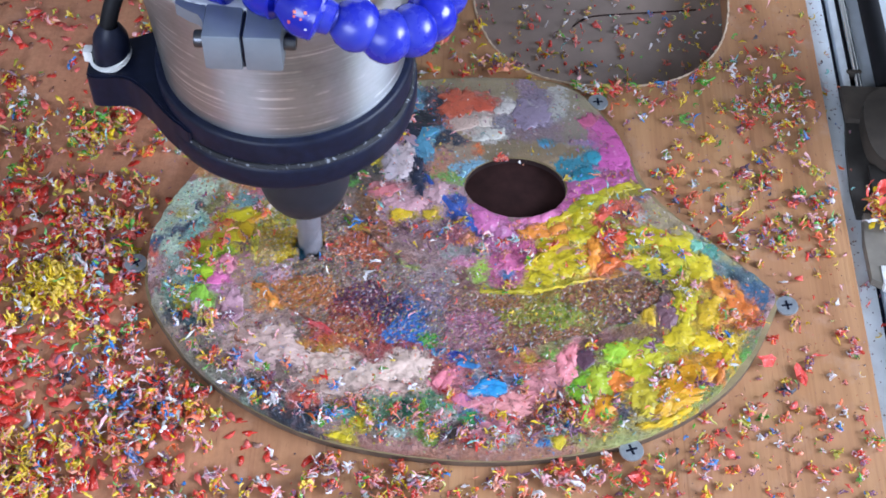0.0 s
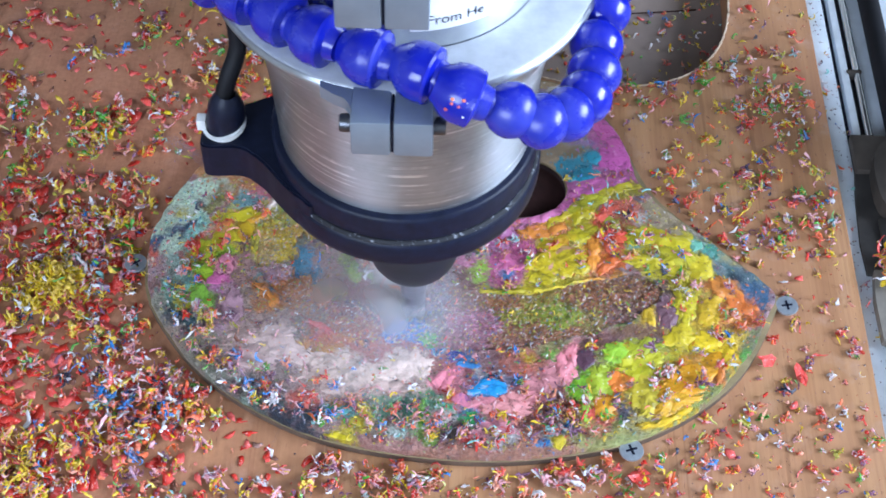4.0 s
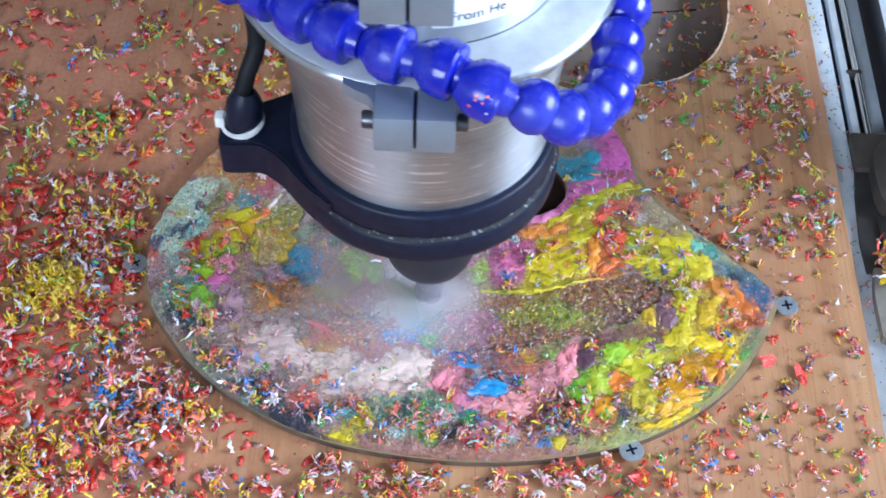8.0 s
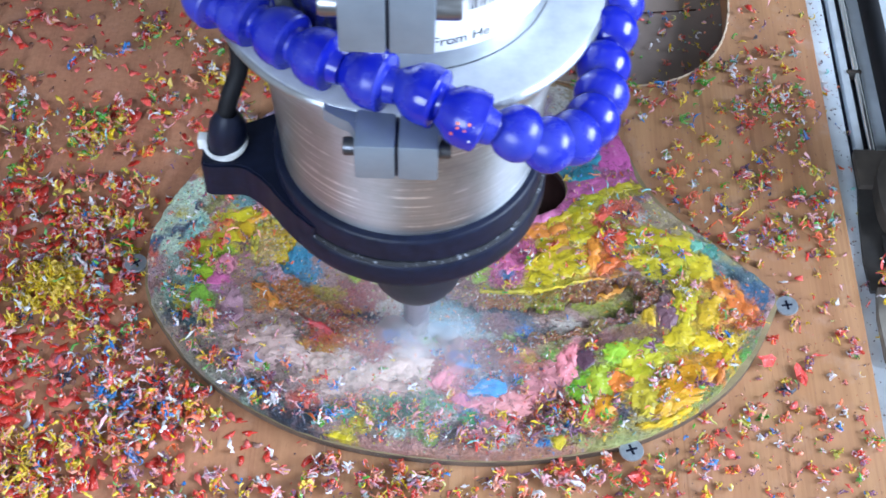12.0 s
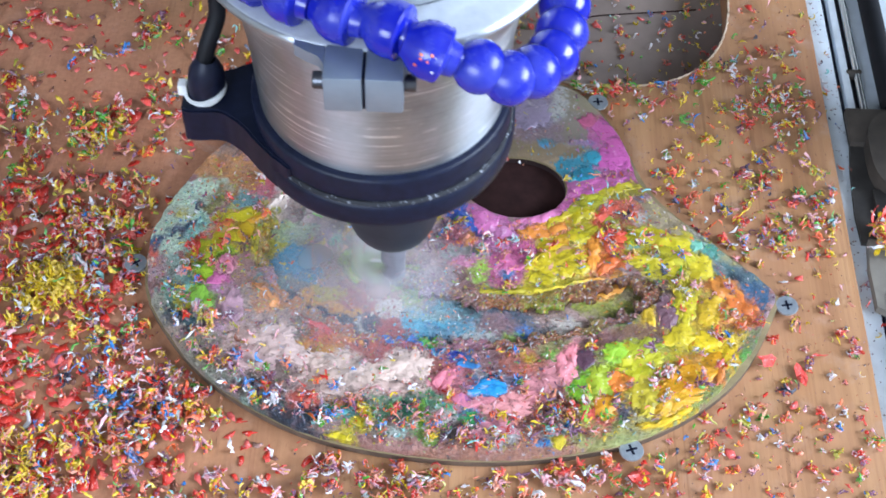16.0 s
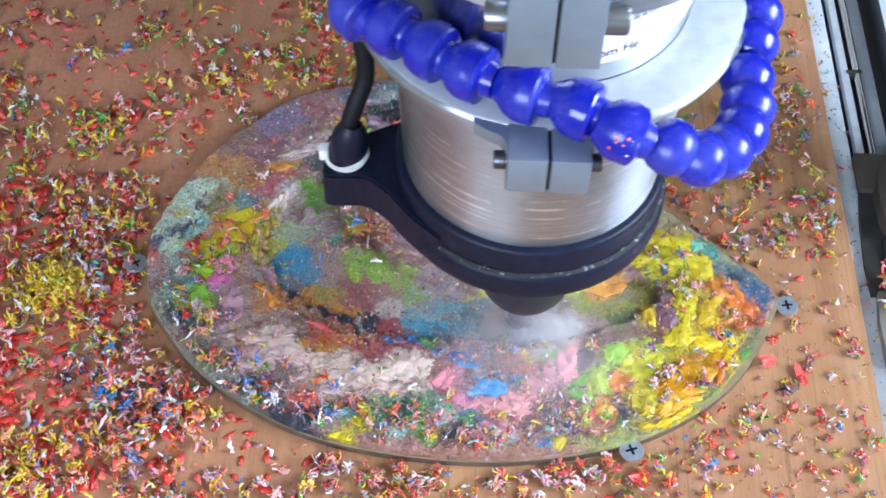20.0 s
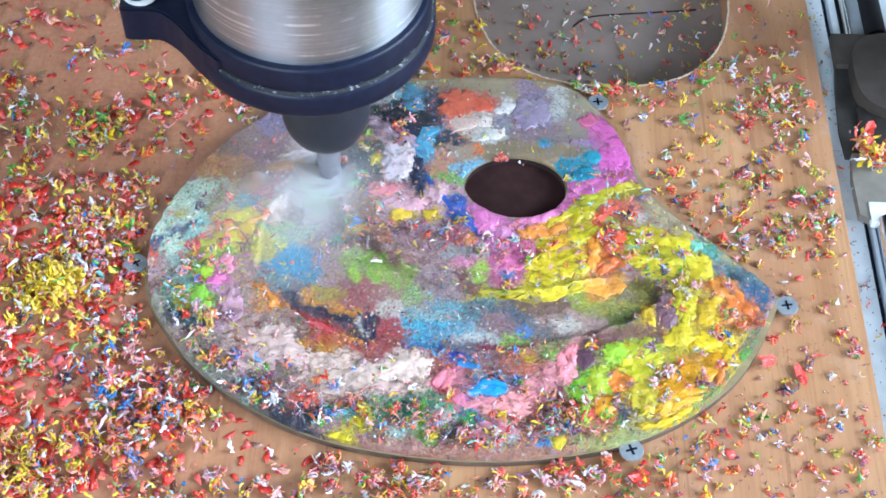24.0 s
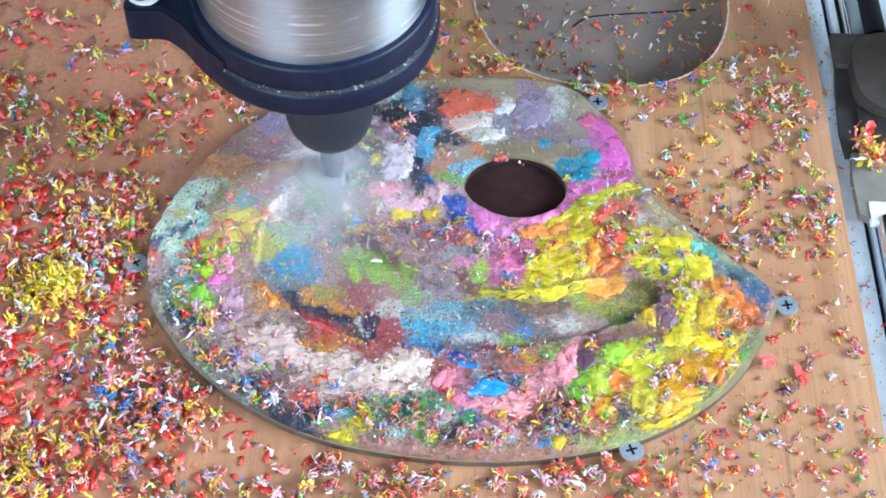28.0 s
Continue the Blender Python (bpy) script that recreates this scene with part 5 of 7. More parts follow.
    # black ring with its dust groove and its two lugs
    part("collar_band", lathe(bmesh.new(), [(0.0380, 0.1078), (0.0440, 0.1078), (0.0450, 0.1086), (0.0452, 0.1170), (0.0448, 0.1182), (0.0440, 0.1188), (0.0380, 0.1188)], 96), BLACK, s, "black plastic band")
    part("collar_ring", lathe(bmesh.new(), [(0.0300, 0.0950), (0.0430, 0.0950), (0.0452, 0.0956), (0.0463, 0.0970), (0.0466, 0.0990), (0.0466, 0.1050), (0.0460, 0.1064), (0.0450, 0.1073), (0.0380, 0.1076)], 96), BLACK, s, "black plastic lower ring")
    part("dust_line", lathe(bmesh.new(), [(0.0440, 0.1069), (0.0459, 0.1067), (0.0460, 0.1071), (0.0451, 0.1079), (0.0440, 0.1079)], 120, wobble=0.004), DUSTY, s, "pale dust caught in the groove")
    lug = [(-0.0400, 0.0150), (-0.0560, 0.0090), (-0.0660, 0.0080), (-0.0683, 0.0060), (-0.0690, -0.0060), (-0.0674, -0.0110), (-0.0560, -0.0110), (-0.0508, -0.0138), (-0.0462, -0.0180), (-0.0424, -0.0228), (-0.0385, -0.0272), (-0.0340, -0.0314), (-0.0280, -0.0330), (-0.0280, 0.0)]
    bm = slab(bmesh.new(), [[tuple(p) for p in spline(lug, 5)]], 0.0965, 0.1125)
    bmesh.ops.bevel(bm, geom=[e for e in bm.edges if len(e.link_faces) == 2 and e.calc_face_angle() > 1.2], offset=0.0008, segments=2, affect="EDGES")
    part("cable_lug", bm, BLACK, s, "black plastic lug that holds the cable")
    # cable, its grommet and tie
    path = spline([(-0.0610, -0.0016, 0.1125), (-0.0608, -0.0016, 0.1240), (-0.0585, 0.0010, 0.1330), (-0.0550, 0.0060, 0.1430), (-0.0560, 0.0095, 0.1570), (-0.0585, 0.0160, 0.1740), (-0.0610, 0.0300, 0.2000), (-0.0600, 0.0420, 0.2700)], 8, False)
    cable = part("cable", sweep(bmesh.new(), path, 0.0030, 14), RUBBER, s, "black rubber cable")
    part("grommet", lathe(bmesh.new(), [(0, -0.001), (0.0062, -0.001), (0.0066, 0.004), (0.0060, 0.0105), (0.0042, 0.0145), (0.0030, 0.0160)], 28, pose(-0.0610, -0.0016, 0.1125, 0, 6, 0)), BLACK, cable)
    part("cable_tie", lathe(bmesh.new(), [(0.0064, 0.0006), (0.0076, 0.0006), (0.0076, 0.0026), (0.0064, 0.0026), (0.0064, 0.0006)], 32, pose(-0.0610, -0.0016, 0.1125, 8, -14, 0)), WHITE, cable, "white nylon cable tie")
    part("tie_head", box(bmesh.new(), -0.0705, -0.0672, -0.0040, 0.0000, 0.1120, 0.1168, 0.0006), WHITE, cable)
    part("mount_plate", box(bmesh.new(), -0.0700, 0.0700, 0.0540, 0.0795, 0.1850, 0.3150, 0.0015), ALU_FLAT, s, "aluminium mount plate")
    # collet nut
    nut = [(0.0, 0.0980), (0.0170, 0.0980), (0.0170, 0.0480), (0.0165, 0.0430), (0.0154, 0.0385), (0.0135, 0.0345), (0.0110, 0.0322), (0.0090, 0.0315), (0.0052, 0.0312), (0.0, 0.0320)]
    part("collet_nut", lathe(bmesh.new(), [(r * 1.06, z + (0.005 if z < 0.06 else 0.0)) for r, z in nut[::-1]], 64, Matrix.Translation((AXIS, 0, 0))), NUT, s, "dark steel collet nut")


def sticker():
    """White barrel label: a line of print, a barcode and bars for the rest."""
    r = 0.0418
    bm = bmesh.new()
    n = 40
    lo, hi = radians(-86), radians(-6)
    vs = [[bm.verts.new((r * math.cos(lo + (hi - lo) * i / n), r * math.sin(lo + (hi - lo) * i / n), z)) for i in range(n + 1)] for z in (0.1985, 0.2200)]
    for i in range(n):
        bm.faces.new((vs[0][i], vs[0][i + 1], vs[1][i + 1], vs[1][i]))
    label = part("sticker", bm, LABEL, SPINDLE, "white printed paper sticker")
    for i in range(14):
        a, w = radians(-66) + i * 0.021, 0.004 + 0.008 * ((i * 7) % 3) / 2
        bm = bmesh.new()
        q = [bm.verts.new(((r + 0.0002) * math.cos(a + d), (r + 0.0002) * math.sin(a + d), z)) for d, z in ((0, 0.2120), (w, 0.2120), (w, 0.2190), (0, 0.2190))]
        bm.faces.new(q)
        part("barcode_bar", bm, PRINT, label)
    curve = bpy.data.curves.new("words", "FONT")
    curve.body, curve.size, curve.extrude = "ot From He", 0.0046, 0.00002
    tmp = bpy.data.objects.new("words", curve)
    me = bpy.data.meshes.new_from_object(tmp)
    bpy.data.objects.remove(tmp)
    for v in me.vertices:
        a = radians(-87) + v.co.x / r
        v.co = Vector(((r + 0.0002) * math.cos(a), (r + 0.0002) * math.sin(a), 0.2010 + v.co.y))
    me.materials.append(PRINT)
    ob = new("print_line", me)
    ob.parent = label


def hose():
    """Segmented blue air hose: each segment a bulb with a narrower socket."""
    way = [(-0.0640, -0.0080, 0.2010), (-0.0540, -0.0237, 0.2000), (-0.0440, -0.0302, 0.2000), (-0.0332, -0.0383, 0.2000), (-0.0223, -0.0457, 0.2000), (-0.0078, -0.0527, 0.2000), (0.0064, -0.0578, 0.2000),
           (0.0175, -0.0640, 0.1985), (0.0310, -0.0630, 0.1918), (0.0395, -0.0633, 0.1880), (0.0466, -0.0590, 0.1864), (0.0518, -0.0516, 0.1854), (0.0548, -0.0420, 0.1851), (0.0560, -0.0300, 0.1842), (0.0588, -0.0160, 0.1842), (0.0612, -0.0050, 0.1850), (0.0640, 0.0070, 0.1880)]
    run = part("air_hose", sweep(bmesh.new(), [Vector(p) for p in spline(way, 4, False)], 0.0036, 12), BLUE, SPINDLE, "segmented bright blue plastic air hose")
    for i in range(1, len(way) - 1):
        p = Vector(way[i])
        d = (Vector(way[i + 1]) - Vector(way[i - 1])).normalized()
        gap = (Vector(way[i + 1]) - p).length
        m = Matrix.Translation(p) @ d.to_track_quat("Z", "Y").to_matrix().to_4x4()
        R = 0.0084 if i < 8 else 0.0079
        b = [(0.0030, -R * 0.95), (0.0046, -R * 0.92), (0.0056, -R * 0.72), (R * 0.90, -R * 0.42), (R * 0.985, -R * 0.12), (R, R * 0.12), (R * 0.97, R * 0.38), (R * 0.985, R * 0.44), (R * 0.93, R * 0.52), (R * 0.62, R * 0.60), (R * 0.55, R * 0.95), (0.003, R * 1.0)]
        if i >= 8:
            b = [(0.0030, -R * 0.90), (R * 0.6, -R * 0.78), (R * 0.86, -R * 0.48), (R * 0.98, -R * 0.15), (R, R * 0.1), (R * 0.92, R * 0.40), (R * 0.7, R * 0.68), (R * 0.5, R * 0.85), (0.003, R * 0.9)]
        seg = part("hose_segment", lathe(bmesh.new(), b, 32, m), BLUE, run)
        if i == 7:
            rnd = random.Random(5)
            for k in range(9):
                q = Vector((rnd.uniform(-0.6, 0.5), -1.0 + rnd.uniform(-0.1, 0.2), rnd.uniform(0.0, 0.75))).normalized()
                bm = bmesh.new()
                bmesh.ops.create_icosphere(bm, subdivisions=1, radius=rnd.uniform(0.00025, 0.0006), matrix=Matrix.Translation(p + q * R * 0.985))
                part("paint_speck", bm, random.Random(k).choice([CHIP["red"], CHIP["orange"], CHIP["white"]]), seg)


def cutter():
    """The end mill, with two flutes; it turns about its own axis."""
    bm = bmesh.new()
    n, m = 24, 22
    rows = []
    for k in range(m + 1):
        z = 0.044 * k / m
        row = []
        for i in range(n):
            a = 2 * math.pi * i / n
            r = 0.0050
            if z < 0.018:
                r *= 1 - 0.38 * max(0.0, math.cos(2 * (a - z * 190))) ** 2
            row.append(bm.verts.new((r * math.cos(a), r * math.sin(a), z)))
        rows.append(row)
    for a, b in zip(rows, rows[1:]):
        for i in range(n):
            bm.faces.new((a[i], a[(i + 1) % n], b[(i + 1) % n], b[i]))
    bm.faces.new(rows[0][::-1])
    bm.faces.new(rows[-1])
    return part("end_mill", bm, SHANK, SPINDLE, "spinning steel end mill")


# ---- gantry foot that runs along the rail ----
FOOT = tagged(empty("machine_gantry"), "dark dusty machine gantry that carries the spindle", "gantry")


def carriage():
    c = FOOT
    part("rear_plate", box(bmesh.new(), 0.1774, 0.2450, -0.0210, 0.0000, -0.0045, 0.0000, 0.0010), GREY_DUST, c, "dusty brown rear plate")
    pts = [(0.1774, -0.0205), (0.2450, -0.0205), (0.2450, -0.0760), (0.1745, -0.0760), (0.1738, -0.0600), (0.1755, -0.0350)]
    # black plate laid where there is only shadow beside the carriage
    part("shadow_plate", slab(bmesh.new(), [pts], -0.0048, -0.0030), CARRIAGE_SHADOW, c, "black plate standing for the shadow beside the carriage")
    bm = slab(bmesh.new(), [ellipse(0.2120, -0.0300, 0.0290, 0.0260, 40, 3.0)], -0.0030, 0.0055)
    part("bearing_block", bm, GREY_DUST, c, "dusty brown bearing block")
    # second dark plate, for the shaded hollow behind the front foot
    part("cavity_plate", box(bmesh.new(), 0.1830, 0.2450, -0.0760, -0.0470, -0.0030, -0.0010, 0.0008), CARRIAGE_SHADOW, c)
    bm = slab(bmesh.new(), [[(0.1768, -0.0755), (0.2450, -0.0755), (0.2450, -0.1070), (0.1800, -0.1130), (0.1752, -0.1105), (0.1750, -0.0900)]], -0.0048, -0.0006)
    part("front_foot", bm, PALE_FOOT, c, "dusty pale grey foot")
    part("end_cap", box(bmesh.new(), 0.1795, 0.2450, -0.1150, -0.1035, -0.0044, 0.0002, 0.0012), WHITE, c, "white end cap")
    part("upright", box(bmesh.new(), 0.2500, 0.2620, -0.0500, 0.0150, BED_Z, 0.3300, 0.002), DARK_STEEL, c, "dark steel upright plate")
    part("upright", box(bmesh.new(), -0.4120, -0.4000, -0.0500, 0.0150, BED_Z, 0.3300, 0.002), DARK_STEEL, c, "dark steel upright plate")
    # unseen beam, made low and deep to shade the board behind the spindle
    part("cross_beam", box(bmesh.new(), -0.4000, 0.2500, -0.0280, 0.1600, 0.1250, 0.3200, 0.002), DARK_STEEL, c, "unseen dark steel cross beam, deepened to shade the board")
    part("crossmember", box(bmesh.new(), 0.2440, 0.2510, -0.1080, 0.0000, BED_Z, 0.0040), DARK_STEEL, c)
    bm = sweep(bmesh.new(), [(0.1998, 0.0000, -0.0020), (0.1998, 0.4000, -0.0020)], 0.0050, 24)
    part("drive_screw", bm, RUBBER, c, "black ribbed drive tube")
    bm = sweep(bmesh.new(), [(0.1886, -0.1130, -0.0030), (0.1886, -0.3300, -0.0030)], 0.0070, 32)
    part("lower_tube", bm, CHROME, c, "bright steel tube")


def screw(x, y, turn):
    """Countersunk cross-head screw that holds the palette down."""
    s = tagged(empty("screw", pose(x, y, 0.0, 0, 0, turn)), "grey countersunk cross-head screw in the board", "screw", "screws round the palette")
    bm = lathe(bmesh.new(), [(0.0016, -0.006), (0.0020, 0.0000), (0.0044, 0.0022), (0.0047, 0.0030), (0.0045, 0.0035), (0.0028, 0.0036), (0, 0.0036)], 28)
    part("screw_head", bm, ZINC, s)
    # raised black bars stand for the shade in the cross recess
    for a in (0, 90):
        q = box(bmesh.new(), -0.0023, 0.0023, -0.0005, 0.0005, 0.0030, 0.00372, 0.0001, 1)
        bmesh.ops.rotate(q, verts=q.verts, cent=(0, 0, 0), matrix=Matrix.Rotation(radians(a), 3, "Z"))
        part("slot_shade_bar", q, BLACK, s)


# ---- paint shavings ----
SHADES = dict(red="cc2c1a", orange="e0602a", yellow="d8b60c", white="d4d0d4", pink="d89aa0", blue="2c78c0", green="4c9a20", teal="7fb6b4", mauve="7a4a68", brown="7a4a38", navy="2a3048", salmon="d88a6c", olive="a8a030")
CHIP = {k: shaving_mat("shaving_" + k, c) for k, c in SHADES.items()}
NAMES = list(CHIP)


def curl(rnd, size, broad=1.0):
    """Points of one torn, curled shaving with its closed faces, about the origin."""
    n = rnd.choice((6, 7, 8))
    bend, twist = rnd.choice((-1, 1)) * rnd.uniform(1.2, 6.8), rnd.uniform(-2.8, 2.8)
    width, thick = size * broad * rnd.uniform(0.09, 0.20), size * rnd.uniform(0.014, 0.026) + 0.00006
    out, x, y, z, a = [], 0.0, 0.0, 0.0, -bend / 2
    for i in range(n):
        q = i / (n - 1)
        w = width * (0.2 + 0.95 * math.sin(math.pi * (0.08 + 0.84 * q))) * rnd.uniform(0.55, 1.35)
        t = twist * (q - 0.5) + rnd.uniform(-0.35, 0.35)
        nx, nz = -math.sin(a), math.cos(a)
        y += rnd.uniform(-0.09, 0.09) * size
        for sw, st in ((-1, -1), (1, -1), (1, 1), (-1, 1)):
            yy, hh = y + sw * w / 2 * math.cos(t), st * thick / 2 + sw * w / 2 * math.sin(t)
            out.append((x + nx * hh, yy, z + nz * hh))
        x += math.cos(a) * size / n
        z += math.sin(a) * size / n
        a += bend / n * rnd.uniform(0.5, 1.6)
    faces = [(0, 1, 2, 3), tuple(reversed(range(4 * n - 4, 4 * n)))]
    for i in range(n - 1):
        for k in range(4):
            faces.append((4 * i + k, 4 * i + 4 + k, 4 * i + 4 + (k + 1) % 4, 4 * i + (k + 1) % 4))
    return np.array(out), faces


def strand(rnd, size, broad=1.0):
    """A long torn strip, crinkled and folded back on itself."""
    n = rnd.choice((9, 10, 11))
    width, thick = size * broad * rnd.uniform(0.075, 0.135), size * 0.012 + 0.00007
    out, p = [], np.zeros(3)
    a, b, roll = rnd.uniform(0, 6.283), rnd.uniform(-0.5, 0.5), rnd.uniform(-1.2, 1.2)
    turn, nod = rnd.uniform(-0.32, 0.32), rnd.uniform(-0.2, 0.2)
    for i in range(n):
        q = i / (n - 1)
        d = np.array((math.cos(a) * math.cos(b), math.sin(a) * math.cos(b), math.sin(b)))
        side = np.array((-math.sin(a), math.cos(a), 0.0))
        up = np.cross(d, side)
        c, k = math.cos(roll), math.sin(roll)
        side, up = side * c + up * k, up * c - side * k
        w = width * (0.25 + 0.9 * math.sin(math.pi * (0.07 + 0.86 * q)) ** 0.6) * rnd.uniform(0.6, 1.4) / 2
        for sw, st in ((-1, -1), (1, -1), (1, 1), (-1, 1)):
            out.append(tuple(p + side * w * sw + up * thick * st / 2))
        p = p + d * size / n
        a += turn + rnd.uniform(-0.5, 0.5)
        b = b * 0.6 + nod + rnd.uniform(-0.6, 0.6)
        roll += rnd.uniform(-0.6, 0.6)
    faces = [(0, 1, 2, 3), tuple(reversed(range(4 * n - 4, 4 * n)))]
    for i in range(n - 1):
        for k in range(4):
            faces.append((4 * i + k, 4 * i + 4 + k, 4 * i + 4 + (k + 1) % 4, 4 * i + (k + 1) % 4))
    pts = np.array(out)
    return pts - pts.mean(0), faces


def crumb(rnd, size):
    """A torn crumb of paint."""
    pts = []
    for i in range(3):
        r = (0.55, 1.0, 0.5)[i] * size / 2
        for k in range(5):
            a = 2 * math.pi * (k + 0.5 * i) / 5
            q = r * rnd.uniform(0.6, 1.25)
            pts.append((q * math.cos(a), q * math.sin(a), (i - 1) * size * 0.27 * rnd.uniform(0.6, 1.3)))
    faces = [(4, 3, 2, 1, 0), (10, 11, 12, 13, 14)]
    for i in range(2):
        for k in range(5):
            faces.append((5 * i + k, 5 * i + (k + 1) % 5, 5 * i + 5 + (k + 1) % 5, 5 * i + 5 + k))
    return np.array(pts), faces


def flake(rnd, size):
    """A torn, creased flake that lies nearly level."""
    n = rnd.randint(7, 9)
    low, high = [], []
    for k in range(n):
        a = 2 * math.pi * k / n
        q = size * rnd.uniform(0.26, 0.62)
        x, y, z = q * math.cos(a) * 1.4, q * math.sin(a) * 0.75, size * rnd.uniform(-0.10, 0.20)
        low.append((x, y, z)), high.append((x, y, z + 0.0001 + size * 0.015))
    t = 0.0001 + size * 0.015
    mid = (rnd.uniform(-0.15, 0.15) * size, rnd.uniform(-0.1, 0.1) * size, rnd.uniform(-0.05, 0.22) * size)
    pts = low + high + [mid, (mid[0], mid[1], mid[2] + t)]
    faces = []
    for k in range(n):
        j = (k + 1) % n
        faces += [(k, j, n + j, n + k), (j, k, 2 * n), (n + k, n + j, 2 * n + 1)]
    return np.array(pts), faces


def spin(rnd, lean):
    return np.array(Euler((rnd.uniform(-lean, lean), rnd.uniform(-lean, lean), rnd.uniform(0, 6.283))).to_matrix())


class Heap:
    """Gathers many shavings into one mesh."""

    def __init__(self, seed):
        self.rnd, self.v, self.f, self.i, self.pure = random.Random(seed), [], [], [], False

    def add(self, x, y, ground, size, colour, lean=0.7, pile=0.0, curly=0.86, broad=1.0):
        r = self.rnd
        kind = r.random()
        if broad > 1.0:
            p, f = strand(r, size * 2.3, broad)
        elif colour == "red" and kind < (0.5 if x < -0.06 else 0.16) and curly > 0.5:
            p, f = flake(r, size * 1.6)
            lean = 0.25
        elif kind < curly:
            p, f = curl(r, size * 2.3, broad)
        else:
            p, f = crumb(r, size * 0.65)
        p = p @ spin(r, lean).T
        p[:, 2] += ground - p[:, 2].min() - 0.00008 + pile
        p[:, 0] += x
        p[:, 1] += y
        b = len(self.v)
        self.v += [tuple(q) for q in p]
        self.f += [tuple(b + k for k in q) for q in f]
        a, c = NAMES.index(colour), NAMES.index(colour if self.pure or r.random() < 0.6 else r.choice(("white", "salmon", "mauve", "yellow", "orange", "red", "pink")))
        e = r.choice((a, c))
        self.i += [a if k < 2 else (a, e, c, e)[(k - 2) % 4] for k in range(len(f))] if len(f[0]) == 4 and len(f[1]) == 4 and len(p) >= 20 else [a] * len(f)

    def tuft(self, x, y, ground, size, mix, pile=0.0):
        """A crumpled clump of torn strands, mostly of two colours."""
        r = self.rnd
        two = [pick(r, mix), pick(r, mix)]
        for k in range(r.randint(6, 11)):
            a, q = r.uniform(0, 6.283), size * r.uniform(0.0, 0.24)
            colour = two[0] if self.pure or r.random() < 0.66 else two[1] if r.random() < 0.7 else pick(r, CONFETTI)
            self.add(x + q * math.cos(a), y + q * math.sin(a) * 0.9, ground, size * r.uniform(0.30, 0.50), colour, 0.5, pile + size * r.uniform(0.0, 0.10), 0.95, r.uniform(1.05, 1.75 if x < -0.05 else 1.5))

    def done(self, name, label):
        ob = raw_part(name, self.v, self.f, list(CHIP.values()), smooth=True, index=self.i)
        return tagged(ob, label, "paint shavings", kind="stuff")


def pick(rnd, mix):
    return rnd.choices(list(mix), list(mix.values()))[0]


WARM = dict(red=8, yellow=6, green=3.5, orange=2, salmon=2, olive=3, white=2.2, teal=0.9, blue=0.7, mauve=0.8, brown=0.6)
MIXED = dict(red=5.5, yellow=6, olive=2, white=3.2, orange=3, pink=3, salmon=2, teal=1.1, blue=1.5, green=1.5, mauve=1, navy=0.5, brown=0.4)
PINKISH = dict(salmon=4, pink=2.5, white=1.2, red=3, orange=4, mauve=2, teal=1.5, navy=1.5, yellow=1.5, blue=1)
GOLD = dict(yellow=9, white=1, green=1, orange=1)
BRIGHT = dict(red=6, yellow=4, orange=3, salmon=2, olive=1.5, green=2, white=3.2, blue=1.5, pink=2, mauve=1.5, navy=0.6)
CONFETTI = dict(white=2.8, yellow=5, pink=3, salmon=2.5, red=4.5, green=2.5, olive=2, blue=2, teal=1.2, orange=3, mauve=2, navy=1.2, brown=1.5)

LEAFY = dict(yellow=5, olive=2.5, green=2.5, red=3.8, orange=2, pink=2, blue=1.2, teal=1, white=1.2, mauve=2, navy=0.8)
CRUMBS = dict(white=4, yellow=4, pink=3, salmon=2, red=2, green=3, blue=2.5, teal=2, orange=2, mauve=3, navy=1.5, brown=1)


def on_board(x, y):
    if x > EDGE_X - 0.001 or inside(x, y, -0.002) or math.hypot((x - HOLE[0]) / HOLE[2], (y - HOLE[1]) / HOLE[3]) < 1.2:
        return False
    u, v = abs(x - OPENING[0]) / OPENING[2], abs(y - OPENING[1]) / OPENING[3]
    if any(math.hypot(x - sx, y - sy) < 0.0062 for sx, sy in ((0.0696, -0.0773), (0.1366, -0.0081))):
        return False
    return u ** 2.6 + v ** 2.6 > 1.03


CLUMPS = []


def board_clump(rnd, x, y, size, mix):
    """One clump of shavings on the board that lies apart from the rest, each shaving a piece of its own."""
    two = [pick(rnd, mix), pick(rnd, mix)]
    ob = empty("shaving_clump", pose(x, y, 0.0))
    for k in range(rnd.randint(5, 9)):
        g = Heap(0)
        g.rnd = rnd
        a, q = rnd.uniform(0, 6.283), size * rnd.uniform(0.0, 0.24)
        colour = two[0] if rnd.random() < 0.66 else two[1] if rnd.random() < 0.7 else pick(rnd, CONFETTI)
        g.add(q * math.cos(a), q * math.sin(a) * 0.9, 0.0, size * rnd.uniform(0.30, 0.50), colour, 0.5, size * rnd.uniform(0.0, 0.08), 0.95, rnd.uniform(1.05, 1.5))
        raw_part("shaving", g.v, g.f, list(CHIP.values()), ob, index=g.i)
    CLUMPS.append(tagged(ob, f"small clump of curled {two[0]} and {two[1]} paint shavings", "paint shavings", "clumps on the board"))


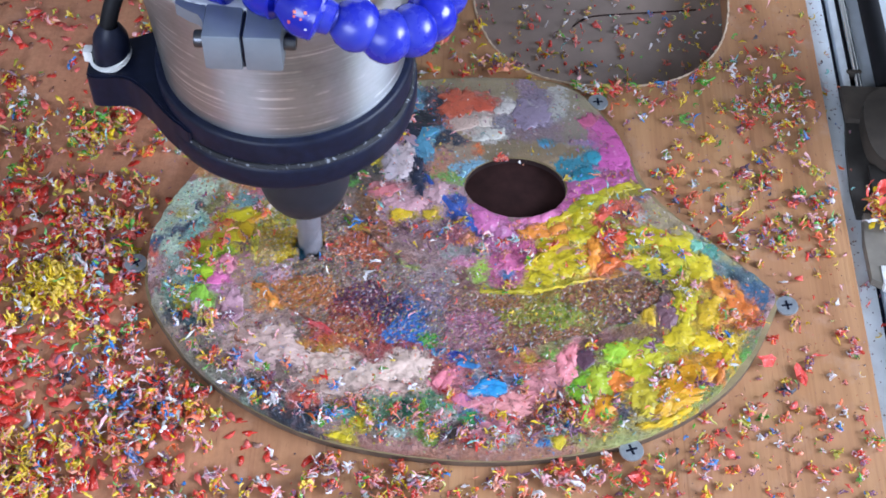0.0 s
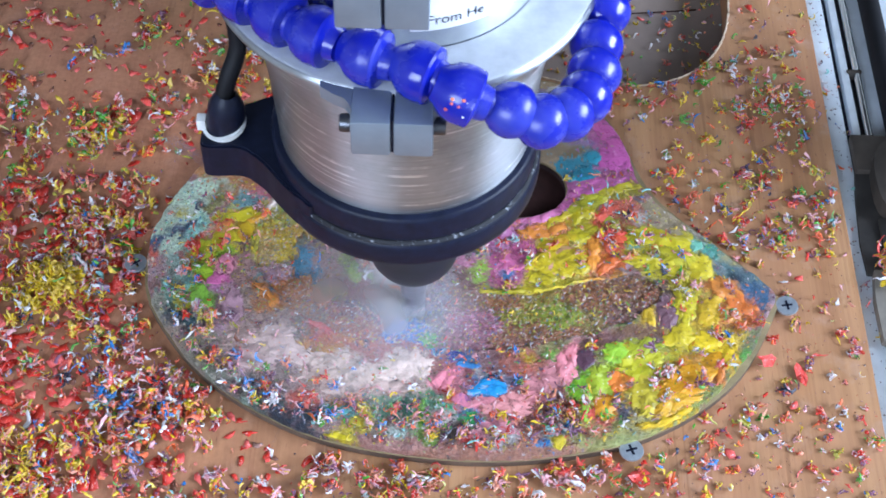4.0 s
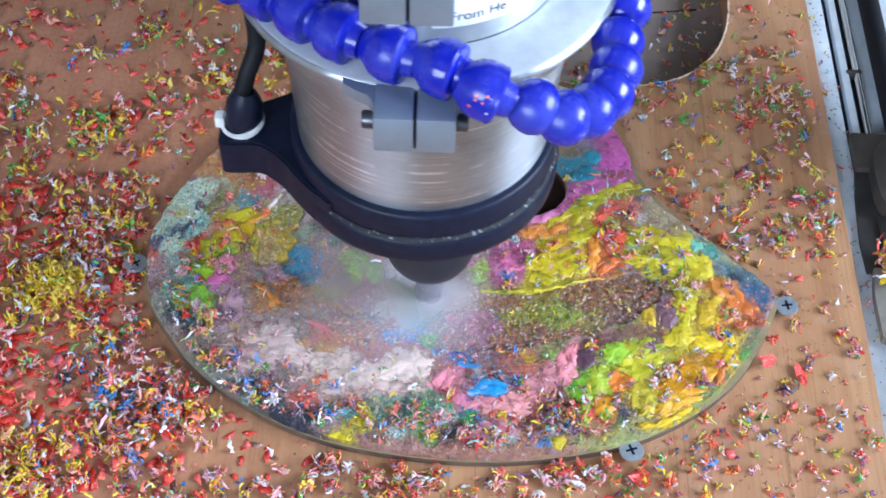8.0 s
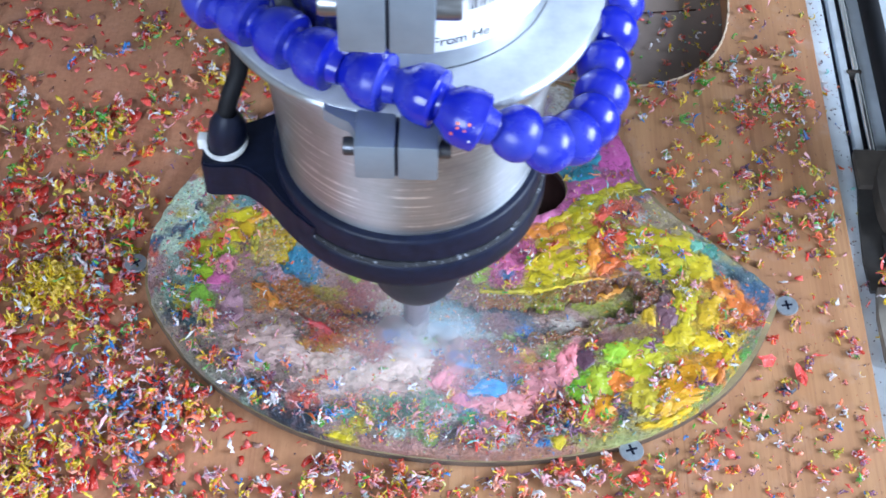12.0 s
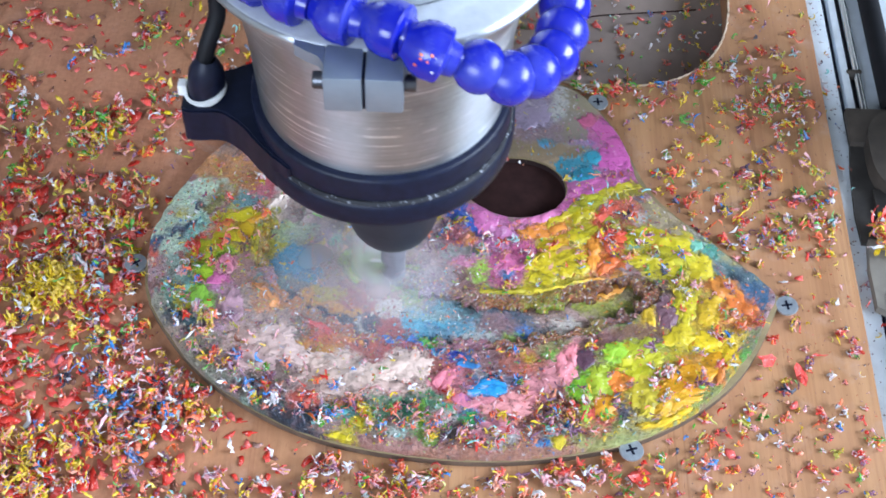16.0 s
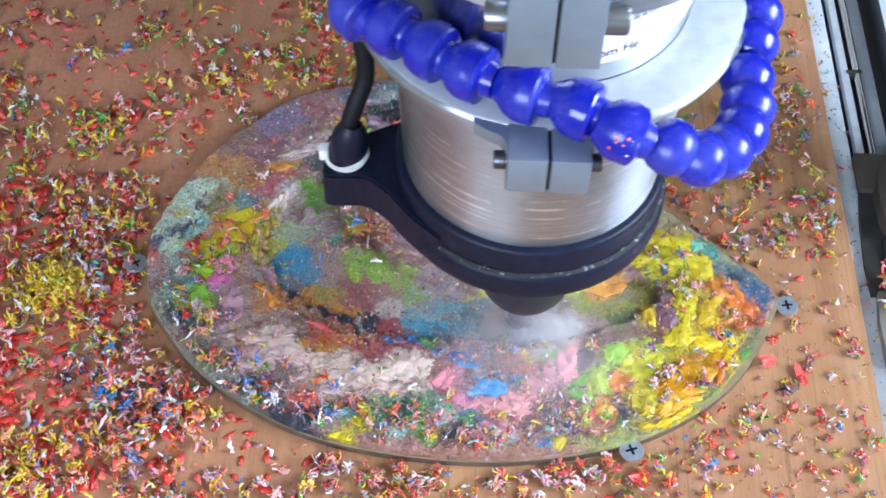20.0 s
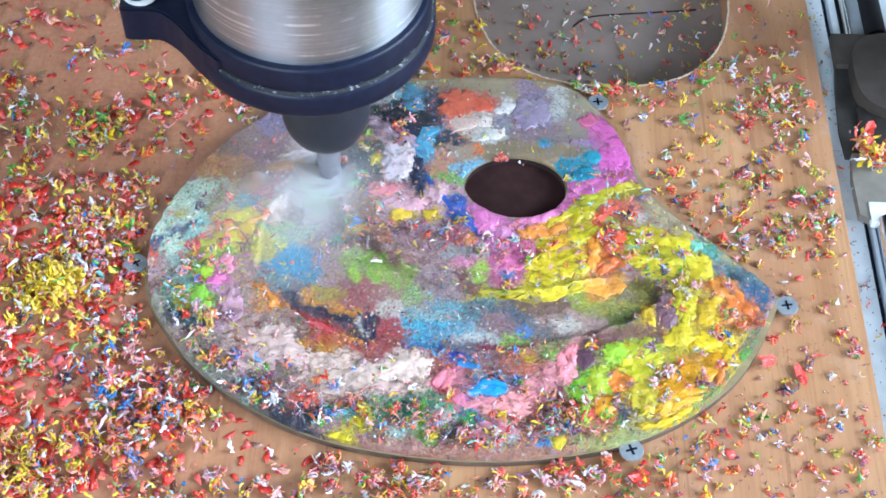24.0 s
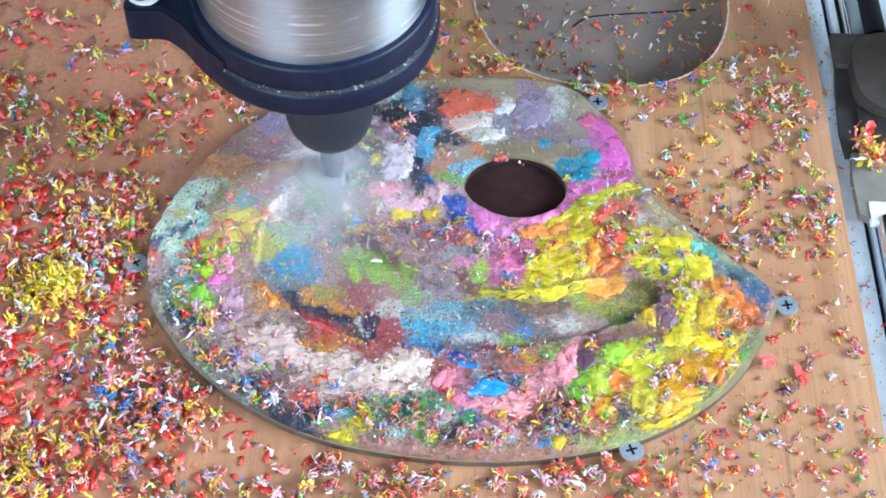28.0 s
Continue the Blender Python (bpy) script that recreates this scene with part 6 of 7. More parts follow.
def strewn():
    h = Heap(11)
    r = h.rnd

    def field(n, x0, x1, y0, y1, mix, small, large, clump=0.55):
        made, seeds = 0, [(r.uniform(x0, x1), r.uniform(y0, y1)) for _ in range(max(4, n // 9))]
        while made < n:
            if r.random() < clump:
                sx, sy = r.choice(seeds)
                x, y = sx + r.gauss(0, 0.0042), sy + r.gauss(0, 0.0036)
            else:
                x, y = r.uniform(x0, x1), r.uniform(y0, y1)
            made += 1
            if on_board(x, y) and r.random() < (0.28 if x > 0.05 else 0.20):
                if x > 0.0 and len(CLUMPS) < 200:
                    board_clump(r, x, y, r.uniform(0.0036, 0.0082) * 0.88, mix)
                    continue
                h.tuft(x, y, 0.0, r.uniform(0.0036, 0.0082) * (0.85 if x > 0.05 else 1.0), mix)
            elif on_board(x, y) and r.random() < 0.42:
                h.add(x, y, 0.0, r.uniform(small, large), pick(r, mix), 0.8, abs(r.gauss(0, 0.0006)))

    def pile(n, cx, cy, sx, sy, mix, small, large, high):
        h.pure = len(mix) == 1
        for _ in range(n):
            a, b = r.gauss(0, 1), r.gauss(0, 1)
            x, y = cx + a * sx, cy + b * sy
            if on_board(x, y) and r.random() < 0.14:
                h.tuft(x, y, 0.0, r.uniform(0.0044, 0.0090), mix, r.random() * high * 0.7 * math.exp(-(a * a + b * b) / 2))
            elif on_board(x, y) and r.random() < 0.18:
                h.add(x, y, 0.0, r.uniform(small, large) * 0.8, pick(r, mix), 1.0, r.random() * high * math.exp(-(a * a + b * b) / 2))

    field(980, -0.235, -0.06, 0.055, 0.185, WARM, 0.0014, 0.0041)
    field(640, -0.225, -0.125, -0.01, 0.09, WARM, 0.0014, 0.0043)
    field(470, -0.205, -0.12, -0.06, 0.02, MIXED, 0.0014, 0.0043)
    field(400, -0.19, -0.09, -0.12, -0.04, BRIGHT, 0.0014, 0.0046)
    field(263, -0.09, 0.0, 0.11, 0.19, WARM, 0.0014, 0.0037)
    field(372, -0.11, 0.02, -0.12, -0.08, MIXED, 0.0014, 0.0037, 0.7)
    field(760, 0.0, 0.165, -0.125, -0.06, BRIGHT, 0.0012, 0.0032, 0.4)
    field(680, 0.07, 0.160, 0.02, 0.13, LEAFY, 0.0012, 0.0032, 0.5)
    field(330, 0.10, 0.164, -0.07, 0.04, BRIGHT, 0.0012, 0.0032, 0.4)
    field(170, 0.125, 0.166, 0.04, 0.185, LEAFY, 0.0018, 0.0034, 0.5)
    field(93, 0.0, 0.03, 0.12, 0.18, CONFETTI, 0.0014, 0.0036, 0.5)
    pile(560, -0.163, -0.009, 0.0065, 0.0065, dict(yellow=1), 0.0020, 0.0050, 0.009)
    pile(260, -0.163, -0.009, 0.010, 0.010, GOLD, 0.0014, 0.0047, 0.006)
    pile(120, -0.1400, 0.0270, 0.006, 0.006, dict(yellow=6, white=1), 0.0014, 0.0045, 0.004)
    pile(120, -0.1600, -0.1000, 0.010, 0.008, dict(yellow=6, blue=1), 0.0018, 0.0048, 0.005)
    pile(300, -0.148, 0.006, 0.014, 0.016, dict(white=3, mauve=2, yellow=3, pink=3, salmon=2, red=2, blue=1.5, green=1), 0.0014, 0.0043, 0.004)
    pile(232, -0.147, 0.030, 0.012, 0.012, dict(yellow=4, white=3, pink=3, salmon=3, red=2, teal=1), 0.0014, 0.0041, 0.004)
    pile(403, -0.117, -0.074, 0.012, 0.014, PINKISH, 0.0014, 0.0048, 0.008)
    pile(300, -0.150, -0.088, 0.012, 0.012, dict(yellow=8, white=2, red=3, orange=2, blue=1), 0.0014, 0.0048, 0.005)
    pile(260, -0.127, -0.052, 0.012, 0.012, dict(white=3, pink=3, red=3, navy=2, yellow=3, blue=2), 0.0014, 0.0044, 0.004)
    pile(124, -0.098, -0.066, 0.008, 0.008, dict(salmon=5, orange=4, yellow=4, red=2), 0.0014, 0.0044, 0.004)
    pile(93, -0.131, -0.062, 0.004, 0.004, dict(blue=6, red=2, teal=2), 0.0014, 0.0041, 0.003)
    pile(130, -0.160, 0.078, 0.006, 0.005, dict(yellow=6, green=5), 0.0014, 0.0051, 0.003)
    pile(232, -0.080, 0.105, 0.030, 0.012, dict(yellow=6, green=3, red=4, white=1), 0.0014, 0.0041, 0.004)
    pile(108, -0.034, 0.116, 0.020, 0.006, dict(yellow=5, red=3, green=3, white=1), 0.0014, 0.0039, 0.004)
    pile(186, -0.030, -0.094, 0.020, 0.005, BRIGHT, 0.0014, 0.0039, 0.003)
    pile(93, 0.038, -0.090, 0.008, 0.005, dict(salmon=3, pink=4, white=3, red=2, yellow=1), 0.0014, 0.0041, 0.003)
    pile(93, 0.072, -0.088, 0.010, 0.006, dict(red=5, orange=3, green=1, white=1), 0.0014, 0.0044, 0.003)
    pile(77, 0.066, 0.108, 0.016, 0.004, dict(yellow=4, green=4, red=3, white=2), 0.0014, 0.0043, 0.004)
    pile(108, 0.022, 0.116, 0.012, 0.010, dict(red=4, yellow=3, white=2, mauve=2, salmon=2), 0.0014, 0.0041, 0.004)
    h.pure = False
    for _ in range(560):
        x, y = r.uniform(-0.225, -0.05), r.uniform(-0.12, 0.185)
        if on_board(x, y):
            p, f = flake(r, r.uniform(0.0022, 0.0046))
            p = p @ spin(r, 0.2).T
            p[:, 2] += 0.0003 - p[:, 2].mean()
            b = len(h.v)
            h.v += [(q[0] + x, q[1] + y, q[2]) for q in p]
            h.f += [tuple(b + k for k in q) for q in f]
            h.i += [NAMES.index(r.choice(("red", "red", "red", "brown")))] * len(f)
    for _ in range(430):
        x, y = r.gauss(-0.165, 0.022), r.uniform(-0.125, 0.05)
        if on_board(x, y):
            h.add(x, y, 0.0, r.uniform(0.0024, 0.0044), "red", 0.3, 0.0004 * r.random(), 0.86)
    for k in range(5):
        h.tuft(-0.1313 + r.gauss(0, 0.003), 0.0045 + r.gauss(0, 0.003), 0.0012, 0.006, MIXED)
    for k in range(1900):
        x, y = r.uniform(-0.2 if k < 900 else 0.06, EDGE_X), r.uniform(-0.125, 0.185)
        if on_board(x, y):
            h.add(x, y, 0.0, r.uniform(0.0006, 0.0015 if k < 900 else 0.0010), pick(r, dict(brown=4, navy=2, mauve=3, red=2, salmon=1)), 0.6, 0.0, 0.2)
    h.done("paint_shavings", "curled multicoloured paint shavings strewn over the wooden board")


LITTER = []


def litter(count, x, y, sx, sy):
    """Notes a spot on the palette where torn clumps gather."""
    LITTER.append((count, x, y, sx, sy))


litter(30, 0.0840, 0.0092, 0.0094, 0.0046)
litter(26, 0.0958, -0.0046, 0.0037, 0.0084)
litter(26, 0.0784, -0.0433, 0.0067, 0.0067)
litter(26, 0.0912, -0.0505, 0.0079, 0.0046)
litter(22, 0.0465, 0.0105, 0.0080, 0.0064)
litter(18, 0.1038, -0.0317, 0.0045, 0.0043)
litter(20, 0.0606, 0.0111, 0.0047, 0.0087)
litter(14, 0.0318, -0.0529, 0.0066, 0.0031)
litter(16, -0.0385, -0.0506, 0.0132, 0.0036)
litter(30, -0.1010, -0.0348, 0.0053, 0.0069)
litter(30, -0.0894, -0.0475, 0.0066, 0.0051)
litter(24, -0.0751, -0.0572, 0.0078, 0.0040)
litter(20, -0.1111, -0.0189, 0.0036, 0.0082)
litter(24, -0.0420, -0.0622, 0.0152, 0.0035)
litter(16, 0.0059, -0.0739, 0.0086, 0.0024)
litter(30, -0.0667, -0.0543, 0.0087, 0.0046)
litter(45, -0.0764, -0.0648, 0.0108, 0.0040)
litter(60, -0.0330, -0.0668, 0.0129, 0.0044)
litter(60, -0.0113, -0.0721, 0.0107, 0.0049)
litter(40, 0.0166, -0.0710, 0.0086, 0.0039)
litter(50, 0.0382, -0.0677, 0.0056, 0.0064)
litter(35, 0.0469, -0.0649, 0.0039, 0.0049)
litter(16, 0.0820, -0.0572, 0.0031, 0.0025)
litter(12, 0.0873, -0.0429, 0.0044, 0.0052)
litter(14, 0.0654, -0.0604, 0.0030, 0.0030)
litter(16, 0.1121, -0.0151, 0.0050, 0.0055)
litter(14, 0.0709, 0.0294, 0.0057, 0.0048)
litter(14, 0.0656, 0.0172, 0.0057, 0.0059)
litter(30, -0.0941, 0.0103, 0.0070, 0.0087)
litter(30, -0.1081, -0.0076, 0.0055, 0.0084)
litter(26, -0.0987, -0.0266, 0.0058, 0.0054)
litter(20, -0.0815, -0.0393, 0.0044, 0.0042)
litter(22, 0.0141, -0.0354, 0.0067, 0.0037)
litter(24, 0.0365, -0.0331, 0.0081, 0.0027)
litter(22, -0.0101, 0.0213, 0.0095, 0.0030)
litter(18, 0.0207, 0.0153, 0.0057, 0.0041)
litter(20, -0.0387, 0.0246, 0.0057, 0.0072)
litter(16, -0.0498, 0.0457, 0.0073, 0.0062)
litter(20, -0.0365, 0.0688, 0.0074, 0.0097)
litter(16, -0.0884, 0.0439, 0.0082, 0.0074)
litter(14, -0.0871, 0.0316, 0.0057, 0.0042)
litter(10, 0.0157, 0.0614, 0.0025, 0.0019)
litter(12, 0.1011, -0.0371, 0.0054, 0.0079)
litter(14, 0.0845, 0.0180, 0.0071, 0.0041)
litter(16, 0.0231, -0.0034, 0.0069, 0.0023)
litter(10, -0.0225, 0.0896, 0.0040, 0.0068)


def local(x, y):
    """The shaving colour nearest to the paint at a place."""
    own = rgb(min(DABS, key=lambda d: (d[0] - x) ** 2 + (d[1] - y) ** 2)[5])
    return min([k for k in NAMES if k != "white"], key=lambda k: sum((p - q) ** 2 for p, q in zip(rgb(SHADES[k]), own)))


HX, HY, RX, RY = 0.0192, 0.0640, 0.0483, 0.0540      # clumps on the rim of the thumb hole


def on_palette():
    h = Heap(23)
    r = h.rnd
    made = 0
    while made < 5200:
        a, q = r.uniform(0, 6.283), math.sqrt(r.random())
        x, y = MID[0] + reach(a) * q * math.cos(a), MID[1] + reach(a) * q * math.sin(a)
        if not inside(x, y, 0.003):
            continue
        clear = lane_distance(x, y) < 0.006
        if clear and r.random() < 0.6:
            continue
        if y > 0.06 and x > 0.0 and r.random() < 0.8:
            continue
        if x > 0.06 and r.random() < 0.55:
            continue
        made += 1
        s = r.uniform(0.0006, 0.0018) * (0.8 if clear else 1.0)
        like = local(x, y)
        h.add(x, y, film(x, y) - (0.0 if clear else 0.0003), s, like if r.random() < 0.55 else pick(r, CRUMBS), 0.9, 0.0003 * r.random(), 0.45)
    for n, cx, cy, sx, sy in ((60, -0.055, -0.062, 0.030, 0.008), (60, 0.02, -0.072, 0.035, 0.006), (60, -0.09, -0.045, 0.010, 0.012), (70, 0.05, -0.062, 0.014, 0.010), (30, -0.095, 0.018, 0.014, 0.012), (40, 0.07, 0.03, 0.008, 0.010), (40, -0.03, 0.012, 0.03, 0.006)):
        for _ in range(n):
            x, y = r.gauss(cx, sx), r.gauss(cy, sy)
            if inside(x, y, 0.002):
                h.add(x, y, film(x, y) + 0.0006, r.uniform(0.0014, 0.0030), local(x, y) if r.random() < 0.5 else pick(r, CRUMBS), 1.0, 0.001 * r.random(), 0.9, 1.4)
    for n, cx, cy, sx, sy in LITTER:
        for _ in range(n):
            x, y = r.gauss(cx, sx), r.gauss(cy, sy)
            if r.random() < 0.34 and inside(x, y, 0.002) and lane_distance(x, y) > 0.006:
                h.tuft(x, y, film(x, y) - 0.0002, r.uniform(0.0034, 0.0070), {**CRUMBS, local(x, y): 14})
    for k in range(4):
        h.tuft(HX + r.gauss(0, 0.0022), HY + r.gauss(0, 0.0010), TOP + 0.0004, 0.0046, dict(red=3, white=3, salmon=2, mauve=1))
    h.tuft(RX, RY, TOP + 0.0004, 0.0048, dict(yellow=5, olive=2))
    h.done("loose_shavings", "small bright paint crumbs lying on the painted palette")


def in_opening():
    h = Heap(31)
    r = h.rnd
    for _ in range(340):
        y, x = r.uniform(-0.25, 0.28), r.uniform(0.1697, 0.1775)
        h.add(x, y, -0.005, r.uniform(0.0006, 0.0013), pick(r, dict(navy=5, brown=3, mauve=2)), 0.6, 0.0, 0.2)
    for _ in range(110):
        h.tuft(r.uniform(0.0, 0.14), 0.115 + 0.10 * r.random() ** 1.6, BED_Z, r.uniform(0.003, 0.006), {**WARM, "brown": 6, "mauve": 4, "navy": 3})
    for _ in range(480):
        x, y = r.uniform(0.0, 0.14), r.uniform(0.115, 0.25)
        h.add(x, y, BED_Z, r.uniform(0.0012, 0.0032), pick(r, WARM), 0.6, 0.0, 0.7)
    for _ in range(60):
        y, x = r.uniform(-0.25, 0.28), r.uniform(0.1697, 0.1785)
        h.add(x, y, -0.005, r.uniform(0.0016, 0.0030), pick(r, MIXED), 0.6)
    h.done("fallen_shavings", "dull paint shavings fallen onto the machine bed and rail")
    g = Heap(37)
    for _ in range(110):
        x, y = 0.1800 + abs(g.rnd.gauss(0, 0.006)), -0.076 + g.rnd.gauss(0, 0.005)
        g.add(x, y, -0.001, g.rnd.uniform(0.002, 0.005), pick(g.rnd, dict(yellow=8, orange=3, red=3, white=2)), 1.0, g.rnd.random() * 0.004)
    ob = raw_part("shaving_clump", g.v, g.f, list(CHIP.values()), FOOT, "clump of yellow shavings", smooth=False, index=g.i)


def loose_piece(name, x, y, z, size, colour, maker, seed, label, lean=0.4):
    """One larger shaving that can be told apart."""
    rnd = random.Random(seed)
    p, f = maker(rnd, size)
    p = p @ spin(rnd, lean).T
    p[:, 2] -= p[:, 2].min()
    ob = raw_part(name, [tuple(q) for q in p], f, CHIP[colour], smooth=False)
    ob.matrix_world = pose(x, y, z)
    return tagged(ob, label, "paint chip", "larger paint chips")


# ---- assembly ----


def thrown(t, x, y, colour, seed, land):
    """A crumb that lies in the cutter's way until it is struck and flies off."""
    rnd = random.Random(seed)
    ob = loose_piece("struck_crumb", x, y, TOP + whole_film(x, y) + 0.0003, rnd.uniform(0.0022, 0.0046), colour, rnd.choice((strand, strand, curl)), seed, "small paint crumb thrown off by the cutter", 0.8)
    ob["group"] = "struck crumbs"
    FLYING.append((ob, t, land))


def crumbs():
    rnd = random.Random(77)
    for k in range(260):
        t = rnd.uniform(0.4, 5.8) if k < 60 else rnd.uniform(6.6, 10.2) if k < 200 else rnd.uniform(10.2, 23.6)
        p = cutter_at(t)
        x, y = p.x + rnd.uniform(-0.007, 0.007), p.y + rnd.uniform(-0.007, 0.007)
        when = next((q for q in np.arange(0.0, 24.0, 0.05) if math.hypot(cutter_at(q).x - x, cutter_at(q).y - y) < 0.0075), t)
        if when < 0.15:
            continue
        a = rnd.uniform(0, 6.283)
        for _ in range(60):
            lx, ly = x + math.cos(a) * rnd.uniform(0.05, 0.13), y + math.sin(a) * rnd.uniform(0.05, 0.11)
            if (inside(lx, ly, 0.004) and lane_distance(lx, ly) > 0.009) or on_board(lx, ly):
                break
            a = rnd.uniform(0, 6.283)
        thrown(float(when), x, y, pick(rnd, dict(olive=6, yellow=4, green=1.5, brown=3, mauve=1) if x > 0.02 else dict(mauve=4, brown=3, salmon=3, red=3, navy=2.5, orange=1, white=1, pink=1)), 900 + k, (lx, ly, film(lx, ly) + 0.0008 if inside(lx, ly, 0.0) else 0.0))


DUST = None


def dome(name, r, high, seed, material, parent):
    """A lumpy dome of dust, open below and thinning out to nothing at its rim."""
    n, rings = 56, 22
    verts, thick, faces = [], [], []
    for k in range(rings + 1):
        q = k / rings
        for i in range(n):
            a = 2 * math.pi * i / n
            c, w = math.cos(a), math.sin(a)
            lump = 1 + 0.30 * noise.noise((c * q * 1.6, w * q * 1.6, seed)) + 0.12 * noise.noise((c * q * 4, w * q * 4, seed + 9))
            verts.append((r * q * lump * c, r * q * lump * w, high * lump * math.sqrt(max(0.0, 1 - q * q)) + 0.0005))
            thick.append(max(0.0, (1 - q * q) ** 2.2 * (0.85 + 0.9 * noise.noise((c * q * 2.2, w * q * 2.2, seed + 4)))))
    for k in range(rings):
        for i in range(n):
            j = (i + 1) % n
            faces.append((k * n + i, (k + 1) * n + i, (k + 1) * n + j, k * n + j))
    ob = raw_part(name, verts, faces, material, parent)
    shade4 = np.ones((len(verts), 4), dtype=np.float32)
    shade4[:, :3] = np.array(thick)[:, None]
    ob.data.color_attributes.new("Dust", "FLOAT_COLOR", "POINT").data.foreach_set("color", shade4.ravel())
    return tagged(ob, kind="stuff")


def dust_cloud():
    """Fine dust thrown round the cutter, with specks of paint among it."""
    rnd = random.Random(3)
    d = tagged(empty("dust_cloud"), "pale haze of fine paint dust round the spinning cutter", "dust")
    dome("haze_puff", 0.034, 0.011, 2.0, HAZE, d)
    h = Heap(51)
    for _ in range(46):
        a, q = rnd.uniform(0, 6.283), 0.008 + 0.022 * rnd.random()
        h.add(q * math.cos(a), q * math.sin(a), 0.004 + 0.016 * rnd.random(), rnd.uniform(0.0008, 0.0018), pick(h.rnd, CONFETTI), 1.5)
    raw_part("flying_specks", h.v, h.f, list(CHIP.values()), d, smooth=False, index=h.i)
    return d


def drifting_dust():
    """A soft veil of dust that hangs over the palette and trails behind the cutter."""
    d = tagged(empty("drifting_dust"), "soft pale veil of paint dust trailing behind the cutter", "dust")
    dome("dust_veil", 0.062, 0.016, 1.0, THIN_HAZE, d)
    return d


# shadow at the carriage, put into a near-black colour
CARRIAGE_SHADOW = plain("carriage_shadow", "2b2826", 0.6, 0, 90, 0.5)
PALE_WOOD = plain("pale_fibres", "b9a48e", 0.8, 0, 300, 0.2)
# dark of the thumb hole put into colour; also colours the bed's scratch
SHADE_AND_SCRATCH = plain("hole_shade_and_scratch", "2c1b1a", 0.8, 0, 120, 0.3, 0.1, 0.1)
BED = plain("bed_plate", "7d6e66", 0.75, 0, 40, 0.18)
BARREL = brushed("motor_steel", "d5d8da", 0.22, axis=(1, 1, 1))
LABEL = plain("label_paper", "e6e8ea", 0.4, 0, 50, 0.03, 0.02)
PRINT = plain("print_ink", "3a3c44", 0.6)


def dusty_groove():
    m = Mat("dust_in_groove", rgb("16181f"), 0.8)
    n = m.ramp(m.noise(700, 4, 0.6), [(0.58, grey(0)), (0.68, grey(0.8))])
    return m.base(m.mix(n, rgb("16181f"), rgb("8e929c"))).m


DUSTY = dusty_groove()



def haze_material(amount):
    m = Mat("paint_dust_haze", rgb("e4e6ee"), 1.0, spec=0.0)
    clear, soft, thin = (m.n.new("ShaderNodeBsdf" + k) for k in ("Transparent", "Translucent", "Diffuse"))
    both, out = m.n.new("ShaderNodeMixShader"), m.n.new("ShaderNodeMixShader")
    for node in (soft, thin):
        node.inputs["Color"].default_value = (0.94, 0.95, 0.98, 1)
    m.l.new(soft.outputs[0], both.inputs[1])
    m.l.new(thin.outputs[0], both.inputs[2])
    at, k = m.n.new("ShaderNodeAttribute"), m.n.new("ShaderNodeMath")
    at.attribute_name, k.operation, k.use_clamp = "Dust", "MULTIPLY", True
    k.inputs[1].default_value = amount
    m.l.new(at.outputs["Fac"], k.inputs[0])
    m.l.new(k.outputs[0], out.inputs[0])
    m.l.new(clear.outputs[0], out.inputs[1])
    m.l.new(both.outputs[0], out.inputs[2])
    m.l.new(out.outputs[0], m.n["Material Output"].inputs[0])
    return m.m


HAZE, THIN_HAZE = haze_material(0.42), haze_material(0.28)

machine_base()
rail()
spindle()
sticker()
hose()
MILL = cutter()
carriage()
for sx, sy, turn in ((0.0696, -0.0773, 20), (0.1366, -0.0081, 10), (-0.1303, 0.0019, 35), (0.0637, 0.1010, 5)):
    screw(sx, sy, turn)

strewn()
on_palette()
in_opening()
crumbs()
crust()
WHITE_CHIP = loose_piece("paint_chip", -0.0350, -0.0060, TOP + 0.0040, 0.0090, "white", curl, 71, "white folded curl of paint thrown onto the board", 0.3)
FLYING.append((WHITE_CHIP, 7.40, (-0.0802, -0.0822, 0.0)))
DUST = dust_cloud()
VEIL = drifting_dust()

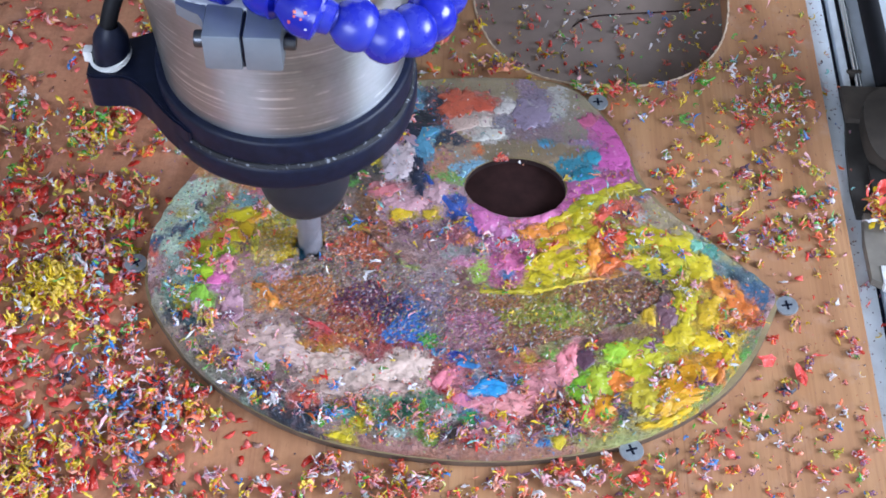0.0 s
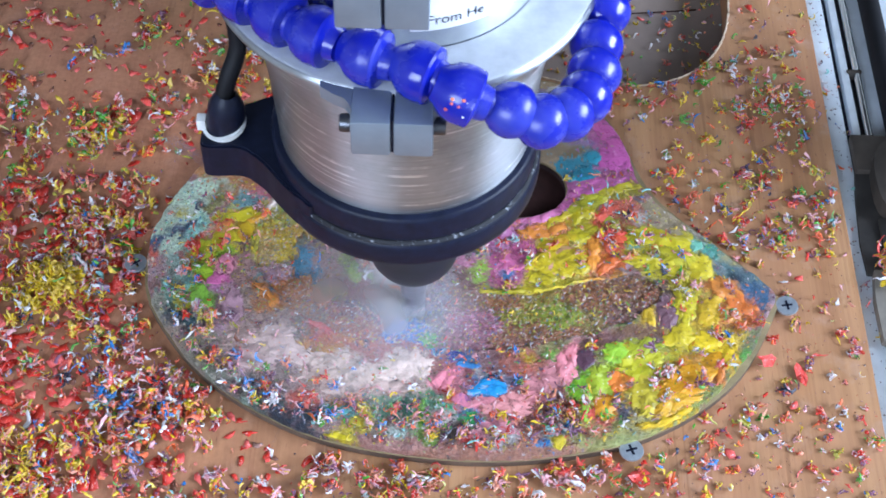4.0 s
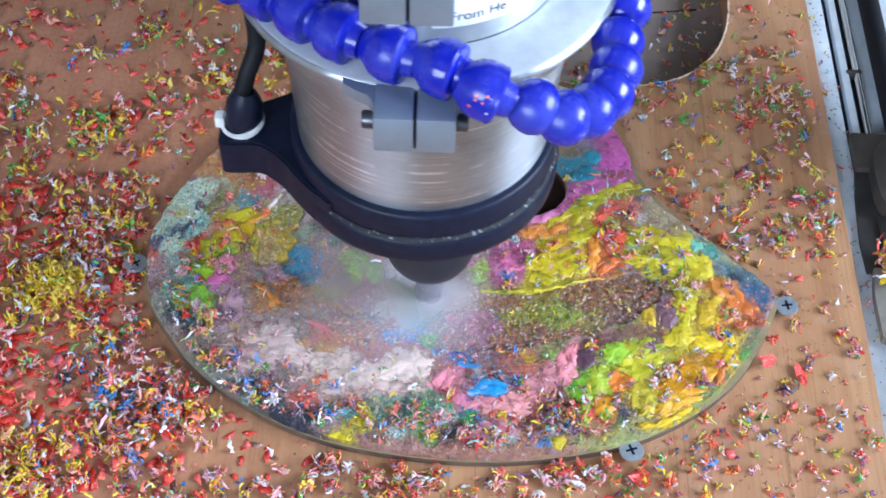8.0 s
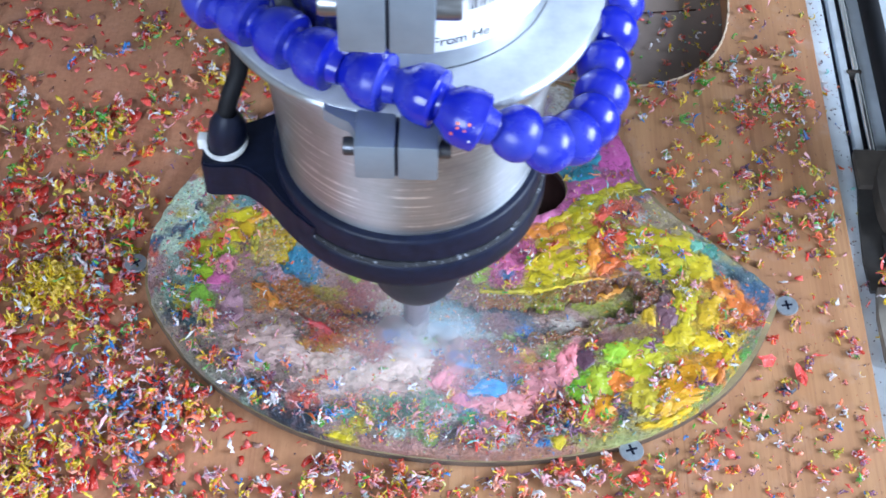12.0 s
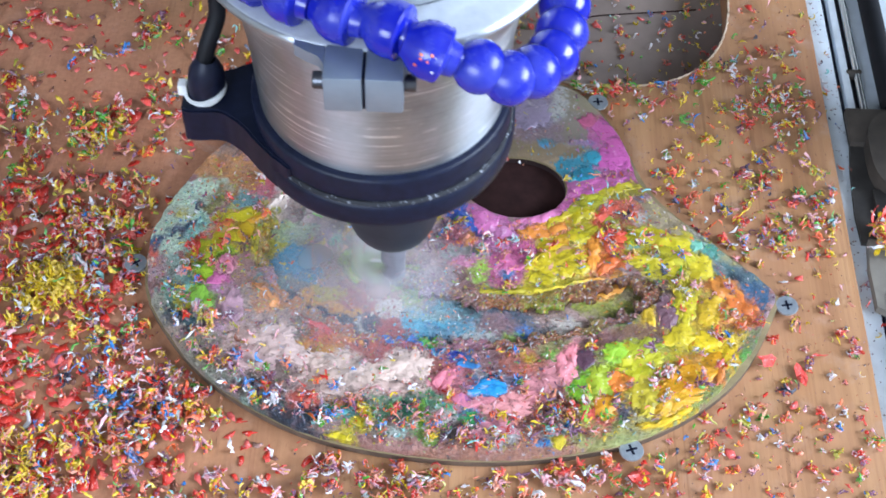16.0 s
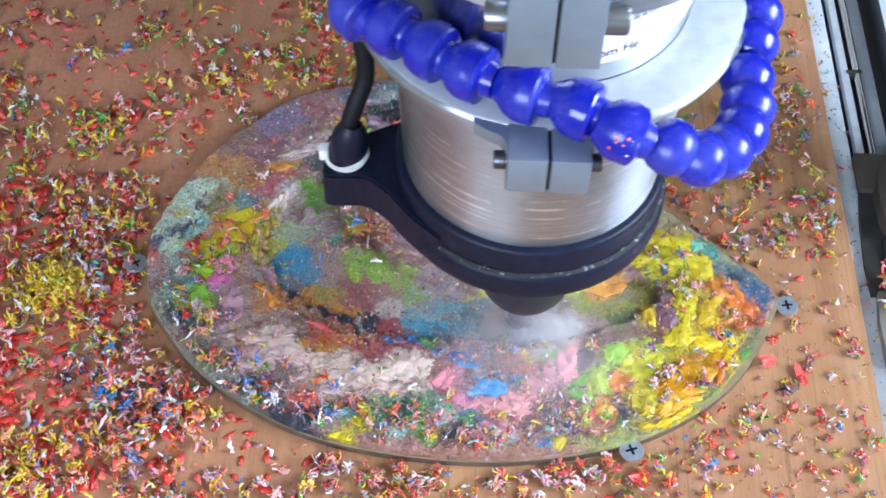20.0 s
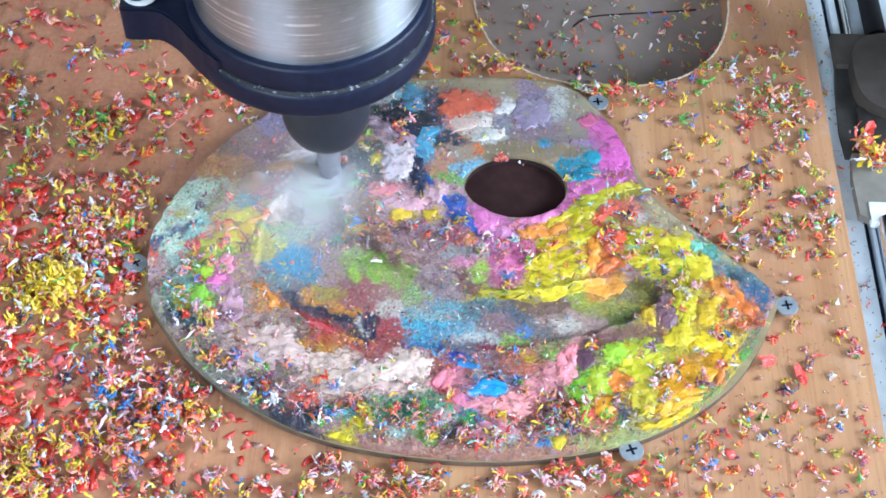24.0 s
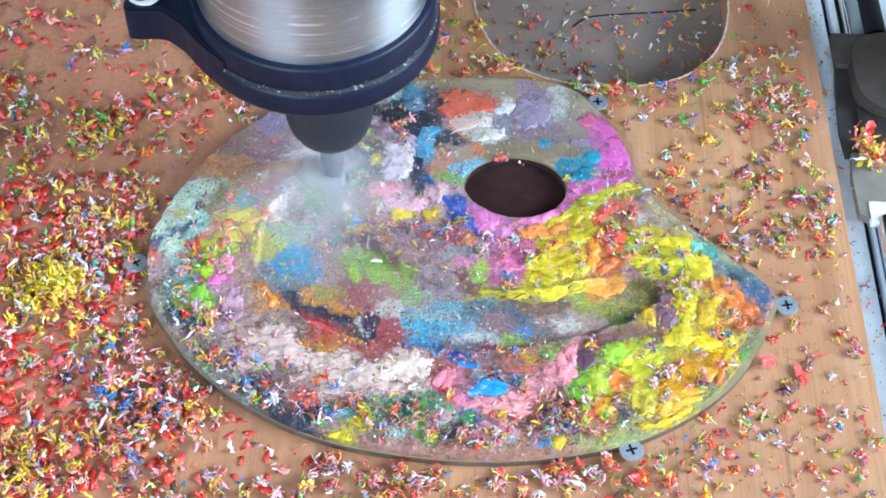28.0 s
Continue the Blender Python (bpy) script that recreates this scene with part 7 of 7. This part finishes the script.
for k, (x, y, size, colour, maker, label) in enumerate((
        (0.1386, -0.0407, 0.0085, "red", flake, "large bright red flake of dried paint"), (0.1259, -0.0346, 0.0075, "red", flake, "bright red flake beside the palette rim"),
        (0.1510, -0.0305, 0.0090, "red", curl, "long red curl of paint"), (0.1583, -0.0032, 0.0070, "white", curl, "white and mauve curl of paint"), (0.1530, -0.0045, 0.0050, "mauve", curl, "dark mauve curl of paint"),
        (0.1574, -0.0739, 0.0040, "red", flake, "small square red flake"), (-0.160, 0.0782, 0.0085, "yellow", curl, "broad yellow curl of paint"), (0.0290, 0.0650, 0.0060, "white", curl, "white and red curl at the thumb hole"),
        (0.0300, 0.0640, 0.0045, "salmon", curl, "salmon curl at the thumb hole"), (-0.1060, -0.0640, 0.0080, "white", curl, "white curl on the heap"), (0.0715, -0.0880, 0.0080, "red", flake, "broad red flake near the screw"),
        (-0.168, -0.006, 0.0080, "yellow", curl, "broad yellow curl on the heap"), (-0.160, -0.015, 0.0075, "yellow", curl, "broad yellow curl on the heap"))):
    z = film(x, y) + 0.0006 if inside(x, y) else (0.004 if maker is curl and x < -0.1 else 0.0)
    loose_piece("paint_chip", x, y, z, size, colour, maker, 40 + k, label)


# ---- what moves ----
def motions():
    walk(SPINDLE, [(t, pose(x, y, z)) for t, x, y, z in CUTS])
    rows, n = [], 28 * 30
    for i in range(n + 1):
        rows.append((i / 30, pose(AXIS, 0, 0, 0, 0, (83 * i) % 360)))
    walk(MILL, rows)
    walk(FOOT, [(t, pose(0, y + 0.1080, 0)) for t, x, y, z in CUTS])
    rows, sink = [], ((0, -0.030), (0.5, 0.0), (3.5, 0.0), (10.2, 0.0), (11.5, -0.008), (13, -0.008), (14.5, 0.0), (17.5, 0.0), (19.5, -0.008), (21.5, -0.008), (23.5, 0.0), (28, 0.0))
    for i in range(n + 1):
        p = cutter_at(max(0.0, i / 30 - 0.11))
        rows.append((i / 30, pose(p.x, p.y, TOP - 0.001 + float(np.interp(i / 30, [q[0] for q in sink], [q[1] for q in sink])), 0, 0, (77 * i) % 360)))
    walk(DUST, rows)
    rows, lift = [], ((0, -0.045), (0.4, -0.030), (0.8, 0.0), (3.5, 0.0), (6, -0.012), (8, -0.001), (9.5, 0.0), (12, -0.006), (15, -0.012), (17, -0.003), (21, -0.004), (24, -0.004), (28, -0.004))
    for i in range(0, n + 1, 3):
        p = cutter_at(max(0.0, i / 30 - 0.3))
        rows.append((i / 30, pose(p.x - 0.010, p.y - 0.010, TOP + float(np.interp(i / 30, [q[0] for q in lift], [q[1] for q in lift])))))
    walk(VEIL, rows)
    for ob, t, land in FLYING:
        a = ob.matrix_world.translation.copy()
        b = Vector(land)
        top = (a + b) / 2 + Vector((0, 0, 0.03))
        walk(ob, [(0.0, pose(*a)), (t, pose(*a)), (t + 0.14, pose(*top, 60, 30, 40)), (t + 0.3, pose(*b, 0, 0, 80)), (28.0, pose(*b, 0, 0, 80))])


motions()
